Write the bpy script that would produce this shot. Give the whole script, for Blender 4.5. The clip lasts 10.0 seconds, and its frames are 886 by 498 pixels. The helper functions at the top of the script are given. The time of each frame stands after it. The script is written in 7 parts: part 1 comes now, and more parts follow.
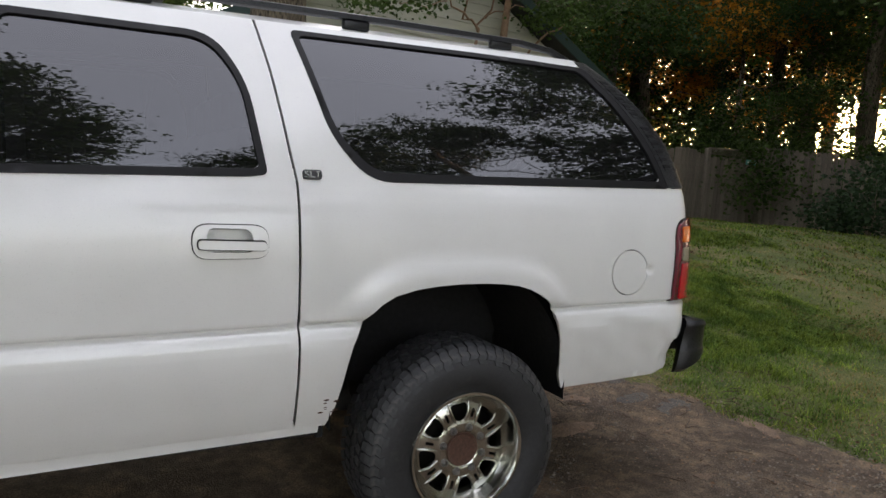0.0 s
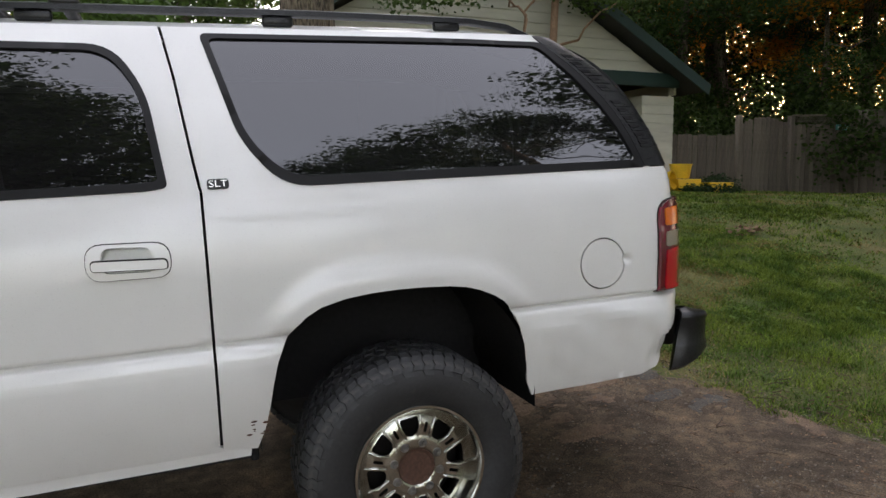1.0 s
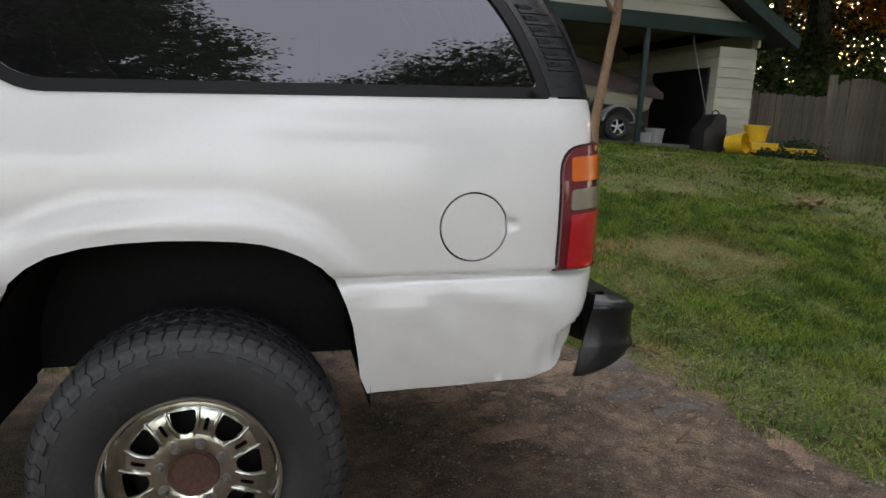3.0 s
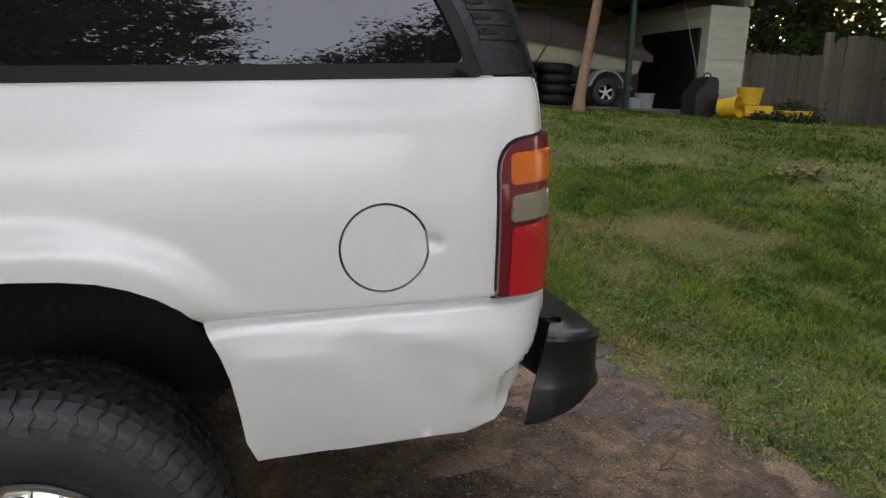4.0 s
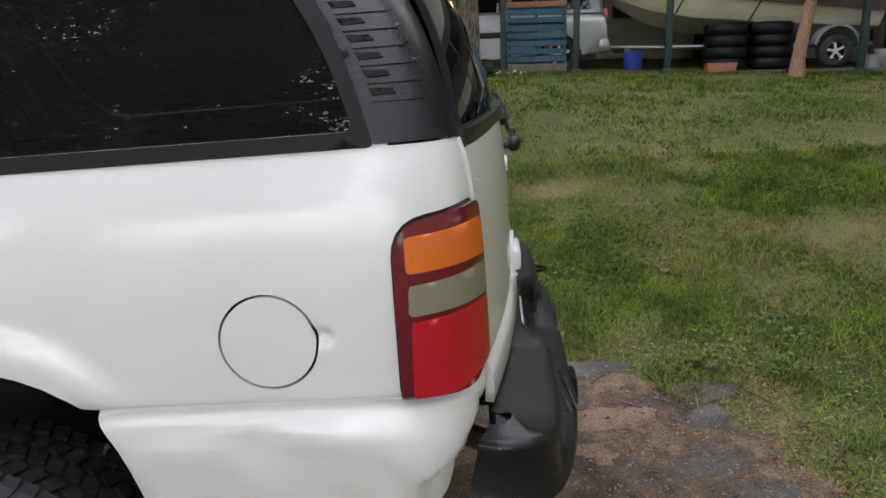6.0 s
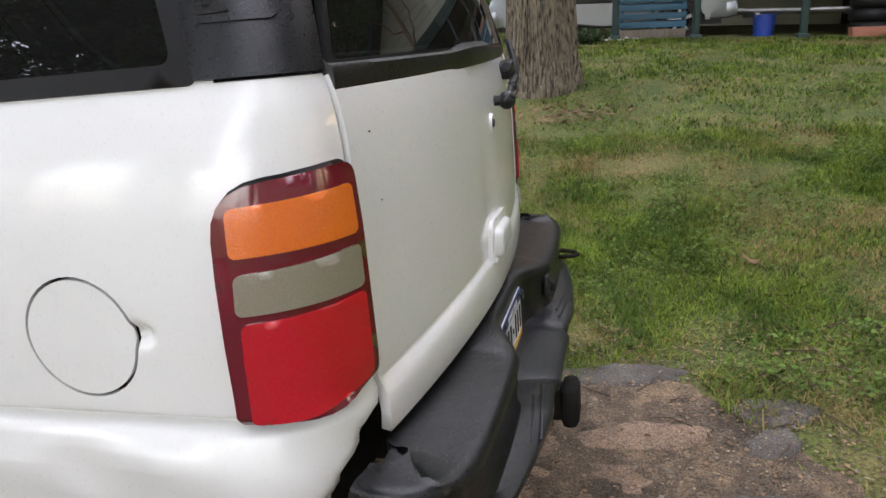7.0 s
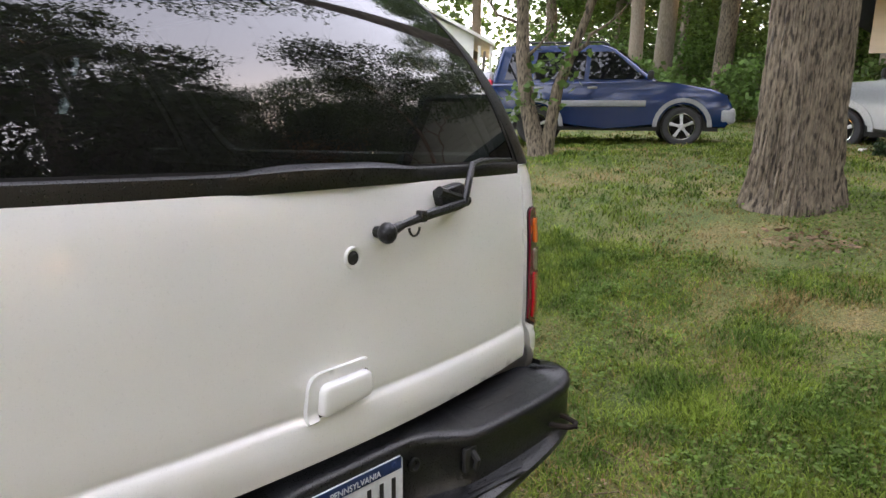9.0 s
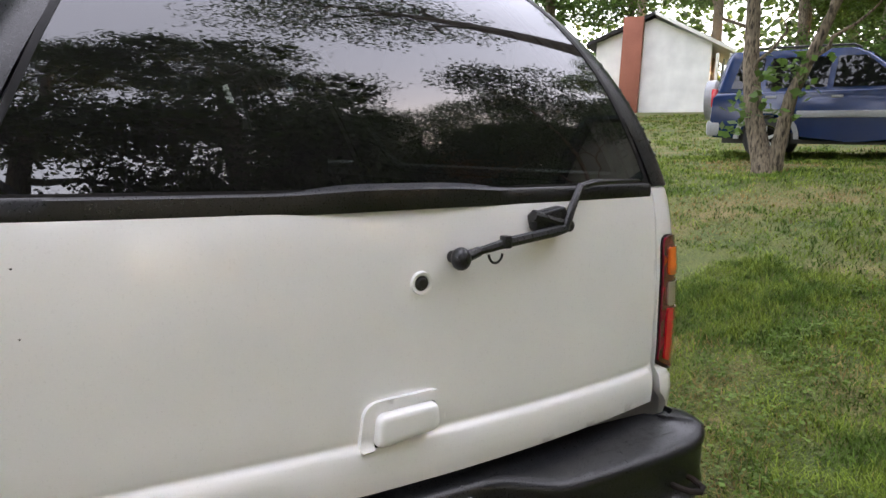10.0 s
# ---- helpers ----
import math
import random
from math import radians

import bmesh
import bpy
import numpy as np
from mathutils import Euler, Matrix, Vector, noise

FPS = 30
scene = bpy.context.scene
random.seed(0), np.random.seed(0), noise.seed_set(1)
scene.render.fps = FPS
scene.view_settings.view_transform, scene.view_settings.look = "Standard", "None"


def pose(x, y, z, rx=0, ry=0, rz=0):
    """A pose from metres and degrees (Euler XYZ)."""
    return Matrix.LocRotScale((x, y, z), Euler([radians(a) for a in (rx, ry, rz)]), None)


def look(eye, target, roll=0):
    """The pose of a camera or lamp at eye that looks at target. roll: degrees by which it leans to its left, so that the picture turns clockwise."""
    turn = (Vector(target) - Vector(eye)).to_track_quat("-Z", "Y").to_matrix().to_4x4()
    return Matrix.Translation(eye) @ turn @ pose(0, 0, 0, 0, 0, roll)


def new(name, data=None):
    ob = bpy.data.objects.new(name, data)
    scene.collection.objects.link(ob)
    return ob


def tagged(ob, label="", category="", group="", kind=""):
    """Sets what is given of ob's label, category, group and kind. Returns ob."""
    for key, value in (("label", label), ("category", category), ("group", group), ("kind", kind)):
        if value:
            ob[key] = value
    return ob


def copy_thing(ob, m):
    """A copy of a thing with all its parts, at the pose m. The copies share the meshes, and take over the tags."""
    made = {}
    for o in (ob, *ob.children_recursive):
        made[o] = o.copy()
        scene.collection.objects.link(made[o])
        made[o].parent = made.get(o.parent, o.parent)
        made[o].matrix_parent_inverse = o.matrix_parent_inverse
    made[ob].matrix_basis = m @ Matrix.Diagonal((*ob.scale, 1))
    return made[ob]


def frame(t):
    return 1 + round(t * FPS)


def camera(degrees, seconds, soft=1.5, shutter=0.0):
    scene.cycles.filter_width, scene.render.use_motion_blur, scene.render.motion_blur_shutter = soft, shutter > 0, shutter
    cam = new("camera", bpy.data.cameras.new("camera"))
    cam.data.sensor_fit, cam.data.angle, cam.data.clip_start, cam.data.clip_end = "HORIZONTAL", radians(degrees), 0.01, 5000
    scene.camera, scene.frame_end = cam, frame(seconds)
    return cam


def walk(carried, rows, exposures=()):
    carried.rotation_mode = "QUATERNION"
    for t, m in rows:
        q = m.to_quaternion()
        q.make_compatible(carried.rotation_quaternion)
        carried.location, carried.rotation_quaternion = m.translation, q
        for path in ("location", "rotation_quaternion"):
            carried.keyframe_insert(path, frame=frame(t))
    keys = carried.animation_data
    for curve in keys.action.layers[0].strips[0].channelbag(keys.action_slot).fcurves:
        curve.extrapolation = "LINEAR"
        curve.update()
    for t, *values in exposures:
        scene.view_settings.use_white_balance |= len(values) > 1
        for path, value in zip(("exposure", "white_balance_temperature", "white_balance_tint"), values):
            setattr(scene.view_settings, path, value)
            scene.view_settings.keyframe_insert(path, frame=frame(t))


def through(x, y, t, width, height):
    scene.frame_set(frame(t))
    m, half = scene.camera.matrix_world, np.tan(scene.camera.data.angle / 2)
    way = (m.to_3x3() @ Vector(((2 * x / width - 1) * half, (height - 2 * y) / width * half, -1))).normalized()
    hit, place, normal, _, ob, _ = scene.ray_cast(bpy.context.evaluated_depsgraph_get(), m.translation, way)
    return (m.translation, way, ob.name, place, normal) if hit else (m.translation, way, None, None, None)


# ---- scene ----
cam = camera(64.0, 10.0)
EXPOSURE, KELVIN, TINT = 3.5, 6480, 15.5
PATH = [
    (0, (-1.396, -2.451, 1.575), (-0.482, -0.685, 1.359), 2.1),
    (0.2, (-1.275, -2.447, 1.580), (-0.394, -0.663, 1.373), -0.5),
    (0.5, (-1.084, -2.471, 1.587), (-0.223, -0.678, 1.382), 0.2),
    (0.8, (-0.851, -2.506, 1.584), (-0.069, -0.676, 1.387), -1.8),
    (1, (-0.755, -2.481, 1.568), (-0.079, -0.612, 1.341), -2.6),
    (1.3, (-0.618, -2.391, 1.535), (0.018, -0.508, 1.311), -0.3),
    (1.5, (-0.543, -2.296, 1.528), (0.088, -0.419, 1.246), -0.4),
    (1.8, (-0.410, -2.212, 1.530), (0.253, -0.361, 1.164), -2.6),
    (2, (-0.321, -2.188, 1.516), (0.384, -0.355, 1.138), -3.9),
    (2.2, (-0.195, -2.184, 1.508), (0.459, -0.327, 1.152), -3.5),
    (3.3, (0.402, -1.867, 1.459), (0.833, 0.051, 1.091), 1.3),
    (3.5, (0.485, -1.741, 1.493), (0.928, 0.172, 1.116), 1.3),
    (3.8, (0.554, -1.637, 1.518), (1.020, 0.257, 1.074), 1.4),
    (4, (0.587, -1.58, 1.515), (1.048, 0.314, 1.066), -0.6),
    (4.2, (0.650, -1.528, 1.502), (1.106, 0.373, 1.078), -2.9),
    (4.5, (0.811, -1.474, 1.47), (1.217, 0.439, 1.052), -5.2),
    (4.7, (0.930, -1.432, 1.457), (1.267, 0.496, 1.048), -1.2),
    (4.9, (1.084, -1.395, 1.518), (1.197, 0.563, 1.126), -1.2),
    (5, (1.155, -1.413, 1.571), (1.206, 0.562, 1.262), -3.5),
    (5.2, (1.243, -1.42, 1.643), (1.236, 0.56, 1.364), -5.3),
    (5.5, (1.275, -1.446, 1.680), (1.21, 0.53, 1.375), -2.9),
    (5.7, (1.29, -1.414, 1.699), (1.153, 0.547, 1.332), -2.3),
    (6, (1.332, -1.345, 1.686), (1.16, 0.582, 1.177), -4.6),
    (6.2, (1.362, -1.278, 1.657), (1.188, 0.637, 1.106), -2.5),
    (7.3, (1.927, -0.754, 1.539), (1.319, 1.074, 1.003), -5.6),
    (7.5, (2.089, -0.68, 1.556), (1.426, 1.131, 1.027), -4.7),
    (7.8, (2.212, -0.572, 1.585), (1.348, 1.180, 1.153), -5.0),
    (8, (2.256, -0.513, 1.588), (1.353, 1.234, 1.221), -6.5),
    (8.3, (2.322, -0.373, 1.603), (1.376, 1.351, 1.237), -1.6),
    (8.5, (2.368, -0.282, 1.634), (1.362, 1.405, 1.257), 0.0),
    (8.7, (2.402, -0.192, 1.633), (1.354, 1.473, 1.276), -0.7),
    (9, (2.498, -0.098, 1.616), (1.226, 1.415, 1.308), 0.2),
    (9.3, (2.659, 0.006, 1.626), (1.291, 1.433, 1.318), 0.8),
    (9.5, (2.728, 0.068, 1.62), (1.178, 1.291, 1.301), -1.3),
    (9.7, (2.712, 0.142, 1.621), (1.083, 1.249, 1.270), -3.0),
    (10, (2.617, 0.226, 1.634), (0.932, 1.267, 1.354), 0.6),
]
CAR = pose(0, 0, 0, 0, -2.8, 0)  # the parked truck's stance: its tail points uphill
walk(cam, [(t, CAR @ look(eye, target, roll)) for t, eye, target, roll in PATH], [(t, EXPOSURE + stops, KELVIN, TINT + lean) for t, stops, lean in ((0, -0.24, 0), (2, -0.14, 0), (3.5, -0.05, 0), (5.5, 0.11, 0), (7.4, 0.69, 3), (8, 0.76, 4), (9, 0.79, 4), (10, 0.69, 3))])

from mathutils.geometry import delaunay_2d_cdt

# ---- light ----
SUN_ELEVATION, SUN_AZIMUTH = radians(8), radians(52)  # low sun behind the woods, azimuth from +y towards +x
world = bpy.data.worlds.new("dusk_sky")
scene.world = world
world.use_nodes = True
wn = world.node_tree
sky = wn.nodes.new("ShaderNodeTexSky")
sky.sky_type, sky.sun_disc = "NISHITA", False
sky.sun_elevation, sky.sun_rotation = SUN_ELEVATION, SUN_AZIMUTH
sky.dust_density, sky.air_density, sky.ozone_density = 3.0, 1.0, 0.3
haze = wn.nodes.new("ShaderNodeMix")  # thin even cloud over the clear sky
haze.data_type = "RGBA"
haze.inputs[0].default_value = 0.62
haze.inputs[7].default_value = (2.15, 2.1, 2.2, 1)
wn.links.new(sky.outputs[0], haze.inputs[6])
wn.links.new(haze.outputs[2], wn.nodes["Background"].inputs[0])
wn.nodes["Background"].inputs[1].default_value = 0.15
sun = new("sun", bpy.data.lights.new("sun", "SUN"))
sun.data.energy, sun.data.angle, sun.data.color = 0.4, radians(12), (1.0, 0.58, 0.24)
away = Vector((math.sin(SUN_AZIMUTH) * math.cos(SUN_ELEVATION), math.cos(SUN_AZIMUTH) * math.cos(SUN_ELEVATION), math.sin(SUN_ELEVATION)))
sun.matrix_world = look(away * 60, (0, 0, 0))


# ---- materials ----
def material(name, base, rough=0.6, metal=0.0, grain=40.0, var=0.15, stain=1.5, stain_var=0.12, bump=0.0, bump_scale=60.0,
             coat=0.0, coat_rough=0.04, per_object=0.0, per_island=0.0, stretch=(1, 1, 1), specular=0.5, stain_colour=None, stain_from=0.55):
    m = bpy.data.materials.new(name)
    m.use_nodes = True
    t = m.node_tree
    n, link = t.nodes, t.links.new
    shader = n["Principled BSDF"]
    at = n.new("ShaderNodeTexCoord")
    mapping = n.new("ShaderNodeMapping")
    mapping.inputs["Scale"].default_value = stretch
    link(at.outputs["Object"], mapping.inputs["Vector"])

    def noise_node(scale, detail=5.0):
        q = n.new("ShaderNodeTexNoise")
        q.inputs["Scale"].default_value, q.inputs["Detail"].default_value = scale, detail
        link(mapping.outputs[0], q.inputs["Vector"])
        return q.outputs["Fac"]

    def scaled(value, centre, amount):
        q = n.new("ShaderNodeMapRange")
        q.inputs["From Min"].default_value, q.inputs["From Max"].default_value = 0.25, 0.75
        q.inputs["To Min"].default_value, q.inputs["To Max"].default_value = centre - amount, centre + amount
        link(value, q.inputs["Value"])
        return q.outputs[0]

    def times(a, b):
        q = n.new("ShaderNodeMath")
        q.operation = "MULTIPLY"
        link(a, q.inputs[0]), link(b, q.inputs[1])
        return q.outputs[0]

    level = times(scaled(noise_node(grain), 1.0, var), scaled(noise_node(stain, 3.0), 1.0, stain_var))
    if per_object:
        info = n.new("ShaderNodeObjectInfo")
        q = n.new("ShaderNodeMapRange")
        q.inputs["To Min"].default_value, q.inputs["To Max"].default_value = 1 - per_object, 1 + per_object
        link(info.outputs["Random"], q.inputs["Value"])
        level = times(level, q.outputs[0])
    if per_island:
        info = n.new("ShaderNodeNewGeometry")
        q = n.new("ShaderNodeMapRange")
        q.inputs["To Min"].default_value, q.inputs["To Max"].default_value = 1 - per_island, 1 + per_island
        link(info.outputs["Random Per Island"], q.inputs["Value"])
        level = times(level, q.outputs[0])
    tint = n.new("ShaderNodeVectorMath")
    tint.operation = "SCALE"
    tint.inputs[0].default_value = base[:3]
    link(level, tint.inputs["Scale"])
    colour = tint.outputs[0]
    if stain_colour:
        ramp = n.new("ShaderNodeMapRange")
        ramp.inputs["From Min"].default_value, ramp.inputs["From Max"].default_value = stain_from, stain_from + 0.15
        link(noise_node(stain * 2.3, 6.0), ramp.inputs["Value"])
        mix = n.new("ShaderNodeMix")
        mix.data_type = "RGBA"
        mix.inputs[7].default_value = (*stain_colour, 1)
        link(ramp.outputs[0], mix.inputs[0]), link(colour, mix.inputs[6])
        colour = mix.outputs[2]
    link(colour, shader.inputs["Base Color"])
    link(scaled(noise_node(grain * 0.6), rough, min(0.08, rough * 0.3)), shader.inputs["Roughness"])
    shader.inputs["Metallic"].default_value = metal
    shader.inputs["Specular IOR Level"].default_value = specular
    shader.inputs["Coat Weight"].default_value, shader.inputs["Coat Roughness"].default_value = coat, coat_rough
    if bump:
        q = n.new("ShaderNodeBump")
        q.inputs["Strength"].default_value, q.inputs["Distance"].default_value = bump, 0.01
        link(noise_node(bump_scale, 6.0), q.inputs["Height"])
        link(q.outputs[0], shader.inputs["Normal"])
    return m


def tinted_glass(name, tint, rough=0.0, ior=2.1):
    """Privacy glass: a mirror-like face over a dark see-through body."""
    m = bpy.data.materials.new(name)
    m.use_nodes = True
    t = m.node_tree
    n, link = t.nodes, t.links.new
    n.remove(n["Principled BSDF"])
    clear, gloss, mix, fres = (n.new(k) for k in ("ShaderNodeBsdfTransparent", "ShaderNodeBsdfGlossy", "ShaderNodeMixShader", "ShaderNodeFresnel"))
    clear.inputs[0].default_value = (*tint, 1)
    gloss.inputs[0].default_value, gloss.inputs["Roughness"].default_value = (0.95, 0.97, 1.0, 1), rough
    fres.inputs[0].default_value = ior
    link(fres.outputs[0], mix.inputs[0]), link(clear.outputs[0], mix.inputs[1]), link(gloss.outputs[0], mix.inputs[2])
    dust_veil, film = n.new("ShaderNodeBsdfDiffuse"), n.new("ShaderNodeMixShader")  # thin dusty film, its pale colour also lifts the blacks like lens haze
    dust_veil.inputs[0].default_value = (0.36, 0.36, 0.37, 1)
    speck, amount = n.new("ShaderNodeTexNoise"), n.new("ShaderNodeMapRange")
    speck.inputs["Scale"].default_value, speck.inputs["Detail"].default_value = 7.0, 6.0
    amount.inputs["To Min"].default_value, amount.inputs["To Max"].default_value = 0.012, 0.028
    link(speck.outputs["Fac"], amount.inputs["Value"]), link(amount.outputs[0], film.inputs[0])
    link(mix.outputs[0], film.inputs[1]), link(dust_veil.outputs[0], film.inputs[2])
    link(film.outputs[0], n["Material Output"].inputs[0])
    return m


PAINT = material("white_car_paint", (0.80, 0.80, 0.785), 0.32, grain=300, var=0.015, stain=2.2, stain_var=0.05, coat=0.8, coat_rough=0.05)
PLASTIC = material("black_trim_plastic", (0.0095, 0.0102, 0.012), 0.31, grain=500, var=0.2, stain=5, stain_var=0.25, bump=0.08, bump_scale=700, specular=0.45, stain_colour=(0.03, 0.029, 0.028), stain_from=0.6)
RUBBER = material("black_rubber", (0.008, 0.008, 0.0088), 0.5, grain=200, var=0.2, specular=0.25)
TYRE = material("tyre_rubber", (0.021, 0.0215, 0.023), 0.62, grain=80, var=0.25, stain=6, stain_var=0.3, bump=0.25, bump_scale=300, stain_colour=(0.05, 0.047, 0.043), stain_from=0.63)
TREAD = material("worn_tread_rubber", (0.029, 0.030, 0.032), 0.6, grain=60, var=0.3, stain=9, stain_var=0.3, bump=0.3, bump_scale=240, stain_colour=(0.085, 0.08, 0.074), stain_from=0.6)
CHROME = material("chrome", (0.52, 0.52, 0.475), 0.19, 1.0, grain=60, var=0.1, stain=9, stain_var=0.2, stain_colour=(0.30, 0.28, 0.23), stain_from=0.6)
STEEL = material("dull_steel", (0.3, 0.29, 0.28), 0.45, 1.0, grain=80, var=0.2)
RUST = material("rusty_steel", (0.09, 0.045, 0.03), 0.85, grain=90, var=0.35, bump=0.4)
CHASSIS = material("dirty_black_steel", (0.014, 0.013, 0.012), 0.9, grain=30, var=0.3, stain_colour=(0.03, 0.02, 0.014), specular=0.15)
LINER = material("wheel_well_liner", (0.026, 0.026, 0.027), 0.95, specular=0.05)
GLASS = tinted_glass("privacy_glass", (0.032, 0.04, 0.039), 0.0, 1.72)
CAR_GLASS = tinted_glass("dark_car_glass", (0.035, 0.04, 0.04), 0.0, 1.45)
CLEAR = tinted_glass("car_glass", (0.45, 0.5, 0.5))
LAMP_RIM = material("dark_red_lens", (0.15, 0.005, 0.018), 0.15, grain=30, var=0.1, coat=1.0)
AMBER = material("amber_lens", (0.78, 0.16, 0.008), 0.18, grain=260, var=0.08, coat=1.0, bump=0.15, bump_scale=350)
SMOKE = material("fogged_clear_lens", (0.27, 0.24, 0.18), 0.2, grain=260, var=0.08, coat=1.0, bump=0.15, bump_scale=350)
RED = material("red_lens", (0.55, 0.004, 0.018), 0.16, grain=260, var=0.1, coat=1.0, bump=0.15, bump_scale=350)
CLOTH = material("grey_seat_cloth", (0.08, 0.08, 0.085), 0.9)
PLATE_WHITE = material("plate_white", (0.7, 0.72, 0.74), 0.35)
PLATE_BLUE = material("plate_blue", (0.012, 0.03, 0.11), 0.35)
PLATE_YELLOW = material("plate_yellow", (0.7, 0.4, 0.03), 0.35)
BLACK = material("flat_black", (0.015, 0.015, 0.015), 0.5)
SILVER = material("silver_paint", (0.32, 0.335, 0.345), 0.3, 0.6, grain=300, var=0.02, stain_var=0.04, coat=0.8)
BLUE_PAINT = material("blue_car_paint", (0.0006, 0.016, 0.075), 0.2, 0.1, grain=300, var=0.03, stain_var=0.06, coat=0.28)
ALLOY = material("silver_alloy", (0.55, 0.56, 0.57), 0.35, 0.2, grain=80, var=0.05)
GREY_CLAD = material("grey_cladding", (0.28, 0.29, 0.3), 0.5)
SIDING = material("cream_siding", (0.50, 0.485, 0.39), 0.6, grain=60, var=0.05, stain=1.2, stain_var=0.12, stretch=(1, 1, 6))
GREEN_TRIM = material("dark_green_trim", (0.016, 0.040, 0.034), 0.55, grain=50, var=0.2)
SHINGLE = material("dark_shingles", (0.035, 0.034, 0.036), 0.9, grain=60, var=0.35, bump=0.6, bump_scale=90)
FENCE = material("weathered_fence_wood", (0.15, 0.125, 0.098), 0.85, grain=20, var=0.3, stain=2, stain_var=0.25, per_object=0.22, stretch=(6, 6, 0.7), bump=0.4, bump_scale=30)
BARK = material("oak_bark", (0.165, 0.134, 0.094), 0.95, grain=20, var=0.5, stain=5.5, stain_var=0.25, stretch=(3.2, 3.2, 0.7), bump=1.0, bump_scale=22, stain_colour=(0.03, 0.023, 0.016), stain_from=0.49)
BARK_PALE = material("pale_bark", (0.22, 0.185, 0.14), 0.95, grain=14, var=0.4, stretch=(3, 3, 0.8), bump=0.8, bump_scale=18)
BARK_BROWN = material("brown_bark", (0.28, 0.175, 0.11), 0.9, grain=18, var=0.3, stretch=(2, 2, 0.8), bump=0.6, bump_scale=25)
TARP = material("brown_boat_cover", (0.06, 0.043, 0.038), 0.8, grain=25, var=0.15, stain=2, stain_var=0.25, bump=0.5, bump_scale=9)
HULL = material("cream_gelcoat", (0.56, 0.52, 0.4), 0.35, coat=0.4)
HULL_STRIPE = material("brown_stripe", (0.10, 0.05, 0.03), 0.4)
YELLOW = material("yellow_plastic", (0.75, 0.46, 0.02), 0.45, stain_var=0.2)
BLUE_WOOD = material("blue_painted_wood", (0.022, 0.075, 0.115), 0.7, grain=20, var=0.25, per_object=0.2, stretch=(1, 4, 4))
BARE_WOOD = material("bare_wood", (0.28, 0.15, 0.09), 0.8, grain=20, var=0.25)
BLUE_PLASTIC = material("blue_plastic", (0.015, 0.05, 0.3), 0.4)
GREY_PLASTIC = material("grey_plastic", (0.3, 0.3, 0.3), 0.5)
TERRACOTTA = material("terracotta", (0.35, 0.14, 0.09), 0.8)
WHITE_PAINT = material("white_house_paint", (0.84, 0.84, 0.81), 0.6, var=0.05)
BRICK = material("red_brick", (0.32, 0.12, 0.08), 0.85, grain=30, var=0.25)
CONCRETE = material("concrete_slab", (0.13, 0.12, 0.105), 0.9, grain=30, var=0.2)
DEAD_LEAF = material("dead_leaf", (0.19, 0.115, 0.065), 0.8, per_object=0.4, per_island=0.4)
TWIG = material("dry_twig", (0.105, 0.072, 0.048), 0.9, per_island=0.4)
STONE = material("driveway_stone", (0.18, 0.15, 0.12), 0.9, per_island=0.5)
# emissive orange that imitates sunset light beyond the carport
SUNSET_GLOW = bpy.data.materials.new("sunset_glow")
SUNSET_GLOW.use_nodes = True
SUNSET_GLOW.node_tree.nodes["Principled BSDF"].inputs["Emission Color"].default_value = (1.0, 0.45, 0.08, 1)
SUNSET_GLOW.node_tree.nodes["Principled BSDF"].inputs["Emission Strength"].default_value = 0.14


def leafy(name, base, island=0.35, through=0.35, shine=0.25):
    """Leaves: matt, a little light comes through."""
    m = material(name, base, 0.55, grain=3, var=0.2, stain=0.35, stain_var=0.25, per_island=island, per_object=0.15, specular=shine)
    t = m.node_tree
    n, link = t.nodes, t.links.new
    lit, mix = n.new("ShaderNodeBsdfTranslucent"), n.new("ShaderNodeMixShader")
    source = n["Principled BSDF"].inputs["Base Color"].links[0].from_socket
    link(source, lit.inputs[0])
    mix.inputs[0].default_value = through
    link(n["Principled BSDF"].outputs[0], mix.inputs[1]), link(lit.outputs[0], mix.inputs[2])
    link(mix.outputs[0], n["Material Output"].inputs[0])
    return m


LEAVES = leafy("oak_leaves", (0.06, 0.098, 0.022), 0.45)
LEAVES_LIGHT = leafy("light_green_leaves", (0.095, 0.165, 0.035), 0.45)
# orange base colour carries the glow of low sun through green leaves
LEAVES_SUN_GLOW = leafy("sun_glow_leaves", (0.62, 0.27, 0.03), 0.4, 0.6)
LEAVES_DARK = leafy("dark_shrub_leaves", (0.035, 0.065, 0.025))


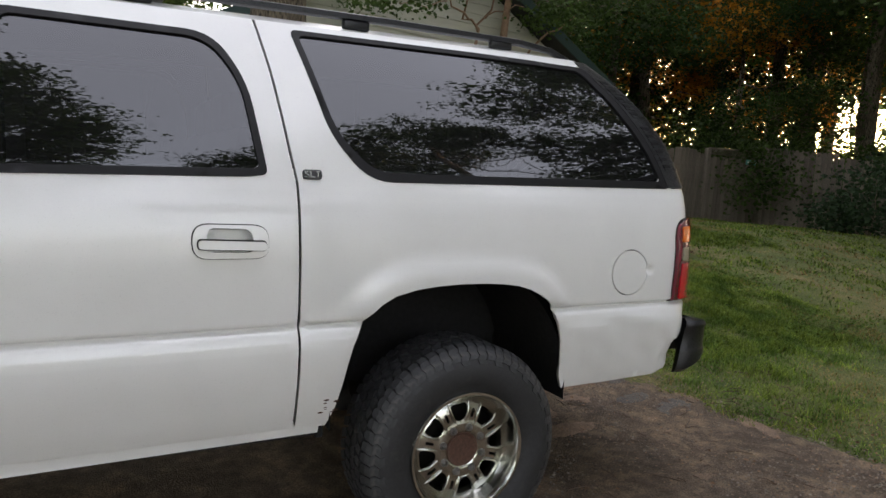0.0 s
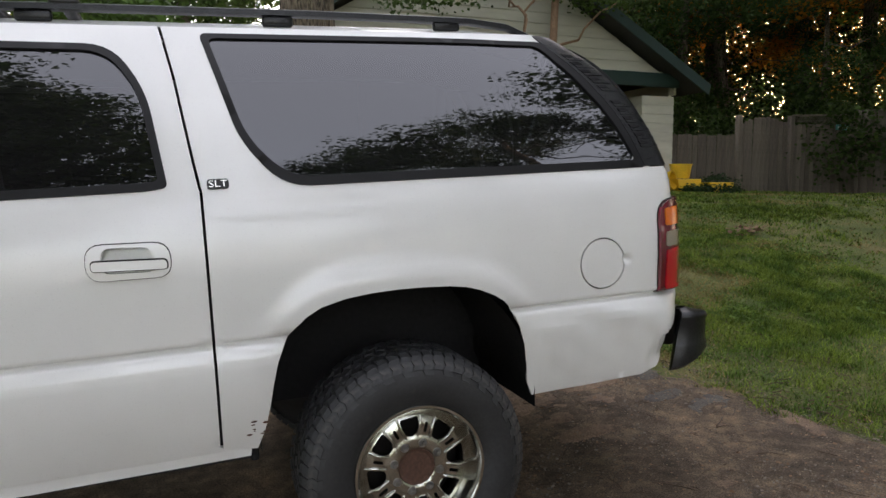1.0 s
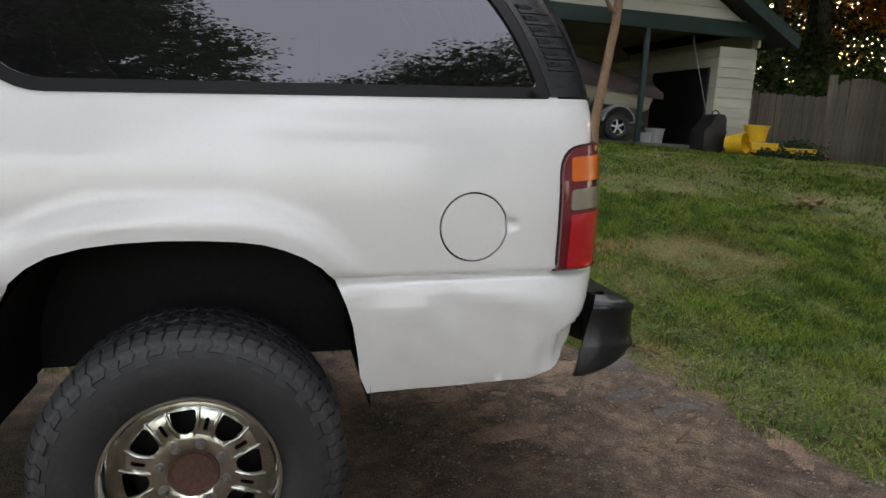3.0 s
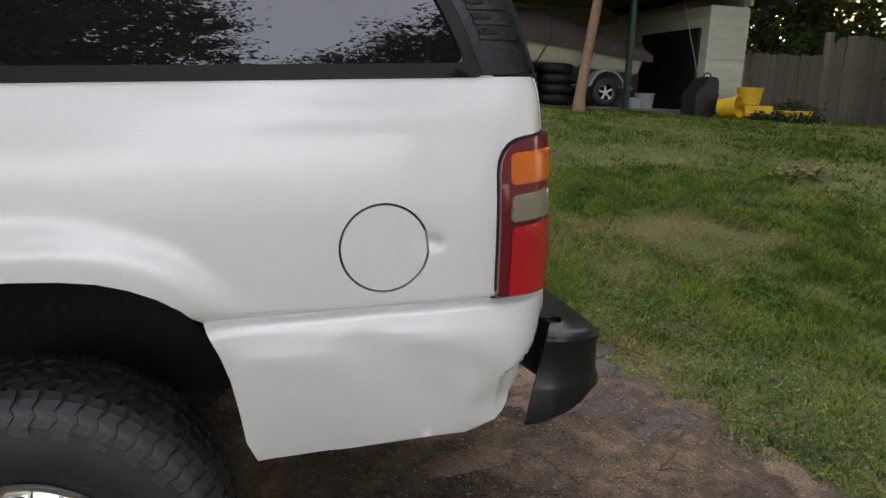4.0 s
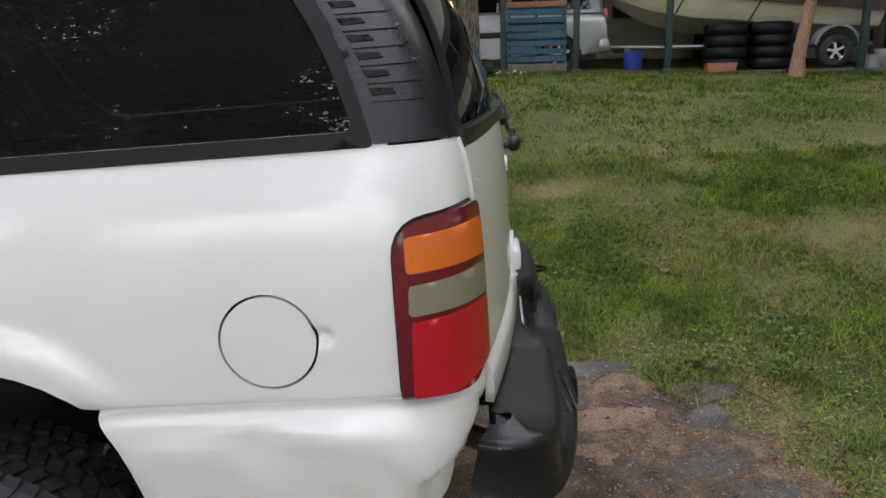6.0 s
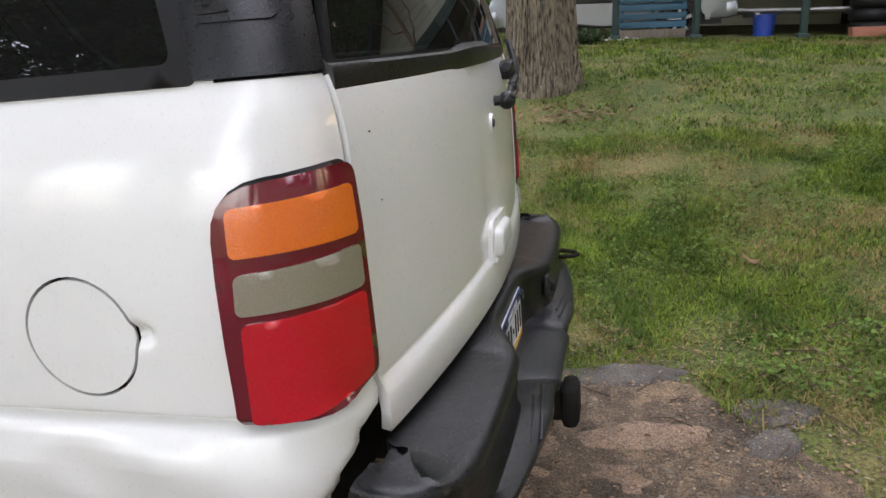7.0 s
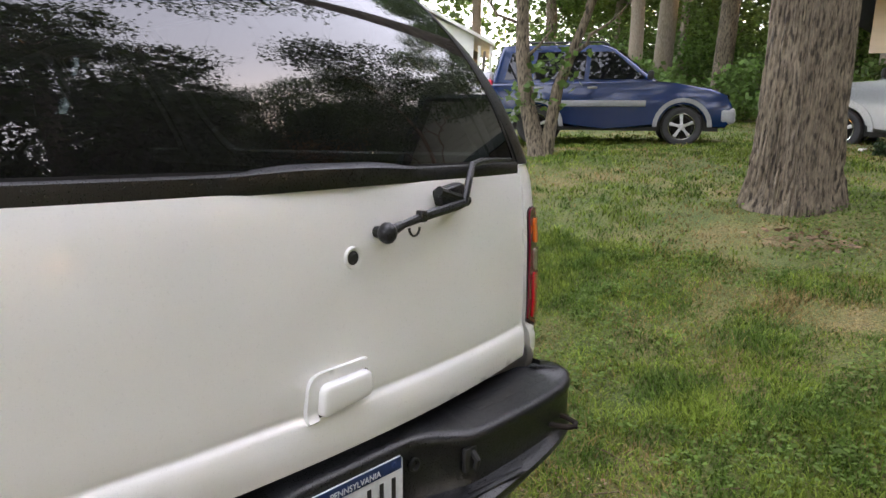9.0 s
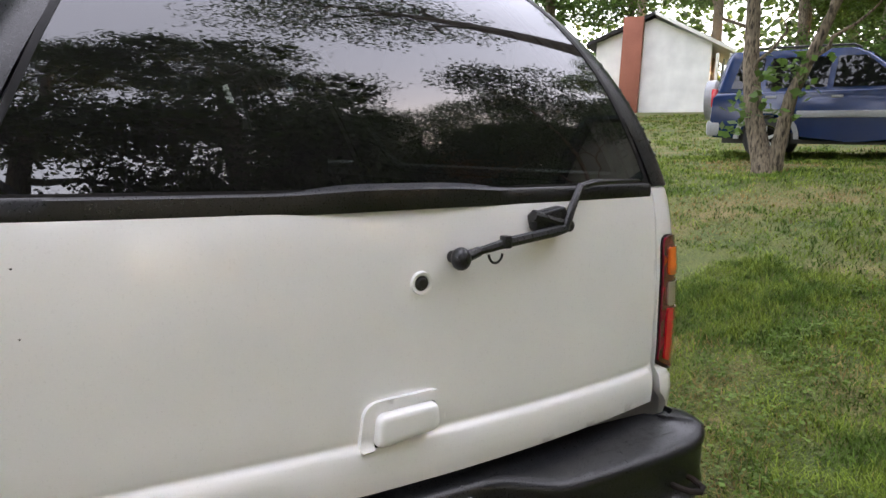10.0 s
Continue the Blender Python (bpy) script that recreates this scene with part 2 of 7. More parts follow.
def ground_material(name, colours, patch, fine, bump, rough=0.95):
    """Ground in three colours, mixed by broad patches and fine grain."""
    m = bpy.data.materials.new(name)
    m.use_nodes = True
    t = m.node_tree
    n, link = t.nodes, t.links.new
    at = n.new("ShaderNodeTexCoord")
    outs = []
    for s, d in ((patch, 6.0), (patch * 3.7, 5.0), (fine, 8.0)):
        q = n.new("ShaderNodeTexNoise")
        q.inputs["Scale"].default_value, q.inputs["Detail"].default_value = s, d
        link(at.outputs["Object"], q.inputs["Vector"])
        outs.append(q.outputs["Fac"])
    ramp = n.new("ShaderNodeValToRGB")
    ramp.color_ramp.elements[0].position, ramp.color_ramp.elements[0].color = 0.36, (*colours[0], 1)
    ramp.color_ramp.elements[1].position, ramp.color_ramp.elements[1].color = 0.66, (*colours[2], 1)
    ramp.color_ramp.elements.new(0.5).color = (*colours[1], 1)
    blend = n.new("ShaderNodeMix")
    blend.inputs[0].default_value = 0.45
    link(outs[0], blend.inputs[2]), link(outs[1], blend.inputs[3])
    link(blend.outputs[0], ramp.inputs[0])
    grain = n.new("ShaderNodeMapRange")
    grain.inputs["From Min"].default_value, grain.inputs["From Max"].default_value = 0.3, 0.7
    grain.inputs["To Min"].default_value, grain.inputs["To Max"].default_value = 0.4, 1.6
    link(outs[2], grain.inputs["Value"])
    tint = n.new("ShaderNodeVectorMath")
    tint.operation = "SCALE"
    link(ramp.outputs[0], tint.inputs[0]), link(grain.outputs[0], tint.inputs["Scale"])
    s = n["Principled BSDF"]
    link(tint.outputs[0], s.inputs["Base Color"])
    s.inputs["Roughness"].default_value = rough
    q = n.new("ShaderNodeBump")
    q.inputs["Strength"].default_value, q.inputs["Distance"].default_value = bump, 0.02
    link(outs[2], q.inputs["Height"]), link(q.outputs[0], s.inputs["Normal"])
    return m


LAWN = ground_material("lawn_soil_and_thatch", ((0.052, 0.080, 0.014), (0.095, 0.108, 0.024), (0.175, 0.134, 0.052)), 0.9, 60, 1.0)
STRAW = ground_material("dry_lawn_thatch", ((0.085, 0.078, 0.030), (0.15, 0.112, 0.050), (0.22, 0.155, 0.078)), 3.0, 90, 0.8)
GRAVEL = ground_material("dirt_and_gravel", ((0.066, 0.049, 0.034), (0.142, 0.102, 0.067), (0.290, 0.198, 0.122)), 3.2, 120, 1.0)
GRASS = leafy("grass_blades", (0.158, 0.215, 0.033), 0.55, 0.35, 0.1)
GRASS_DARK = leafy("dark_grass_blades", (0.080, 0.135, 0.022), 0.5, 0.35, 0.1)
WEED = leafy("lawn_weed_leaves", (0.125, 0.195, 0.04), 0.4, 0.35, 0.15)
STRAW_BIT = material("pale_straw", (0.24, 0.18, 0.11), 0.8, per_island=0.45)
GRASS_DRY = leafy("dry_grass_blades", (0.255, 0.19, 0.077), 0.4, 0.3, 0.1)


# ---- mesh helpers ----
def ob_from(name, verts, faces, mat, parent=None, label="", smooth=False):
    me = bpy.data.meshes.new(name)
    me.from_pydata([tuple(v) for v in verts], [], faces)
    me.materials.append(mat)
    if smooth:
        me.polygons.foreach_set("use_smooth", [True] * len(me.polygons))
    me.update()
    ob = new(name, me)
    ob.parent = parent
    if label:
        tagged(ob, label)
    return ob


def part(name, bm, mat, parent=None, label="", smooth=30):
    """Links a bmesh as one mesh object under a thing or a part."""
    bmesh.ops.recalc_face_normals(bm, faces=bm.faces)
    me = bpy.data.meshes.new(name)
    bm.to_mesh(me)
    bm.free()
    me.materials.append(mat)
    if smooth:
        me.polygons.foreach_set("use_smooth", [True] * len(me.polygons))
        me.set_sharp_from_angle(angle=radians(smooth))
    ob = new(name, me)
    ob.parent = parent
    if label:
        tagged(ob, label)
    return ob


def thing(name, m, label, category, group="", kind=""):
    ob = new(name)
    ob.empty_display_size = 0.2
    ob.matrix_world = m
    return tagged(ob, label, category, group, kind)


def box(bm, centre, size, bevel=0.0, turn=None, segments=2):
    made = bmesh.ops.create_cube(bm, size=1.0)["verts"]
    bmesh.ops.scale(bm, vec=size, verts=made)
    if bevel:
        edges = list({e for v in made for e in v.link_edges})
        made = list({v for f in bmesh.ops.bevel(bm, geom=edges, offset=bevel, segments=segments, affect="EDGES", profile=0.5)["faces"] for v in f.verts} | {v for v in made if v.is_valid})
    if turn is not None:
        bmesh.ops.rotate(bm, matrix=turn.to_3x3(), verts=made)
    bmesh.ops.translate(bm, vec=centre, verts=made)
    return bm


def boxed(centre, size, bevel=0.0, turn=None):
    return box(bmesh.new(), centre, size, bevel, turn)


def prism(bm, outline, axis, a, b, bevel=0.0):
    """An outline in the two other axes, drawn out along axis from a to b."""
    def place(p, h):
        return {"x": (h, p[0], p[1]), "y": (p[0], h, p[1]), "z": (p[0], p[1], h)}[axis]
    lo = [bm.verts.new(place(p, a)) for p in outline]
    hi = [bm.verts.new(place(p, b)) for p in outline]
    faces = [bm.faces.new(lo), bm.faces.new(hi[::-1])]
    k = len(outline)
    for i in range(k):
        faces.append(bm.faces.new((lo[i], hi[i], hi[(i + 1) % k], lo[(i + 1) % k])))
    if bevel:
        edges = [e for f in faces[:2] for e in f.edges]
        bmesh.ops.bevel(bm, geom=edges, offset=bevel, segments=2, affect="EDGES", profile=0.5)
    return bm


def loft(bm, loops, closed=True, caps=True):
    rows = [[bm.verts.new(p) for p in loop] for loop in loops]
    k = len(rows[0])
    for a, b in zip(rows, rows[1:]):
        for i in range(k if closed else k - 1):
            bm.faces.new((a[i], a[(i + 1) % k], b[(i + 1) % k], b[i]))
    if caps and closed:
        bm.faces.new(rows[0]), bm.faces.new(rows[-1][::-1])
    return bm


def lathe(bm, profile, n=48, axis="y", centre=(0, 0, 0), start=0.0, sweep=math.tau):
    """(radius, along) pairs turned round an axis."""
    loops = []
    whole = abs(sweep - math.tau) < 1e-6
    for i in range(n if whole else n + 1):
        a = start + sweep * i / n
        c, s = math.cos(a), math.sin(a)
        loops.append([Vector(centre) + Vector({"y": (r * c, h, r * s), "z": (r * c, r * s, h), "x": (h, r * c, r * s)}[axis]) for r, h in profile])
    if whole:
        loops.append(loops[0])
    rows = [[bm.verts.new(p) for p in loop] for loop in (loops[:-1] if whole else loops)]
    if whole:
        rows.append(rows[0])
    for a, b in zip(rows, rows[1:]):
        for i in range(len(profile) - 1):
            if profile[i][0] < 1e-6 and profile[i + 1][0] < 1e-6:
                continue
            bm.faces.new((a[i], a[i + 1], b[i + 1], b[i]))
    bmesh.ops.remove_doubles(bm, verts=bm.verts, dist=1e-5)
    return bm


def tube(bm, points, radii, n=10):
    """A round bar along points; radii a number or one for each point."""
    points = [Vector(p) for p in points]
    if isinstance(radii, (int, float)):
        radii = [radii] * len(points)
    loops, side = [], None
    for i, p in enumerate(points):
        way = (points[min(i + 1, len(points) - 1)] - points[max(i - 1, 0)]).normalized()
        if side is None:
            side = way.orthogonal().normalized()
        side = (side - way * side.dot(way)).normalized()
        up = way.cross(side)
        loops.append([p + (side * math.cos(math.tau * k / n) + up * math.sin(math.tau * k / n)) * radii[i] for k in range(n)])
    return loft(bm, loops)


def rounded(points, radius, n=5):
    """An outline with its corners rounded; a point may carry its own radius."""
    out = []
    k = len(points)
    for i in range(k):
        p, a, b = (Vector(points[j % k][:2]) for j in (i, i - 1, i + 1))
        r = points[i][2] if len(points[i]) > 2 else radius
        u, v = a - p, b - p
        r = min(r, u.length * 0.45, v.length * 0.45)
        if r < 1e-4:
            out.append(tuple(p))
            continue
        u, v = p + u.normalized() * r, p + v.normalized() * r
        for j in range(n + 1):
            s = j / n
            out.append(tuple(u * (1 - s) ** 2 + p * 2 * s * (1 - s) + v * s * s))
    return out


def inside(px, pz, loop):
    hit = np.zeros(len(px), bool)
    for (ax, az), (bx, bz) in zip(loop, loop[1:] + loop[:1]):
        if abs(az - bz) < 1e-12:
            continue
        hit ^= ((az > pz) != (bz > pz)) & (px < (bx - ax) * (pz - az) / (bz - az) + ax)
    return hit


def panel(name, outline, holes, surface, mat, parent, outward, step=0.04, rows=None, thick=0.015, label="", extra=(), exact=False):
    """A sheet-metal panel: a flat outline with holes, laid on a curved surface(u, z), its rims turned inwards."""
    loops = []
    for loop in (outline, *holes):
        fine = []
        for a, b in zip(loop, loop[1:] + loop[:1]):
            k = max(1, math.ceil(math.hypot(b[0] - a[0], b[1] - a[1]) / step))
            fine += [(a[0] + (b[0] - a[0]) * i / k, a[1] + (b[1] - a[1]) * i / k) for i in range(k)]
        loops.append(fine)
    flat, edges = [], []
    for fine in loops:
        o = len(flat)
        flat += fine
        edges += [(o + i, o + (i + 1) % len(fine)) for i in range(len(fine))]
    us, zs = [p[0] for p in outline], [p[1] for p in outline]
    gu = np.arange(min(us) + step / 2, max(us), step)
    gz = np.array([z for z in rows if min(zs) < z < max(zs)]) if rows is not None else np.arange(min(zs) + step / 2, max(zs), step)
    if len(gu) and len(gz):
        mu, mz = (a.ravel() for a in np.meshgrid(gu, gz))
        near = np.zeros(len(mu), bool)
        for u0, u1, z0, z1, d in extra:  # finer where the sheet is bent
            near |= (mu > u0) & (mu < u1) & (mz > z0) & (mz < z1)
        mu, mz = mu[~near], mz[~near]
        for u0, u1, z0, z1, d in extra:
            fu, fz = (a.ravel() for a in np.meshgrid(np.arange(u0, u1, d), np.arange(z0, z1, d)))
            mu, mz = np.concatenate([mu, fu]), np.concatenate([mz, fz])
        keep = inside(mu, mz, loops[0])
        for h in loops[1:]:
            keep &= ~inside(mu, mz, h)
        bu, bz = np.array([p[0] for p in flat]), np.array([p[1] for p in flat])
        for i in np.nonzero(keep)[0]:
            if np.min((bu - mu[i]) ** 2 + (bz - mz[i]) ** 2) > (0.006 if extra else step * 0.3) ** 2:
                flat.append((mu[i], mz[i]))
    vs, _, fs, *_ = delaunay_2d_cdt([Vector(p) for p in flat], edges, [], 0, 1e-6)
    cu = np.array([sum(vs[i].x for i in f) / len(f) for f in fs])
    cz = np.array([sum(vs[i].y for i in f) / len(f) for f in fs])
    keep = inside(cu, cz, loops[0])
    for h in loops[1:]:
        keep &= ~inside(cu, cz, h)
    bm = bmesh.new()
    at = [bm.verts.new(surface(v.x, v.y)) for v in vs]
    for i, f in enumerate(fs):
        if keep[i]:
            bm.faces.new([at[j] for j in f])
    bmesh.ops.delete(bm, geom=[v for v in bm.verts if not v.link_faces], context="VERTS")
    bm.normal_update()
    if sum((f.normal * f.calc_area() for f in bm.faces), Vector()).dot(Vector(outward)) < 0:
        bmesh.ops.reverse_faces(bm, faces=bm.faces)
        bm.normal_update()
    if thick:
        rim = [e for e in bm.edges if e.is_boundary]
        depth = {v: v.co - v.normal * thick for e in rim for v in e.verts}
        made = {v: bm.verts.new(p) for v, p in depth.items()}
        for e in rim:
            l = e.link_loops[0]
            a, b = l.vert, l.link_loop_next.vert
            bm.faces.new((b, a, made[a], made[b]))
            e.smooth = False
    me = bpy.data.meshes.new(name)
    for f in bm.faces:
        f.smooth = True
    bm.to_mesh(me)
    bm.free()
    me.materials.append(mat)
    if exact:  # true normals of the curved sheet, so that what it mirrors is not broken up
        e, normals = 0.004, []
        for v in vs:
            q = (surface(v.x + e, v.y) - surface(v.x - e, v.y)).cross(surface(v.x, v.y + e) - surface(v.x, v.y - e)).normalized()
            normals.append(q if q.dot(Vector(outward)) > 0 else -q)
        where = {tuple(round(c, 4) for c in surface(v.x, v.y)): q for v, q in zip(vs, normals)}
        me.normals_split_custom_set_from_vertices([where[tuple(round(c, 4) for c in v.co)] for v in me.vertices])
    ob = new(name, me)
    ob.parent = parent
    if label:
        tagged(ob, label)
    return ob


def smoothstep(a, b, x):
    s = min(1.0, max(0.0, (x - a) / (b - a)))
    return s * s * (3 - 2 * s)


# ---- ground ----
RISE = ((-60, -60), (-1.5, 0.0), (0.8, 0.0), (2.0, 0.10), (3.0, 0.28), (4.5, 0.62), (6.5, 1.06), (9.0, 1.42), (11.0, 1.55), (16.0, 1.7), (30.0, 2.6), (60.0, 4.0), (400.0, 6.0))
RISE_Y, RISE_Z = [-400.0, -10.0] + [y for y, _ in RISE[1:]], [-3.0, -0.1] + [z for _, z in RISE[1:]]


def height(x, y):
    """The lie of the land: level drive, a bank of lawn, a level yard behind."""
    a = sum(np.interp(y + d, RISE_Y, RISE_Z) for d in (-0.5, -0.25, 0.0, 0.25, 0.5)) / 5
    s = np.interp(y, (3.0, 10.0), (0.049, -0.025))
    b = s * np.clip(x, -6.0, np.interp(y, (5.0, 11.0), (7.0, 16.0)))
    dip = 0.05 * np.clip(x, -6.0, 0.0) * np.clip((y - 7.5) / 2.0, 0.0, 1.0) * np.clip((16.0 - y) / 4.0, 0.0, 1.0)
    return a + b + dip - 0.012


def surface_sheet(name, xs, ys, mat, lift=0.0, rough=0.0, label=""):
    X, Y = np.meshgrid(xs, ys)
    Z = height(X, Y) + lift
    if rough:
        Z = Z + np.array([noise.noise((x * 1.3, y * 1.3, 4)) + 0.4 * noise.noise((x * 5, y * 5, 9)) for x, y in zip(X.ravel(), Y.ravel())]).reshape(X.shape) * rough
    n, k = len(xs), len(ys)
    faces = [(j * n + i, j * n + i + 1, (j + 1) * n + i + 1, (j + 1) * n + i) for j in range(k - 1) for i in range(n - 1)]
    ob = ob_from(name, np.stack([X.ravel(), Y.ravel(), Z.ravel()], 1).tolist(), faces, mat, smooth=True)
    return tagged(ob, label, "ground", kind="structure")


def steps(*spans):
    out = []
    for a, b, d in spans:
        out += list(np.arange(a, b, d))
    return np.array(out + [spans[-1][1]])


surface_sheet("ground", steps((-600, -60, 60), (-60, -12, 4), (-12, 14, 0.25), (14, 60, 4), (60, 600, 60)), steps((-600, -60, 60), (-60, -6, 4), (-6, 14, 0.25), (14, 60, 4), (60, 600, 60)),
              LAWN, rough=0.012, label="patchy green lawn rising gently from the drive")


def on_drive(x, y):
    """Above 0 inside the drive; its edge is ragged."""
    wob = 0.22 * noise.noise((x * 0.9, y * 0.9, 2)) + 0.10 * noise.noise((x * 3.1, y * 3.1, 5)) + 0.04 * noise.noise((x * 9, y * 9, 7))
    right = 2.55 + max(0.0, 0.9 - y) * 0.30
    return min(2.15 - y, right - x, (4.0 - x - y) * 0.75, y + 7.0) + wob


def drive():
    xs, ys = np.arange(-14, 6.5, 0.08), np.arange(-7.5, 2.8, 0.08)
    mask = np.array([[on_drive(x, y) for x in xs] for y in ys])
    used, verts, faces = {}, [], []

    def vert(i, j):
        if (i, j) not in used:
            x, y = xs[i], ys[j]
            inner = smoothstep(0.0, 0.12, mask[j, i])
            used[i, j] = len(verts)
            verts.append((x, y, float(height(x, y)) - 0.02 + 0.032 * inner + 0.012 * (noise.noise((x * 1.3, y * 1.3, 4)) + 0.4 * noise.noise((x * 5, y * 5, 9))) + 0.006 * noise.noise((x * 6, y * 6, 1))))
        return used[i, j]
    for j in range(len(ys) - 1):
        for i in range(len(xs) - 1):
            if min(mask[j, i], mask[j, i + 1], mask[j + 1, i], mask[j + 1, i + 1]) > -0.12:
                faces.append((vert(i, j), vert(i + 1, j), vert(i + 1, j + 1), vert(i, j + 1)))
    ob = ob_from("driveway", verts, faces, GRAVEL, smooth=True)
    tagged(ob, "worn dirt and gravel driveway with ragged edges", "driveway", kind="structure")


drive()


def patch(name, x, y, w, d, turn, mat, label, lift=0.013):
    """A worn flat scrap in the drive with a ragged rim."""
    c, s, n = math.cos(turn), math.sin(turn), 40
    rim = []
    for i in range(n):
        a = math.tau * i / n
        r = 1 + 0.35 * noise.noise((math.cos(a) * 1.6 + x, math.sin(a) * 1.6 + y, 3)) + 0.14 * noise.noise((math.cos(a) * 6 + x, math.sin(a) * 6, 8))
        u, v = r * w * math.cos(a), r * d * math.sin(a)
        rim.append((x + u * c - v * s, y + u * s + v * c))
    verts = [(x, y, float(height(x, y)) + lift)]
    for k, dz in ((0.5, 0.0), (0.9, 0.0), (1.0, -0.012)):
        for p, q in rim:
            X, Y = x + (p - x) * k, y + (q - y) * k
            verts.append((X, Y, float(height(X, Y)) + lift + dz + 0.004 * noise.noise((X * 9, Y * 9, 2))))
    faces = [(0, 1 + i, 1 + (i + 1) % n) for i in range(n)]
    for k in range(2):
        faces += [(1 + k * n + i, 1 + (k + 1) * n + i, 1 + (k + 1) * n + (i + 1) % n, 1 + k * n + (i + 1) % n) for i in range(n)]
    ob = ob_from(name, verts, faces, mat, smooth=True)
    return tagged(ob, label, "patch", kind="structure")


ASPHALT = ground_material("old_asphalt", ((0.055, 0.047, 0.039), (0.085, 0.074, 0.062), (0.13, 0.114, 0.096)), 4.0, 150, 0.6, 0.7)
DIRT = ground_material("bare_orange_dirt", ((0.15, 0.102, 0.07), (0.20, 0.135, 0.09), (0.27, 0.185, 0.125)), 5.0, 120, 0.4)
for x, y, w, d, turn in ((2.24, 1.80, 0.17, 0.09, 0.1), (2.24, 1.02, 0.20, 0.11, 0.5), (2.08, 1.24, 0.18, 0.07, 0.2), (1.62, 2.02, 0.30, 0.09, 0.1), (2.2, 1.6, 0.12, 0.08, 0.9), (0.9, -0.55, 0.3, 0.14, 0.4)):
    patch("asphalt_patch", x, y, w, d, turn, ASPHALT, "worn scrap of grey asphalt showing in the drive")
for x, y, w, d, turn in ((1.74, 1.60, 0.26, 0.09, 0.15), (1.15, 1.45, 0.30, 0.12, 0.3), (1.45, 1.28, 0.34, 0.14, 0.2), (1.42, 0.10, 0.24, 0.05, 0.25), (1.30, 0.95, 0.22, 0.08, 0.1), (2.5, 0.55, 0.22, 0.08, 1.3)):
    patch("dirt_patch", x, y, w, d, turn, DIRT, "patch of bare orange dirt in the drive", 0.014)

# worn dry places in the lawn
BALD = ((3.34, 3.57, 0.34), (1.73, 4.60, 0.30), (1.72, 5.60, 0.32), (1.15, 5.72, 0.42), (1.60, 4.42, 0.22), (2.47, 4.26, 0.30), (1.49, 2.33, 0.14), (4.3, 3.1, 0.26), (3.0, 5.0, 0.3), (4.9, 5.6, 0.4), (0.3, 5.9, 0.35))
patch("dry_patch", 1.15, 5.74, 0.34, 0.16, 0.3, STRAW, "bare dry place by the foot of the oak", 0.010)

# ---- the parked truck, in its own axes: x to the tail, y from the driver's side across, z up, the rear axle at x = 0 ----
MID = 0.945  # the middle of the truck
suv = thing("suv", CAR, "large white lifted suv with dented rear quarter parked on the drive", "car")
def corner(a, b, end):
    """The plan of a rear corner, knocked in a little on the driver's side; 41 points and their way along it."""
    p = [Vector((1.06, 0.0)) * (1 - s) ** 3 + Vector(a) * 3 * s * (1 - s) ** 2 + Vector(b) * 3 * s * s * (1 - s) + Vector(end) * s ** 3 for s in np.linspace(0, 1, 41)]
    at = np.concatenate([[0], np.cumsum([(q - o).length for o, q in zip(p, p[1:])])])
    return p, 1.06 + at / at[-1] * 0.272


CORNERS = (corner((1.175, 0.0), (1.246, 0.040), (1.270, 0.15)), corner((1.245, -0.006), (1.276, 0.035), (1.282, 0.15)))
GATE_U = 1.332
SIDE_Z = (0.55, 0.62, 0.68, 0.75, 0.82, 0.88, 0.92, 0.95, 0.975, 0.991, 0.997, 1.005, 1.012, 1.022, 1.06, 1.15, 1.25, 1.35, 1.43, 1.49, 1.53, 1.56, 1.69, 1.84, 2.00, 2.07, 2.13, 2.16)
SIDE_IN = (0.085, 0.052, 0.028, 0.008, -0.008, -0.016, -0.017, -0.014, -0.006, 0.003, 0.027, 0.028, 0.004, 0.0, 0.0, -0.004, -0.003, 0.006, 0.020, 0.040, 0.056, 0.067, 0.128, 0.205, 0.295, 0.338, 0.378, 0.41)
REAR_Z = (0.60, 0.75, 0.90, 0.95, 0.99, 1.015, 1.022, 1.028, 1.033, 1.040, 1.08, 1.3, 1.45, 1.50, 1.53, 1.56, 1.67, 1.82, 1.95, 2.06, 2.13, 2.16)
REAR_IN = (0.10, 0.03, -0.002, -0.011, -0.012, -0.008, -0.003, 0.004, 0.0055, 0.003, 0.0, 0.0, 0.008, 0.016, 0.026, 0.034, 0.06, 0.12, 0.20, 0.31, 0.42, 0.48)


def soft_interp(z, zs, vs, d=0.004):
    return sum(float(np.interp(z + k * d, zs, vs)) for k in (-1, 0, 1)) / 3


def arch_r(u, z):
    """1 on the rear wheel arch's lip, more outside it."""
    return ((abs(u + 0.02) / 0.50) ** 3 + (max(0.0, z - 0.60) / 0.535) ** 3) ** (1 / 3)


def dents(u, z):
    """Dents in the lower quarter behind the wheel, and small waves."""
    d = 0.0
    if 0.4 < u < 1.4 and z < 1.0:
        fade = smoothstep(0.99, 0.93, z)
        d += fade * 0.018 * noise.noise((u * 3.5, z * 7.5, 3.3)) + fade * 0.007 * noise.noise((u * 11, z * 12, 8.1))
        fold = z - (0.806 + (u - 1.12) * 0.52 + 2.2 * max(0.0, u - 1.2) ** 1.5)
        d += fade * 0.034 * smoothstep(1.105, 1.14, u) * smoothstep(0.004, -0.012, fold) * smoothstep(0.66, 0.74, z)
        d += 0.02 * math.exp(-((u - 1.09) / 0.03) ** 2 - ((z - 0.74) / 0.07) ** 2)
    d += 0.022 * math.exp(-((u - 0.948) / 0.020) ** 2 - ((z - 1.160) / 0.015) ** 2)
    return d


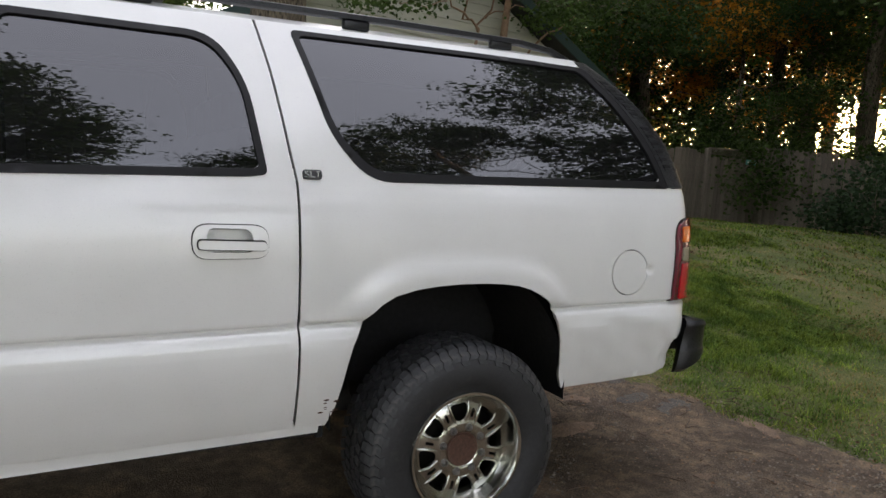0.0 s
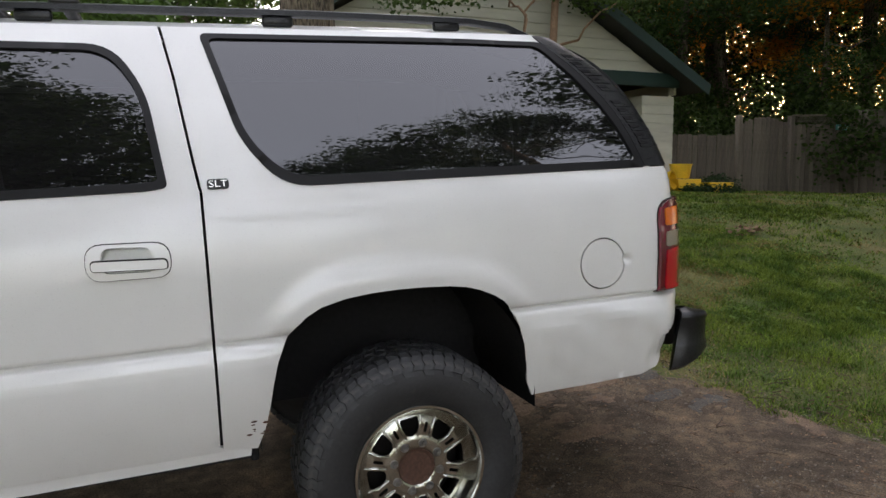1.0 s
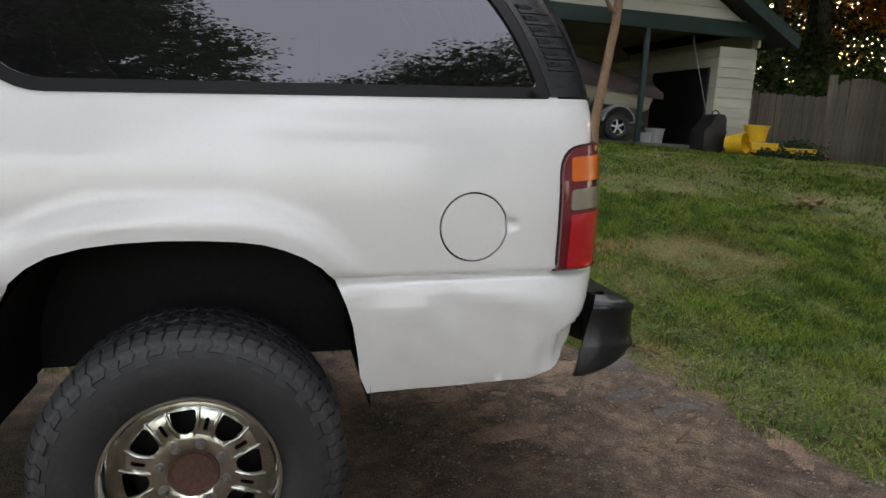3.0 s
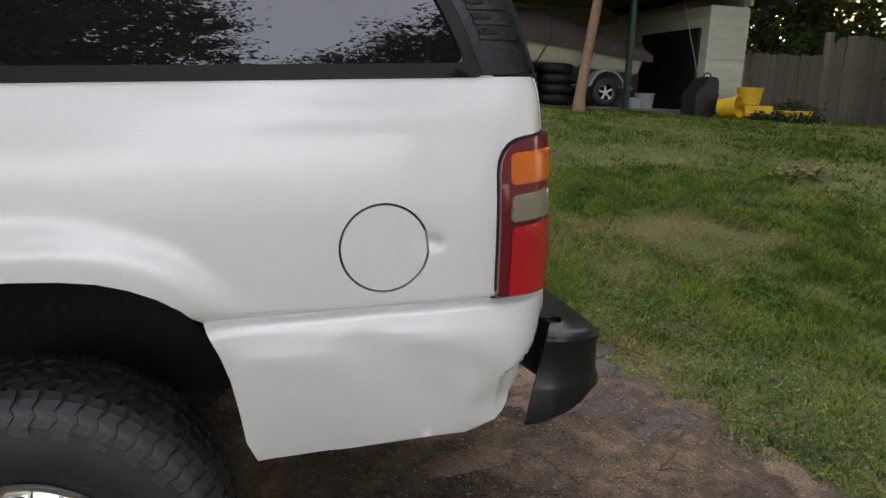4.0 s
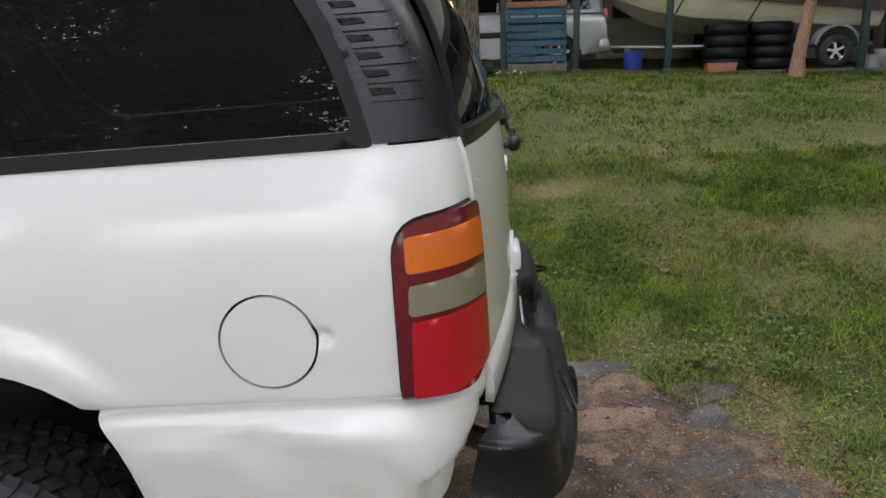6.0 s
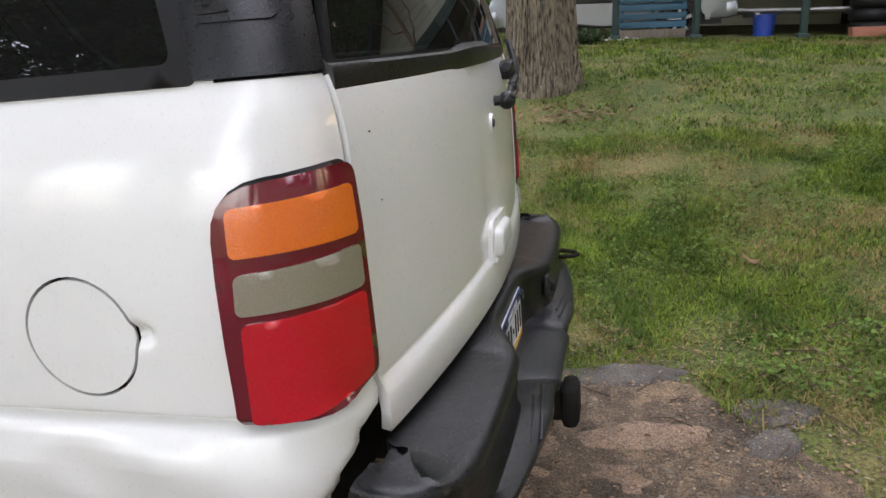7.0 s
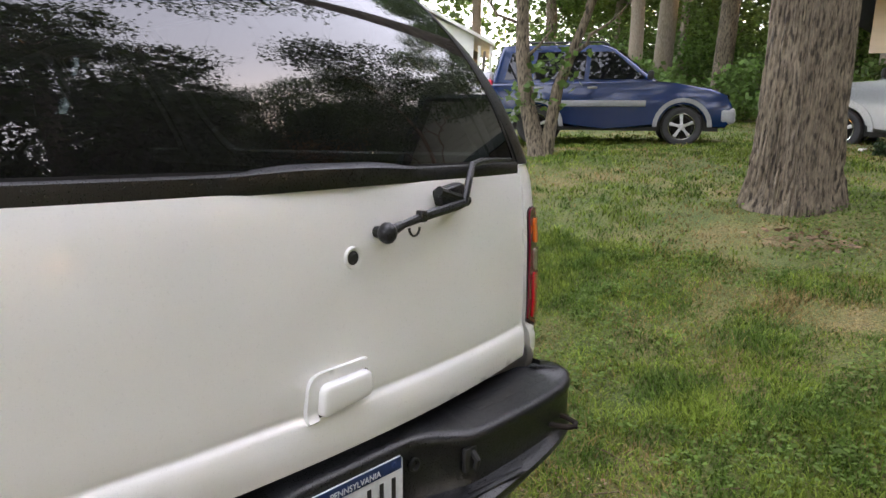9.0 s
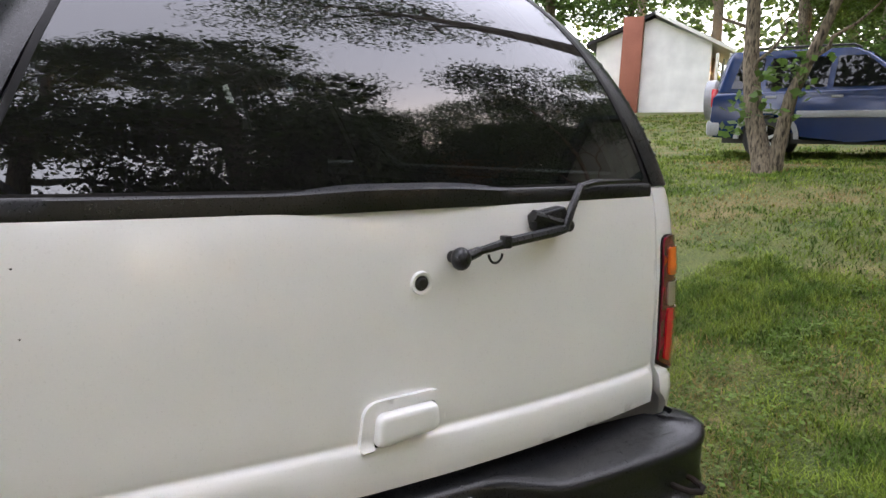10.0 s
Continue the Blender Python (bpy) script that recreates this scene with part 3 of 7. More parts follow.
def rear_lean(z):
    h = max(0.0, z - 1.53)
    return 0.223 * h + 1.205 * h ** 3


def skin(u, z, off=0.0, side=0):
    """The body's outer face at u along its flank and round its rear corner; off: metres proud of it; side 1: the far flank."""
    w = smoothstep(1.12, 1.30, u)
    low = min(z, 1.53)
    depth = soft_interp(low, SIDE_Z, SIDE_IN) * (1 - w) + soft_interp(low, REAR_Z, REAR_IN) * w
    tumble = lean = 0.0
    if z > 1.53:  # the cabin leans in from both flanks and forward from the tail
        tumble = 0.33 * (z - 1.53) + 0.3425 * (z - 1.53) ** 2
        lean = rear_lean(z) * smoothstep(0.35, 1.06, u)
    r = arch_r(u, z)
    depth -= 0.022 * smoothstep(1.215, 1.10, r) * smoothstep(0.985, 1.06, z) * smoothstep(0.70, 0.42, abs(u))
    depth += 0.012 * smoothstep(1.08, 1.0, r) * smoothstep(0.99, 0.9, z)
    if side == 0:
        depth += dents(u, z)
    depth -= off
    if u <= 1.06:
        x, y, nx, ny = u, 0.0, 0.0, 1.0
        if u < -3.2:
            y = 0.09 * ((-3.2 - u) / 1.0) ** 2
    else:
        plan, way = CORNERS[side]
        i = max(0, min(39, int(np.searchsorted(way, u, side="right")) - 1))
        a, b = plan[i], plan[i + 1]
        s = (u - way[i]) / (way[i + 1] - way[i])
        p, d = a + (b - a) * s, (b - a).normalized()
        x, y, nx, ny = p.x, p.y, -d.y, d.x
    x, y = x + nx * depth - lean, y + ny * depth + tumble
    return Vector((x, 2 * MID - y if side else y, z))


def rear_skin(y, z, off=0.0):
    """The tailgate's outer face, slightly bowed across."""
    s = (y - MID) / 0.78
    sag = 0.022 * max(0.0, (0.9 - y) / 0.74) ** 2 * smoothstep(1.2, 1.06, z)  # the fold over the lower strip dips at the near end
    x = 1.355 - 0.075 * s * s - soft_interp(min(z + sag, 1.53), REAR_Z, REAR_IN) - rear_lean(z) + off
    x -= 0.006 * math.exp(-((y - 0.86) / 0.06) ** 2 - ((z - 1.2) / 0.12) ** 2) + 0.004 * math.exp(-((y - 0.72) / 0.05) ** 2 - ((z - 1.0) / 0.03) ** 2)
    return Vector((x, y, z))


def along(x, z):
    """The u at which the leaning cabin side stands at x."""
    u = x
    for _ in range(30):
        u = x + rear_lean(z) * smoothstep(0.35, 1.06, u)
    return u


def stand(points):
    return [(along(p[0], p[1]), *p[1:]) for p in points]


ROWS_Z = sorted([round(0.56 + 0.03 * i, 4) for i in range(53)] + [0.966 + 0.004 * i for i in range(16)] + [0.915, 0.945, 0.955] + [1.47 + 0.012 * i for i in range(6)])
ARCH = [(-0.575, 0.60), (-0.545, 0.68), (-0.525, 0.76), (-0.51, 0.84), (-0.49, 0.92), (-0.465, 0.98), (-0.43, 1.03), (-0.385, 1.07), (-0.33, 1.10), (-0.24, 1.122),
        (-0.15, 1.132), (-0.05, 1.136), (0.06, 1.134), (0.15, 1.128), (0.22, 1.118), (0.28, 1.10), (0.335, 1.075), (0.38, 1.045), (0.42, 1.0), (0.45, 0.93), (0.47, 0.86), (0.485, 0.76), (0.492, 0.69), (0.495, 0.635)]
QUARTER = [(-0.693, 0.615), (-0.692, 1.10), (-0.692, 1.52), (-0.708, 1.62), (-0.748, 1.93), (-0.783, 2.13), (along(0.76, 2.13), 2.13), (along(0.82, 2.07), 2.07), (along(0.875, 2.0), 2.0), (along(0.985, 1.86), 1.86), (along(1.075, 1.69), 1.69), (1.115, 1.56), (1.12, 1.534), (GATE_U, 1.534), (GATE_U, 1.03),
           (GATE_U - 0.012, 0.955), (1.262, 0.915), (1.236, 0.865), (1.215, 0.81), (1.196, 0.755), (1.165, 0.705), (1.115, 0.672), (1.03, 0.648), (0.75, 0.637), (0.515, 0.632)] + ARCH[::-1][1:] + [(-0.60, 0.603)]
QWIN = rounded(stand([(-0.655, 2.105, 0.03), (0.2, 2.105, 0.0), (0.77, 2.095, 0.05), (0.835, 2.02, 0.0), (0.945, 1.88, 0.0), (1.043, 1.69, 0.0), (1.09, 1.534, 0.02), (-0.42, 1.528, 0.12), (-0.555, 1.70, 0.08)]), 0.05)
QWIN_IN = rounded(stand([(-0.625, 2.085, 0.03), (0.2, 2.085, 0.0), (0.735, 2.075, 0.05), (0.80, 2.0, 0.0), (0.908, 1.86, 0.0), (1.002, 1.69, 0.0), (1.046, 1.566, 0.025), (-0.40, 1.562, 0.11), (-0.53, 1.71, 0.08)]), 0.05)
FUEL = [(0.833 + 0.106 * math.cos(a), 1.151 + 0.106 * math.sin(a)) for a in np.linspace(0, math.tau, 40, endpoint=False)]
FUEL_LID = [(0.833 + 0.1005 * math.cos(a), 1.151 + 0.1005 * math.sin(a)) for a in np.linspace(0, math.tau, 40, endpoint=False)]
DOOR = [(-0.703, 0.607), (-0.702, 1.10), (-0.702, 1.52), (-0.718, 1.62), (-0.758, 1.93), (-0.793, 2.13), (-1.70, 2.13), (-1.72, 1.5), (-1.72, 0.615)]
DWIN = rounded([(-0.87, 1.535, 0.03), (-0.80, 1.545, 0.02), (-0.845, 1.88, 0.1), (-0.95, 2.055, 0.1), (-1.64, 2.065, 0.05), (-1.66, 1.525, 0.03)], 0.05)
DWIN_IN = rounded([(-0.87, 1.563, 0.03), (-0.828, 1.568, 0.02), (-0.87, 1.88, 0.1), (-0.97, 2.03, 0.1), (-1.62, 2.04, 0.05), (-1.63, 1.553, 0.03)], 0.05)
FDOOR = [(-1.735, 0.632), (-1.735, 1.5), (-1.715, 2.13), (-2.25, 2.12), (-2.72, 1.62), (-2.83, 1.46), (-2.86, 0.64)]
FWIN = rounded([(-1.80, 1.53), (-1.79, 2.06), (-2.22, 2.05), (-2.60, 1.63), (-2.60, 1.53)], 0.04)
FWIN_IN = rounded([(-1.825, 1.556), (-1.815, 2.035), (-2.21, 2.025), (-2.56, 1.63), (-2.56, 1.556)], 0.04)
FENDER = [(-2.875, 0.64), (-2.845, 1.46), (-4.05, 1.40), (-4.12, 1.2), (-4.15, 0.80), (-3.82, 0.80)] + [(-3.3 - 0.50 * math.cos(a), 0.62 + 0.50 * math.sin(a)) for a in np.linspace(0.3, math.pi - 0.05, 22)]

CUP = rounded([(-1.020, 1.280), (-1.015, 1.362), (-0.868, 1.356), (-0.856, 1.276)], 0.03)
for side in (0, 1):
    face = (0, 1, 0) if side else (0, -1, 0)

    def flank(off=0.0, side=side):
        return lambda u, z: skin(u, z, off, side)

    def tuck(shape, side=side):
        """The far corner stands a little further round."""
        return [(p[0] - 0.02, *p[1:]) if side and p[0] > 1.27 and p[1] < 1.5 else p for p in shape]
    holes = [QWIN_IN] + ([] if side else [FUEL])
    panel("quarter_panel", tuck(QUARTER), holes, flank(), PAINT, suv, face, 0.035, ROWS_Z, 0.02, "" if side else "white quarter panel dented behind the wheel", () if side else ((0.90, 1.02, 1.10, 1.22, 0.007), (0.98, 1.30, 0.64, 0.965, 0.014)))
    door = panel("rear_door", DOOR, [DWIN_IN, CUP], flank(), PAINT, suv, face, 0.045, ROWS_Z, 0.02)
    panel("rocker_panel", [(-2.92, 0.556), (-0.60, 0.572), (-0.592, 0.622), (-2.92, 0.622)], [], lambda u, z, side=side: skin(u, max(z, 0.6), -0.012, side) + Vector((0, 0, min(0.0, z - 0.6))), PAINT, suv, face, 0.05, None, 0.03)
    front = panel("front_door", FDOOR, [FWIN_IN], flank(), PAINT, suv, face, 0.06, ROWS_Z[::2], 0.02)
    panel("front_fender", FENDER, [], flank(), PAINT, suv, face, 0.06, ROWS_Z[::2], 0.02)
    glass = panel("quarter_window", QWIN_IN, [], flank(-0.006), GLASS, suv, face, 0.06, None, 0, exact=True)
    panel("window_trim", QWIN, [QWIN_IN], flank(0.004), RUBBER, glass, face, 0.04, None, 0.012)
    glass = panel("door_window", DWIN_IN, [], flank(-0.006), GLASS, door, face, 0.06, None, 0, exact=True)
    panel("window_trim", DWIN, [DWIN_IN], flank(0.004), RUBBER, door, face, 0.04, None, 0.012)
    glass = panel("door_window", FWIN_IN, [], flank(-0.006), CLEAR, front, face, 0.06, None, 0)
    panel("window_trim", FWIN, [FWIN_IN], flank(0.004), RUBBER, front, face, 0.04, None, 0.012)
    # sloping louvred panel between the side glass and the rear glass
    LOUVRE = stand([(0.76, 2.10), (0.745, 2.125)]) + [(GATE_U - 0.03, 2.125), (GATE_U, 1.98), (GATE_U, 1.54)] + stand([(1.086, 1.54), (1.038, 1.69), (0.94, 1.88), (0.83, 2.02)])
    louvre = panel("louvre_panel", LOUVRE, [], flank(0.006), PLASTIC, suv, face, 0.022, None, 0.012, "black louvred pillar panel")
    for k in range(12):
        if k == 6:
            continue
        z = 1.632 + 0.0355 * k
        u0 = along(float(np.interp(z, (1.53, 1.69, 1.88, 2.02), (1.10, 1.05, 0.952, 0.837))) + 0.026, z)
        slot = [(u0, z), (u0 + 0.056, z + 0.003), (u0 + 0.050, z + 0.013), (u0 - 0.006, z + 0.015)]
        panel("slot", slot, [], flank(0.0095), LINER, louvre, face, 0.012, None, 0.003)
        rib = [(u0 - 0.004, z - 0.012), (u0 + 0.125, z - 0.012), (u0 + 0.138, z - 0.006), (u0 + 0.125, z - 0.001), (u0 - 0.004, z - 0.001)]
        panel("rib", rib, [], flank(0.0095), PLASTIC, louvre, face, 0.012, None, 0.005)
    # tail lamp wrapped round the corner
    RIM = rounded([(1.099, 1.004, 0.004), (1.108, 1.388, 0.075), (GATE_U - 0.006, 1.404, 0.03), (GATE_U - 0.004, 1.045, 0.01), (1.22, 1.006, 0.05)], 0.02)
    GASKET = rounded([(1.0965, 1.001, 0.004), (1.105, 1.392, 0.08), (GATE_U, 1.407, 0.03), (GATE_U, 1.036, 0.01), (1.22, 0.998, 0.05)], 0.02)
    proud = 0.009 if side else 0.020
    lamp = panel("tail_lamp", tuck(RIM), [], flank(proud), LAMP_RIM, suv, face, 0.02, None, 0.018, "dark red tail lamp with amber, clear and red lenses")
    panel("gasket", tuck(GASKET), [], flank(0.004 - 0.002 * side), RUBBER, lamp, face, 0.03, None, 0.006)
    end = GATE_U - 0.022
    for name, z0, z1, mat in (("amber_lens", 1.286, 1.366, AMBER), ("clear_lens", 1.198, 1.268, SMOKE), ("red_lens", 1.012, 1.191, RED)):
        lens = rounded([(1.130 + (1.38 - z0) * -0.02, z0 + (0.004 if name == "red_lens" else 0), 0.012), (1.130, z1 - 0.006, 0.014), (end, z1 + 0.004, 0.012), (end, z0 + (0.035 if name == "red_lens" else 0.004), 0.012), (1.2, z0 + 0.003, 0.04)], 0.012)
        panel(name, tuck(lens), [], flank(proud + 0.0045), mat, lamp, face, 0.015, None, 0.006)
    # pull handle in its bezel
    BEZEL = rounded([(-1.062, 1.258), (-1.062, 1.374), (-0.812, 1.368), (-0.808, 1.256)], 0.056)
    handle = panel("door_handle", BEZEL, [CUP], flank(0.012), PAINT, door, face, 0.02, None, 0.014, "white pull handle in a rounded bezel")
    BOW = rounded([(-1.045, 1.292), (-1.045, 1.322), (-0.822, 1.314), (-0.82, 1.284)], 0.013)
    # black panel behind the grip, paints the shade round its edge
    SHADOW = rounded([(-1.049, 1.288), (-1.049, 1.326), (-0.818, 1.318), (-0.816, 1.280)], 0.016)
    panel("grip_gap", SHADOW, [], flank(0.0145), RUBBER, door, face, 0.02, None, 0.004)
    panel("grip", BOW, [], flank(0.030), PAINT, door, face, 0.02, None, 0.020)
    WIDE = rounded([(-1.035, 1.268), (-1.03, 1.372), (-0.858, 1.366), (-0.845, 1.264)], 0.03)
    panel("recess", WIDE, [], lambda u, z, side=side: skin(u, z, -0.038, side), PAINT, door, face, 0.03, None, 0.0)
    SEAL = rounded([(-1.065, 1.255), (-1.065, 1.377), (-0.809, 1.371), (-0.805, 1.253)], 0.058)
    panel("seal", SEAL, [CUP], flank(0.002), RUBBER, door, face, 0.03, None, 0.004)

panel("fuel_door", FUEL_LID, [], lambda u, z: skin(u, z, 0.0005), PAINT, suv, (0, -1, 0), 0.025, None, 0.012, "round white fuel door")
panel("fuel_recess", [(0.833 + 0.13 * math.cos(a), 1.151 + 0.13 * math.sin(a)) for a in np.linspace(0, math.tau, 24, endpoint=False)], [], lambda u, z: skin(u, z, -0.022), LINER, suv, (0, -1, 0), 0.05, None, 0)

# trim badge with three letters
badge_edge = rounded([(-0.676, 1.532), (-0.676, 1.566), (-0.604, 1.566), (-0.604, 1.532)], 0.012)
badge = panel("badge", badge_edge, [], lambda u, z: skin(u, z, 0.006), BLACK, suv, (0, -1, 0), 0.02, None, 0.006, "small black trim badge with chrome letters")


def lettering(text, size, m, mat, parent, name="lettering", depth=0.0015):
    cu = bpy.data.curves.new(name, "FONT")
    cu.body, cu.size, cu.extrude, cu.align_x, cu.align_y = text, size, depth, "CENTER", "CENTER"
    cu.materials.append(mat)
    ob = new(name, cu)
    bpy.context.view_layer.update()
    me = bpy.data.meshes.new_from_object(ob.evaluated_get(bpy.context.evaluated_depsgraph_get()))
    bpy.data.objects.remove(ob)
    out = new(name, me)
    out.parent = parent
    out.matrix_basis = m
    return out


lettering("SLT", 0.034, Matrix.Translation(skin(-0.64, 1.5485, 0.010)) @ pose(0, 0, 0, 75, 0, 0) @ Matrix.Diagonal((1.2, 1, 1, 1)), CHROME, badge)

# rust and torn paint at the front lip of the arch
bm = bmesh.new()
for k in range(9):
    a = random.random()
    u, z = -0.60 + 0.05 * a + random.uniform(-0.03, 0.01), 0.615 + 0.11 * random.random()
    q = skin(u, z, 0.002)
    bmesh.ops.create_icosphere(bm, subdivisions=1, radius=random.uniform(0.002, 0.007), matrix=Matrix.Translation(q) @ Matrix.Diagonal((2.4, 0.2, 0.7, 1)))
part("rust_scab", bm, RUST, suv, "flaking rust by the wheel arch")

# tailgate
GATE = [(0.16, 0.912), (0.156, 1.20), (0.158, 1.532), (1.748, 1.532), (1.752, 1.20), (1.748, 0.930)]
gate = panel("tailgate", GATE, [], rear_skin, PAINT, suv, (1, 0, 0), 0.04, sorted([0.93 + 0.012 * i for i in range(7)] + [1.012 + 0.004 * i for i in range(10)] + [1.062, 1.08] + [1.1 + 0.04 * i for i in range(11)]), 0.02, "white tailgate with a lift handle and lock")
UPPER = rounded([(0.158, 1.54, 0.01), (1.732, 1.54, 0.01), (1.60, 1.84, 0.1), (1.50, 2.03, 0.12), (1.38, 2.12, 0.1), (0.51, 2.12, 0.1), (0.39, 2.03, 0.12), (0.29, 1.84, 0.1)], 0.05)
PANE = rounded([(0.176, 1.553, 0.02), (1.714, 1.553, 0.02), (1.585, 1.84, 0.1), (1.488, 2.023, 0.12), (1.372, 2.108, 0.1), (0.518, 2.108, 0.1), (0.402, 2.023, 0.12), (0.305, 1.84, 0.1)], 0.05)


def rear_glass_skin(off):
    return lambda y, z: rear_skin(y, z, off)


panel("window_frame", UPPER, [PANE], rear_glass_skin(0.004), RUBBER, gate, (1, 0, 0), 0.04, None, 0.015)
panel("rear_window", PANE, [], rear_glass_skin(0.002), GLASS, gate, (1, 0, 0), 0.05, None, 0, "dark tinted rear window", exact=True)
bm = bmesh.new()
loops = []
for y in np.linspace(0.16, 1.73, 60):
    hump = math.exp(-((y - 0.93) / 0.20) ** 4)
    x = rear_skin(y, 1.535).x
    top, out, low = 1.554 + 0.009 * hump, 0.009 + 0.012 * hump, 1.508 - 0.010 * smoothstep(1.1, 0.3, y)
    loops.append([(x - 0.02, y, low), (x + out * 0.8, y, low + 0.002), (x + out, y, low + 0.014), (x + out * 0.9, y, top - 0.012), (x + out * 0.3 - 0.01, y, top), (x - 0.03, y, top)])
loft(bm, loops)
part("moulding", bm, PLASTIC, gate, "black moulding under the rear glass", 50)
# lift handle in a raised surround
x = rear_skin(0.93, 1.07).x
AROUND = rounded([(0.808, 1.016, 0.008), (0.818, 1.116, 0.035), (1.004, 1.126, 0.035), (1.012, 1.042, 0.008), (0.994, 1.038, 0.004), (0.988, 1.102, 0.02), (0.844, 1.093, 0.02), (0.839, 1.018, 0.004)], 0.01)
panel("handle_surround", AROUND, [], lambda y, z: rear_skin(y, z, 0.011), PAINT, gate, (1, 0, 0), 0.012, None, 0.013)
panel("handle_gap", rounded([(0.827, 1.018), (0.832, 1.102), (0.994, 1.109), (0.998, 1.038)], 0.02), [], lambda y, z: rear_skin(y, z, 0.004), LINER, gate, (1, 0, 0), 0.03, None, 0.004)
grip = rounded([(0.839, 1.020), (0.843, 1.092), (0.987, 1.100), (0.991, 1.040)], 0.020, 6)
gy, gz = sum(p[0] for p in grip) / len(grip), sum(p[1] for p in grip) / len(grip)
bm = loft(bmesh.new(), [[(x + h, gy + (p[0] - gy) * k, gz + (p[1] - gz) * q) for p in grip] for h, k, q in ((-0.006, 1.0, 1.0), (0.014, 1.0, 1.0), (0.021, 0.985, 0.97), (0.026, 0.955, 0.91), (0.029, 0.90, 0.80), (0.030, 0.78, 0.55))])
part("lift_handle", bm, PAINT, gate, "", 50)
# lock
c = rear_skin(0.955, 1.355)
bm = lathe(bmesh.new(), [(0.0, 0.001), (0.0165, 0.001), (0.018, 0.004), (0.024, 0.006), (0.026, 0.0), (0.026, -0.004)], 24, "x", c)
part("lock_ring", bm, PAINT, gate)
bm = lathe(bmesh.new(), [(0.0, 0.008), (0.010, 0.008), (0.012, 0.003), (0.016, 0.002), (0.016, -0.002)], 20, "x", c)
box(bm, c + Vector((0.008, 0, 0)), (0.003, 0.002, 0.014))
part("lock", bm, BLACK, gate)
# wiper: nozzle ball, arm, elbow and blade along the glass foot
for y, z, r in ((0.225, 1.433, 0.0022), (0.230, 1.316, 0.0018)):
    edge = [rear_skin(y + r * (1 + 0.4 * math.sin(3.0 * a + y)) * math.cos(a), z + r * 0.8 * math.sin(a), 0.0008) for a in np.linspace(0, math.tau, 9, endpoint=False)]
    bm = bmesh.new()
    loft(bm, [edge, [(q[0] - 0.002, q[1], q[2]) for q in edge]])
    part("paint_chip", bm, LINER, gate, "bare chip in the paint")
p = [rear_skin(1.033, 1.405, 0.035), rear_skin(1.08, 1.418, 0.036), rear_skin(1.16, 1.432, 0.036), rear_skin(1.30, 1.447, 0.036), rear_skin(1.335, 1.452, 0.036)]
bm = bmesh.new()
bmesh.ops.create_uvsphere(bm, u_segments=16, v_segments=10, radius=0.024, matrix=Matrix.Translation(p[0]) @ Matrix.Diagonal((1, 0.9, 1.05, 1)))
tube(bm, [p[0], p[0] + Vector((-0.04, 0.0, 0.0))], 0.014)
tube(bm, [p[0], p[1]], [0.014, 0.011])
part("wiper_pivot", bm, PLASTIC, gate)
bm = tube(bmesh.new(), p[1:], [0.009, 0.012, 0.013, 0.011], 8)
box(bm, p[2] + Vector((0.004, -0.01, 0.002)), (0.022, 0.02, 0.028), 0.003)
tube(bm, [p[1] + Vector((0.004, 0.022 + 0.018 * (1 - math.cos(a)), -0.008 - 0.020 * math.sin(a))) for a in np.linspace(0, math.pi, 9)], 0.003, 6)
part("wiper_arm", bm, PLASTIC, gate)
e = [p[-1], rear_skin(1.36, 1.50, 0.04), rear_skin(1.40, 1.548, 0.04), rear_skin(1.46, 1.556, 0.035), rear_skin(1.66, 1.556, 0.02)]
bm = tube(bmesh.new(), e, [0.011, 0.010, 0.009, 0.009, 0.004], 8)
part("wiper_blade", bm, PLASTIC, gate)
bm = boxed(rear_skin(1.30, 1.475, 0.012), (0.045, 0.10, 0.045), 0.012, pose(0, 0, 0, 10, 0, 0))
tube(bm, [rear_skin(1.25, 1.485, 0.02), rear_skin(1.36, 1.455, 0.03)], 0.014)
part("wiper_bracket", bm, PLASTIC, gate)

# roof, rails, windscreen, bonnet, nose
bm = bmesh.new()
loops = []
for x, drop in ((-2.30, 0.05), (-2.1, 0.012), (-1.5, 0.0), (-0.5, 0.0), (0.4, 0.0), (0.72, 0.012), (0.9, 0.04), (0.99, 0.09)):
    row = []
    for s in np.linspace(-1, 1, 21):
        w = 0.555 if x < 0.6 else 0.555 - (x - 0.6) * 0.30
        row.append((x, MID + s * w, 2.205 - drop - 0.075 * abs(s) ** 3.2))
    loops.append(row)
loft(bm, loops, False)
roof = part("roof", bm, PAINT, suv, "", 60)
bm = bmesh.new()
loops = [[(x, MID + s * (0.54 if x < 0.6 else 0.54 - (x - 0.6) * 0.30), 2.15 - d - 0.07 * abs(s) ** 3) for s in np.linspace(-1, 1, 9)] for x, d in ((-2.25, 0.06), (-1.5, 0), (0.4, 0), (0.95, 0.1))]
loft(bm, loops, False)
part("headliner", bm, CLOTH, suv)
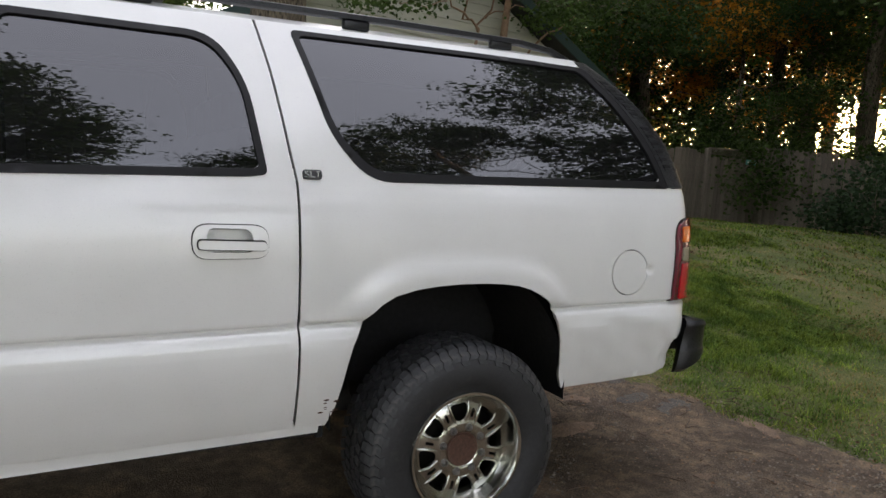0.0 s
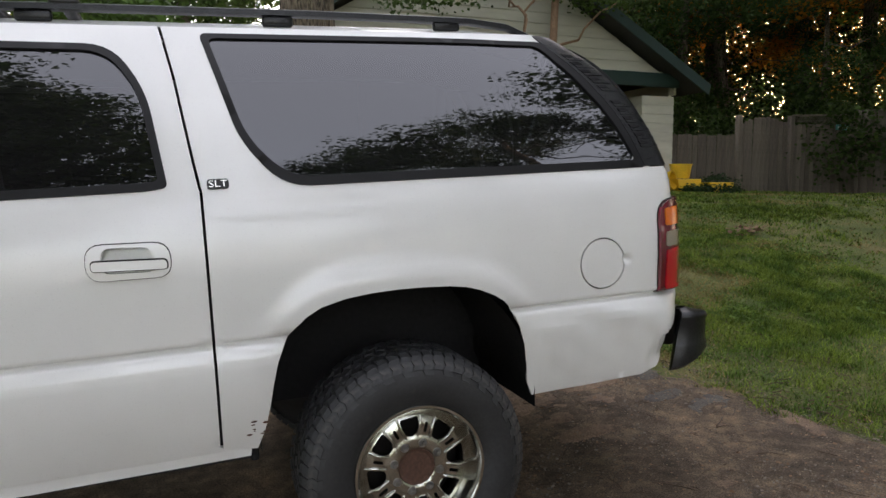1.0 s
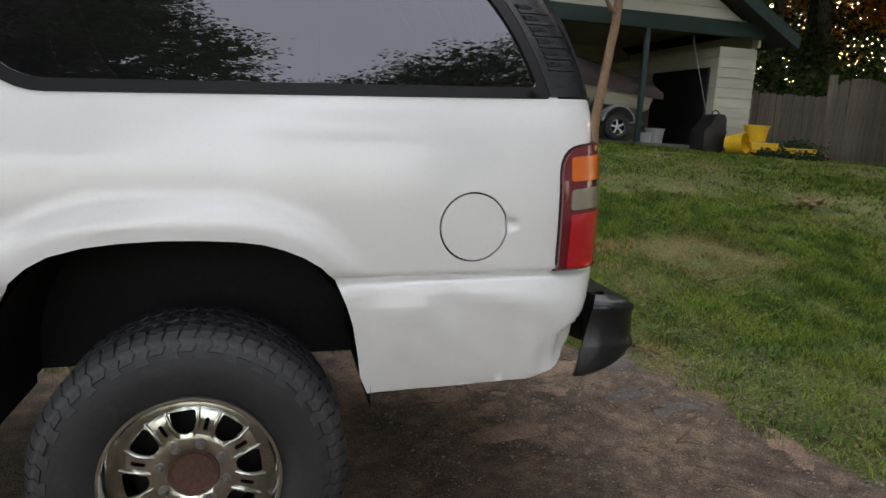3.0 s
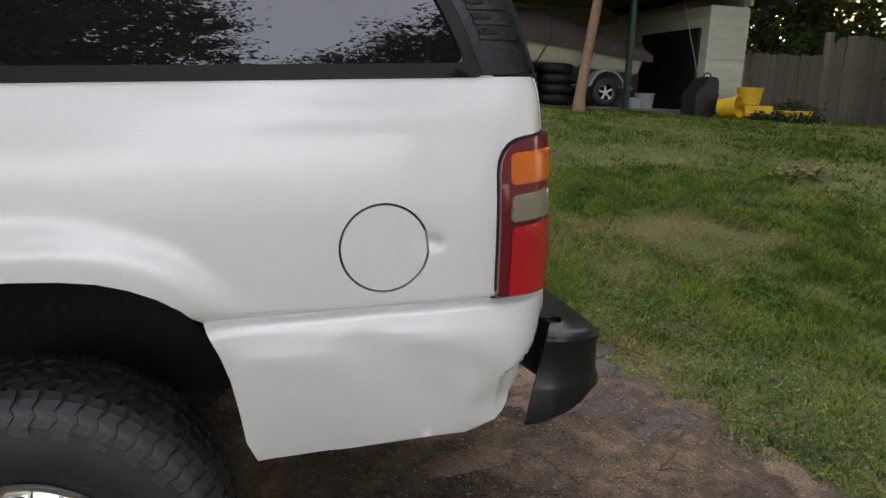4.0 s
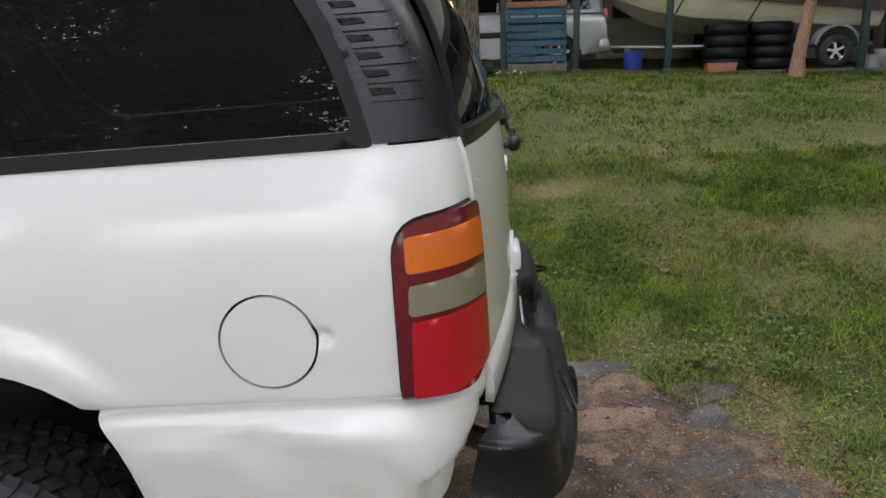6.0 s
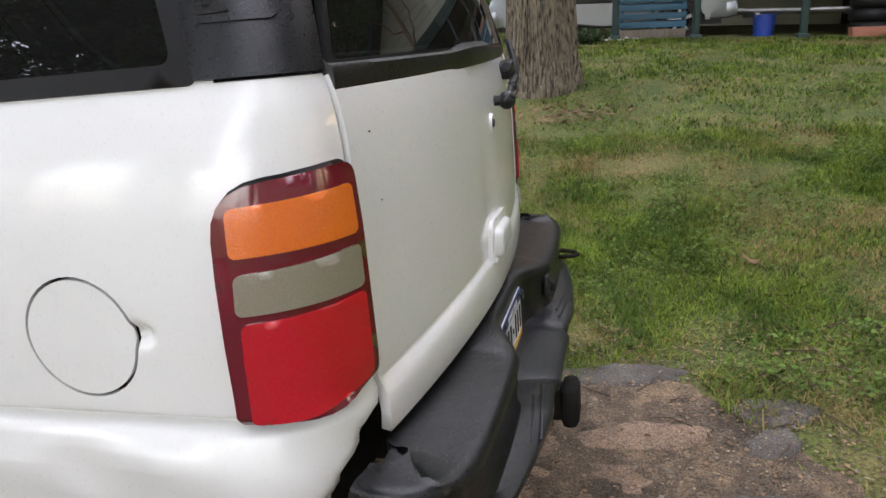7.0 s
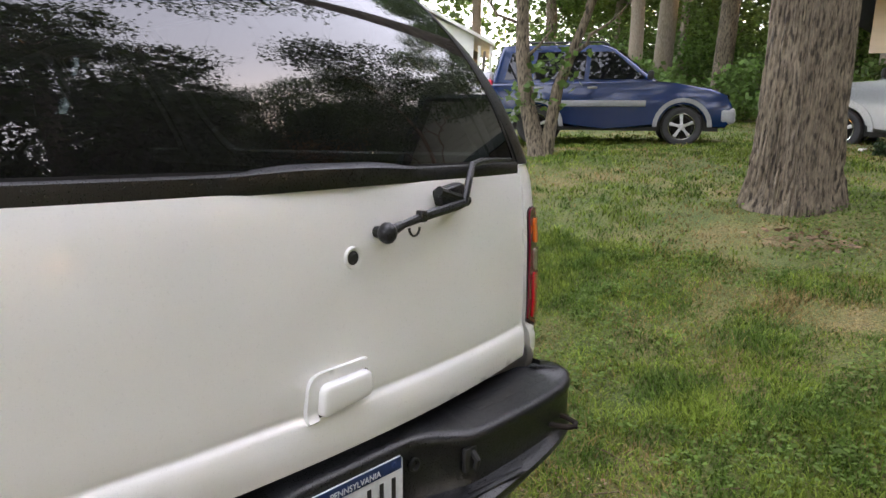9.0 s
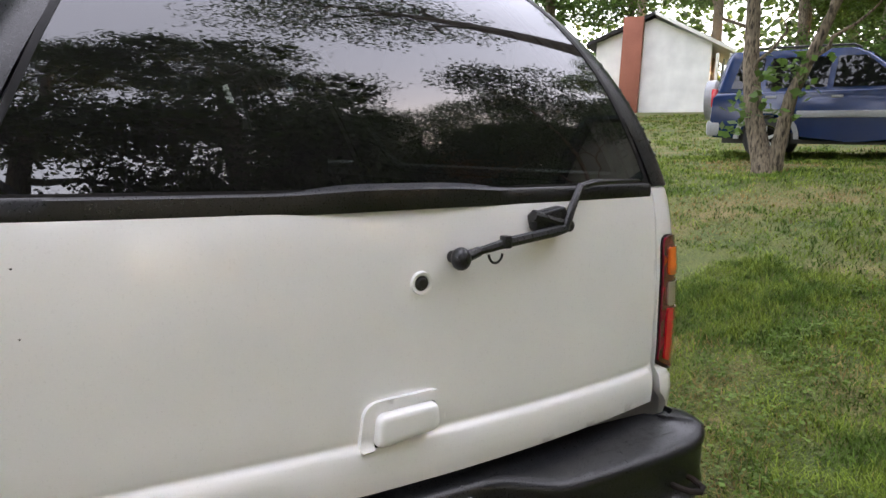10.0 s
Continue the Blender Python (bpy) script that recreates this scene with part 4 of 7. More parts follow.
for y in (0.44, 2 * MID - 0.44):
    bm = bmesh.new()
    loops = []
    for x, z, w in ((-1.75, 2.185, 0.012), (-1.66, 2.225, 0.02), (-1.2, 2.235, 0.02), (-0.2, 2.235, 0.02), (0.46, 2.225, 0.022), (0.64, 2.205, 0.022), (0.75, 2.165, 0.012)):
        loops.append([(x, y + w * c, z - 0.035 + 0.018 * s) for c, s in ((-1, -0.5), (-0.9, 0.6), (0, 1), (0.9, 0.6), (1, -0.5), (0, -0.9))])
    loft(bm, loops)
    for x in (-1.2, -0.35, 0.36):
        box(bm, (x, y, 2.17), (0.12, 0.03, 0.04), 0.01)
    part("roof_rail", bm, PLASTIC, suv, "", 50)
for x in (-1.10, -1.35):
    bm = boxed((x, MID, 2.225), (0.05, 1.02, 0.025), 0.01)
    for y in (0.47, 2 * MID - 0.47):
        box(bm, (x, y, 2.222), (0.10, 0.08, 0.028), 0.01)
    part("roof_crossbar", bm, PLASTIC, suv)
bm = bmesh.new()
loft(bm, [[(-2.25 - 0.55 * s - 0.04 * math.sin(math.pi * s), MID + q * (0.54 + 0.28 * s), 2.13 - 0.59 * s) for q in np.linspace(-1, 1, 9)] for s in np.linspace(0, 1, 6)], False)
part("windscreen", bm, CLEAR, suv)
bm = bmesh.new()
loft(bm, [[(x, MID + q * w, z - 0.04 * abs(q) ** 3) for q in np.linspace(-1, 1, 13)] for x, z, w in ((-2.78, 1.52, 0.86), (-3.2, 1.50, 0.87), (-3.8, 1.45, 0.85), (-4.05, 1.38, 0.82), (-4.10, 1.28, 0.80))], False)
part("bonnet", bm, PAINT, suv, "", 60)
part("grille", boxed((-4.08, MID, 1.16), (0.10, 1.1, 0.24), 0.03), CHROME, suv)
for y in (0.22, 2 * MID - 0.22):
    part("headlight", boxed((-4.05, y, 1.17), (0.14, 0.34, 0.24), 0.04), CLEAR, suv)
part("front_bumper", boxed((-4.12, MID, 0.86), (0.26, 1.84, 0.30), 0.07), PLASTIC, suv)
for s in (0, 1):
    y = 2 * MID + 0.12 if s else -0.12
    bm = boxed((-2.58, y, 1.58), (0.12, 0.22, 0.20), 0.04)
    tube(bm, [(-2.58, y, 1.52), (-2.6, 2 * MID - 0.06 if s else 0.06, 1.52)], 0.025)
    part("door_mirror", bm, PLASTIC, suv)

# inner shell, sills, wheel wells, running gear
for s in (0, 1):
    y = 2 * MID - 0.075 if s else 0.075
    bm = bmesh.new()
    box(bm, (-1.78, y, 1.06), (2.2, 0.02, 0.86))
    box(bm, (0.77, y, 1.24), (0.62, 0.02, 0.50))
    box(bm, (0.0, y + (-0.02 if s else 0.02), 1.34), (1.4, 0.02, 0.30))
    part("inner_panel", bm, LINER, suv)
    part("sill", boxed((-1.72, 2 * MID - 0.20 if s else 0.20, 0.57), (2.3, 0.12, 0.09), 0.03), LINER, suv)
    for cx in (0.0, -3.3):
        bm = bmesh.new()
        loops = []
        for yy in (0.035, 0.10, 0.62):
            yy = 2 * MID - yy if s else yy
            loops.append([(cx - 0.02 + 0.545 * math.cos(a) * (1 if abs(math.cos(a)) < 0.7 else 1.0), yy, 0.64 + 0.56 * math.sin(a)) for a in np.linspace(-0.1, math.pi + 0.1, 26)])
        loft(bm, loops, False)
        bm.faces.new([bm.verts.new(p) for p in loops[-1]])
        part("wheel_well", bm, LINER, suv)
for y in (0.70, 2 * MID - 0.70):
    part("frame_rail", boxed((-1.3, y, 0.70), (5.0, 0.08, 0.16), 0.01), CHASSIS, suv)
for y in (0.34, 2 * MID - 0.34):
    part("splash_guard", boxed((-0.585, y, 0.67), (0.03, 0.50, 0.26), 0.01), LINER, suv)
part("floor_pan", boxed((-1.45, MID, 0.82), (5.2, 0.6, 0.04)), LINER, suv)
part("underbody", boxed((-1.78, MID, 0.70), (2.2, 1.42, 0.22), 0.03), LINER, suv)
part("rear_underbody", boxed((0.86, MID, 0.80), (0.6, 1.42, 0.22), 0.03), LINER, suv)
part("cabin_floor", boxed((-1.7, MID, 0.86), (2.1, 1.6, 0.04)), LINER, suv)
for cx in (0.0, -3.3):
    bm = tube(bmesh.new(), [(cx, 0.30, 0.44), (cx, 2 * MID - 0.30, 0.44)], 0.045, 12)
    bmesh.ops.create_uvsphere(bm, u_segments=16, v_segments=10, radius=0.16, matrix=Matrix.Translation((cx, MID, 0.46)))
    part("axle", bm, CHASSIS, suv)
bm = tube(bmesh.new(), [(-0.6, 0.95, 0.62), (0.5, 0.9, 0.66), (1.0, 0.7, 0.62), (1.28, 0.50, 0.60)], 0.035)
part("exhaust_pipe", bm, RUST, suv)
part("fuel_tank_shield", boxed((0.85, MID, 0.72), (0.7, 1.0, 0.16), 0.05), CHASSIS, suv)

# seats behind the dark glass
for x, z in ((-2.05, 1.0), (-1.05, 1.0)):
    for y in ((0.50, 1.36) if x < -2 else (0.45, 0.93, 1.41)):
        bm = boxed((x + 0.18, y, z + 0.36), (0.16, 0.46, 0.72), 0.05, pose(0, 0, 0, 0, 12, 0))
        box(bm, (x + 0.26, y, z + 0.80), (0.10, 0.26, 0.18), 0.04)
        box(bm, (x - 0.12, y, z), (0.5, 0.46, 0.18), 0.05)
        part("seat", bm, CLOTH, suv)


def wheel(parent_thing, name, m, R=0.447, rim=0.258, tread=True, style="truck"):
    w = new(name)
    w.empty_display_size = 0.1
    w.parent = parent_thing
    w.matrix_basis = m
    side = [(rim - 0.012, 0.018), (rim + 0.01, 0.004), (rim + 0.03, -0.004), (rim + 0.065, -0.014), (rim + 0.115, -0.012), (R - 0.05, 0.002), (R - 0.028, 0.016), (R - 0.014, 0.036), (R - 0.012, 0.15), (R - 0.014, 0.264), (R - 0.05, 0.298), (rim + 0.02, 0.296), (rim - 0.012, 0.28)]
    tyre = part("tyre", lathe(bmesh.new(), side, 72), TYRE, w, "", 50)
    if tread:
        # shoulder blocks that run down the sidewall, parted by thin zigzag grooves
        n, blocks = 62, []
        edge = [(R - 0.074, -0.0100), (R - 0.056, -0.0025), (R - 0.040, 0.007), (R - 0.025, 0.018), (R - 0.011, 0.036), (R - 0.003, 0.062)]
        for odd in (0, 1):
            run = edge[1 - odd:]
            zig = (0.0, 0.018, -0.010, 0.012, -0.006, 0.0)[1 - odd:]
            verts, faces = [], []
            for i, (r, h) in enumerate(run):
                a, b = run[max(0, i - 1)], run[min(len(run) - 1, i + 1)]
                d = math.hypot(b[0] - a[0], b[1] - a[1])
                nr, nh = (b[1] - a[1]) / d, -(b[0] - a[0]) / d
                half = math.pi / n * (0.95, 0.93, 0.90, 0.84, 0.76, 0.72)[i]
                for lift in (0.004, -0.006):
                    for e in (-half, half):
                        rr, hh, c = r + nr * lift, h + nh * lift, zig[i] + e
                        verts.append((rr * math.cos(c), hh, rr * math.sin(c)))
            for i in range(len(run) - 1):
                q, t = 4 * i, 4 * i + 4
                faces += [(q, q + 1, t + 1, t), (q, t, t + 2, q + 2), (q + 1, q + 3, t + 3, t + 1)]
            t = 4 * (len(run) - 1)
            faces += [(0, 2, 3, 1), (t, t + 1, t + 3, t + 2)]
            me = bpy.data.meshes.new("tread_block")
            me.from_pydata(verts, [], faces)
            me.materials.append(TREAD)
            blocks.append(me)
        for k in range(n):
            ob = new("tread_block", blocks[k % 2])
            ob.parent = w
            ob.matrix_basis = pose(0, 0, 0, 0, -360.0 * k / n, 0)
        bm = bmesh.new()
        n = 58
        for k in range(n):
            a = math.tau * k / n
            for row, (h, wid, ln, ph) in enumerate(((0.094, 0.042, 0.036, 0.5), (0.150, 0.042, 0.036, 0.15), (0.206, 0.042, 0.036, 0.65), (0.262, 0.046, 0.036, 0.3))):
                b = a + math.tau / n * ph
                skew = 0.35 * (1 if row % 2 else -1)
                m2 = pose(0, 0, 0, 0, -math.degrees(b), 0) @ Matrix.Translation((R - 0.014, h, 0)) @ pose(0, 0, 0, math.degrees(skew), 0, 0)
                q = bmesh.ops.create_cube(bm, size=1.0, matrix=m2 @ Matrix.Diagonal((0.026, wid, ln, 1)))
        part("tread", bm, TREAD, w, "", 0)
    # rim barrel and lip
    deep = style == "truck"
    lip = [(rim - 0.004, 0.02), (rim, 0.004), (rim - 0.004, -0.003), (rim - 0.013, -0.003), (rim - 0.018, 0.004), (rim - 0.026, 0.030), (rim - 0.034, 0.062), (rim - 0.046, 0.074), (rim - 0.05, 0.25)] if deep else [(rim - 0.004, 0.02), (rim, 0.004), (rim - 0.006, 0.0), (rim - 0.016, 0.006), (rim - 0.024, 0.03), (rim - 0.034, 0.055), (rim - 0.036, 0.25)]
    part("rim_lip", lathe(bmesh.new(), lip, 64), CHROME, w, "", 40)
    part("brake_drum", lathe(bmesh.new(), [(0.0, 0.14), (rim - 0.07, 0.14), (rim - 0.06, 0.155), (rim - 0.06, 0.24)], 32), CHASSIS, w)
    if style != "truck":
        for i in range(5):
            a = math.tau * (i + 0.5) / 5
            bm = bmesh.new()
            loops = []
            for r, h, wd in ((0.05, 0.02, 0.035), (0.12, 0.015, 0.028), (rim - 0.03, 0.03, 0.036)):
                at, tan = Vector((r * math.cos(a), 0, r * math.sin(a))), Vector((-math.sin(a), 0, math.cos(a)))
                loops.append([at + tan * wd + Vector((0, h + 0.006, 0)), at + Vector((0, h, 0)), at - tan * wd + Vector((0, h + 0.006, 0)), at - tan * wd + Vector((0, h + 0.03, 0)), at + tan * wd + Vector((0, h + 0.03, 0))])
            loft(bm, loops)
            part("spoke", bm, ALLOY, w, "", 40)
    if style == "truck":
        def web(u, z):
            r = math.hypot(u, z)
            h = float(np.interp(r, (0.0, 0.072, 0.078, 0.112, 0.125, 0.165, 0.200, 0.216), (0.056, 0.056, 0.050, 0.050, 0.056, 0.052, 0.062, 0.074)))
            return Vector((u, h, z))

        def spot(r, a):
            return (r * math.cos(a), r * math.sin(a))
        gaps = [[spot(0.071, a) for a in np.linspace(0, math.tau, 28, endpoint=False)]]
        for i in range(8):
            a = math.tau * (i + 0.5) / 8
            gaps.append(rounded([spot(0.124, a - 0.13), spot(0.158, a - 0.205), spot(0.198, a - 0.20), spot(0.198, a + 0.20), spot(0.158, a + 0.205), spot(0.124, a + 0.13)], 0.016, 4))
            b = math.tau * i / 8
            gaps.append(rounded([spot(0.136, b - 0.045), spot(0.176, b - 0.035), spot(0.176, b + 0.035), spot(0.136, b + 0.045)], 0.006, 3))
        panel("wheel_disc", [spot(0.217, a) for a in np.linspace(0, math.tau, 64, endpoint=False)], gaps, web, CHROME, w, (0, -1, 0), 0.011, None, 0.026, "chrome wheel disc with eight openings")
        for i in range(8):
            a = math.tau * (i + 0.5) / 8
            for d in (-1, 1):
                bm = tube(bmesh.new(), [(r * math.cos(a + d * q), h, r * math.sin(a + d * q)) for r, q, h in ((0.118, 0.18, 0.054), (0.140, 0.215, 0.052), (0.165, 0.245, 0.050), (0.205, 0.235, 0.062))], [0.004, 0.0065, 0.0065, 0.004], 8)
                part("spoke_edge", bm, CHROME, w, "", 60)
        part("hub_cap", lathe(bmesh.new(), [(0.0, 0.060), (0.058, 0.060), (0.064, 0.054), (0.070, 0.050), (0.073, 0.056), (0.073, 0.09)], 32), RUST, w, "rusty brown wheel hub")
        for i in range(8):
            a = math.tau * i / 8
            at = (0.094 * math.cos(a), 0, 0.094 * math.sin(a))
            bm = lathe(bmesh.new(), [(0.0, 0.030), (0.007, 0.030), (0.010, 0.035), (0.010, 0.06)], 6, "y", at)
            lathe(bm, [(0.0105, 0.044), (0.015, 0.044), (0.017, 0.052)], 14, "y", at)
            part("lug_nut", bm, STEEL, w, "", 20)
    else:
        part("hub_cap", lathe(bmesh.new(), [(0.0, 0.008), (0.05, 0.012), (0.065, 0.025), (0.065, 0.06)], 24), ALLOY, w)
    return w


wheel(suv, "wheel", Matrix.Translation((0, -0.045, 0.44)) @ pose(0, 0, 0, 0, 16, 0))
wheel(suv, "wheel", Matrix.Translation((0, 2 * MID + 0.045, 0.44)) @ pose(0, 0, 0, 0, 0, 180))
wheel(suv, "wheel", Matrix.Translation((-3.3, 0.0, 0.44)) @ pose(0, 0, 0, 0, 20, 0), tread=False)
wheel(suv, "wheel", Matrix.Translation((-3.3, 2 * MID, 0.44)) @ pose(0, 0, 0, 0, 0, 180), tread=False)

# rear step bumper
bumper = new("rear_bumper")
bumper.parent = suv
tagged(bumper, "black plastic step bumper")
# stations from one tip round the corner to the middle: plan of the top edge, top, shelf depth, step height, step depth, underside, forward rake
BUMPER = ((1.256, 0.034, 0.893, 0.045, 0.745, 0.004, 0.630, 0.25), (1.300, 0.018, 0.892, 0.065, 0.745, 0.004, 0.636, 0.23), (1.350, 0.022, 0.890, 0.095, 0.745, 0.004, 0.655, 0.15), (1.394, 0.044, 0.888, 0.125, 0.745, 0.004, 0.690, 0.06),
          (1.424, 0.088, 0.876, 0.150, 0.745, 0.004, 0.718, 0.0), (1.440, 0.150, 0.869, 0.168, 0.742, 0.014, 0.706, 0.0), (1.449, 0.270, 0.866, 0.178, 0.736, 0.034, 0.692, 0.0), (1.452, 0.420, 0.866, 0.182, 0.732, 0.052, 0.680, 0.0),
          (1.450, 0.550, 0.866, 0.182, 0.729, 0.066, 0.668, 0.0), (1.442, 0.615, 0.869, 0.176, 0.726, 0.080, 0.663, 0.0), (1.408, 0.690, 0.879, 0.142, 0.720, 0.114, 0.657, 0.0), (1.380, 0.750, 0.885, 0.116, 0.715, 0.140, 0.653, 0.0), (1.372, 0.820, 0.885, 0.110, 0.715, 0.148, 0.652, 0.0), (1.372, MID, 0.885, 0.110, 0.715, 0.148, 0.652, 0.0))


def bumper_station(i, f):
    """Between station i and the next, on a smooth curve through them."""
    k = len(BUMPER) - 1
    a, b, c, d = (np.array(BUMPER[max(0, min(k, i + o))]) for o in (-1, 0, 1, 2))
    return 0.5 * (2 * b + (c - a) * f + (2 * a - 5 * b + 4 * c - d) * f * f + (3 * b - a - 3 * c + d) * f ** 3)


half = [bumper_station(i, f) for i in range(len(BUMPER) - 1) for f in (0.0, 0.25, 0.5, 0.75)] + [np.array(BUMPER[-1])]
loops = []
for i, (px, py, top, w, zl, step, zb, rake) in enumerate(half):
    a, b = half[max(0, i - 1)], half[min(len(half) - 1, i + 1)]
    tx, ty = b[0] - a[0], b[1] - a[1]
    if i == len(half) - 1:
        tx, ty = 0.0, 1.0
    d = math.hypot(tx, ty)
    nx, ny = ty / d, -tx / d
    row = []
    for off, z in ((-w, max(top + 0.010, 0.895)), (-0.030, top + 0.001), (-0.014, top - 0.002), (-0.002, top - 0.010), (0.002, top - 0.024), (-0.004, top - 0.040), (-0.004 - 0.004 * min(1.0, step / 0.03), zl + 0.018), (0.0, zl + 0.002), (max(0.002, step - 0.016), zl - 0.004), (max(0.001, step - 0.003), zl - 0.012), (step, zl - 0.024), (step - 0.004, zb + 0.022), (step - 0.022, zb + 0.006), (min(-0.02, step - 0.045), zb), (-w + 0.01, zb + 0.01), (-w, zl)):
        row.append((px + nx * off + rake * (z - top), py + ny * off, z))
    loops.append(row)
loops += [[(x, 2 * MID - y, z) for x, y, z in row] for row in loops[-2::-1]]
part("bumper_cover", loft(bmesh.new(), loops), PLASTIC, bumper, "", 42)


def bumper_face(y):
    """How far back the bumper's upper face stands at y."""
    y = min(y, 2 * MID - y)
    return float(np.interp(y, [q[1] for q in BUMPER[4:]], [q[0] for q in BUMPER[4:]]))


def bumper_deck(x, y):
    """The height of the bumper's top at x, y."""
    face, top, w = (float(np.interp(y, [q[1] for q in half[16:]], [q[n] for q in half[16:]])) for n in (0, 2, 3))
    return top + 0.001 + (max(top + 0.010, 0.895) - top - 0.001) * (face - 0.030 - x) / (w - 0.030)


for s in (0, 1):
    # tread pads on the top of each end block
    for j in range(3):
        for i in range(5):
            x, y = 1.312 + 0.045 * j, 0.135 + 0.094 * i + (0.045 if j % 2 else 0) + (0.03 if j == 2 else 0)
            if y > 0.54 or x > bumper_face(y) - 0.056:
                continue
            rim = [(x + a * 0.0213, y + b * 0.0457) for a, b in ((-1, -1), (1, -1), (1, 1), (-1, 1))]
            bm = loft(bmesh.new(), [[(px, 2 * MID - py if s else py, bumper_deck(px, py) + h) for px, py in rim] for h in (-0.003, 0.0006)])
            part("tread_pad", bm, PLASTIC, bumper, "", 30)
    for i in range(3):
        y, x = 0.52 + 0.035 * i, 1.463 + 0.016 * i
        part("step_rib", boxed((x, 2 * MID - y if s else y, 0.727), (0.007, 0.16 + 0.05 * i, 0.005), 0.002, pose(0, 0, 0, 0, 0, -6 if s else 6)), PLASTIC, bumper, "", 30)
for y, z, w, h in ((1.128, 0.814, 0.022, 0.022), (1.273, 0.797, 0.05, 0.065)):
    x = bumper_face(y)
    bm = lathe(bmesh.new(), [(0.0, -0.006), (w * 0.5, -0.006), (w * 0.62, 0.003), (w * 0.8, 0.003), (w * 0.8, -0.006)], 14, "x", (x + 0.001, y, z)) if w < 0.03 else boxed((x - 0.004, y, z), (0.016, w, h), 0.006)
    if w > 0.03:
        tube(bm, [(x, y + 0.006, z + h * 0.3), (x + 0.018, y + 0.006, z), (x + 0.012, y + 0.006, z - h * 0.35)], 0.009, 8)
    part("bumper_socket", bm, BLACK, bumper)
bm = tube(bmesh.new(), [(1.38, 1.735, 0.768), (1.45, 1.735, 0.771), (1.495, 1.722, 0.768), (1.507, 1.70, 0.766), (1.490, 1.678, 0.766), (1.45, 1.668, 0.766), (1.38, 1.67, 0.768)], 0.008, 8)
part("tow_hook", bm, CHASSIS, bumper)
bm = bmesh.new()
tube(bm, [(1.15, 0.80, 0.56), (1.15, 1.06, 0.56)], 0.04)
box(bm, (1.36, MID, 0.56), (0.34, 0.085, 0.085), 0.01)
box(bm, (1.53, MID, 0.56), (0.05, 0.12, 0.12), 0.02)
part("hitch_receiver", bm, CHASSIS, bumper)
# number plate: its characters are plain bars
plate = part("number_plate", prism(bmesh.new(), rounded([(0.772, 0.705), (0.772, 0.858), (1.082, 0.858), (1.082, 0.705)], 0.012), "x", 1.376, 1.380), PLATE_WHITE, bumper, "white number plate with blue and yellow bands")
part("blue_band", boxed((1.381, 0.927, 0.842), (0.002, 0.298, 0.030)), PLATE_BLUE, plate)
part("yellow_band", boxed((1.381, 0.927, 0.718), (0.002, 0.298, 0.022)), PLATE_YELLOW, plate)
lettering("PENNSYLVANIA", 0.022, Matrix.Translation((1.3825, 0.927, 0.838)) @ pose(0, 0, 0, 90, 0, 90), PLATE_WHITE, plate, depth=0.0006)
for k in range(7):
    y = 0.806 + 0.0405 * k
    part("character_bar", boxed((1.3815, y, 0.778), (0.002, 0.012 if k != 3 else 0.012, 0.066 if k != 3 else 0.012), 0.0), BLACK, plate)
for y in (0.80, 1.05):
    part("plate_bolt", lathe(bmesh.new(), [(0.0, 0.004), (0.006, 0.003), (0.007, 0.0)], 10, "x", (1.382, y, 0.845)), PLATE_BLUE, plate)

# ---- trees ----
rng = np.random.default_rng(7)


def leaf_mesh(name, centres, size, mat, flat=0.35):
    """Many small pointed leaves at the given places, in one mesh."""
    n = len(centres)
    a = rng.normal(size=(n, 3))
    a /= np.linalg.norm(a, axis=1)[:, None]
    a[:, 2] *= 1 - flat
    b = rng.normal(size=(n, 3))
    b -= a * np.sum(a * b, 1)[:, None] / np.sum(a * a, 1)[:, None]
    if flat > 0.6:
        b[:, 2] *= 1 - flat
    b /= np.linalg.norm(b, axis=1)[:, None]
    L = (size * rng.uniform(0.6, 1.35, n))[:, None]
    c = np.asarray(centres)
    v = np.stack([c - a * L * 0.5, c + b * L * 0.32, c + a * L * 0.5, c - b * L * 0.32], 1).reshape(-1, 3)
    me = bpy.data.meshes.new(name)
    me.vertices.add(4 * n)
    me.vertices.foreach_set("co", v.ravel())
    me.loops.add(4 * n)
    me.loops.foreach_set("vertex_index", np.arange(4 * n))
    me.polygons.add(n)
    me.polygons.foreach_set("loop_start", np.arange(0, 4 * n, 4))
    me.polygons.foreach_set("loop_total", np.full(n, 4))
    me.update(calc_edges=True)
    me.materials.append(mat)
    return me


def clumps(lobes, per_lobe, per_clump, spread):
    """Leaf places: clumps near the skin of each lobe, with gaps between."""
    out = []
    for (cx, cy, cz), (rx, ry, rz) in lobes:
        d = rng.normal(size=(per_lobe, 3))
        d /= np.linalg.norm(d, axis=1)[:, None]
        r = rng.uniform(0.35, 1.08, per_lobe) ** 0.6
        c = d * r[:, None] * (rx, ry, rz) + (cx, cy, cz)
        c = np.repeat(c, per_clump, 0) + rng.normal(size=(per_lobe * per_clump, 3)) * spread * (1, 1, 0.6)
        out.append(c)
    return np.concatenate(out)


def bent(a, b, n=5, sway=0.15):
    a, b = Vector(a), Vector(b)
    return [a.lerp(b, i / n) + Vector(rng.normal(size=3)) * sway * (b - a).length * 0.12 * math.sin(math.pi * i / n) for i in range(n + 1)]


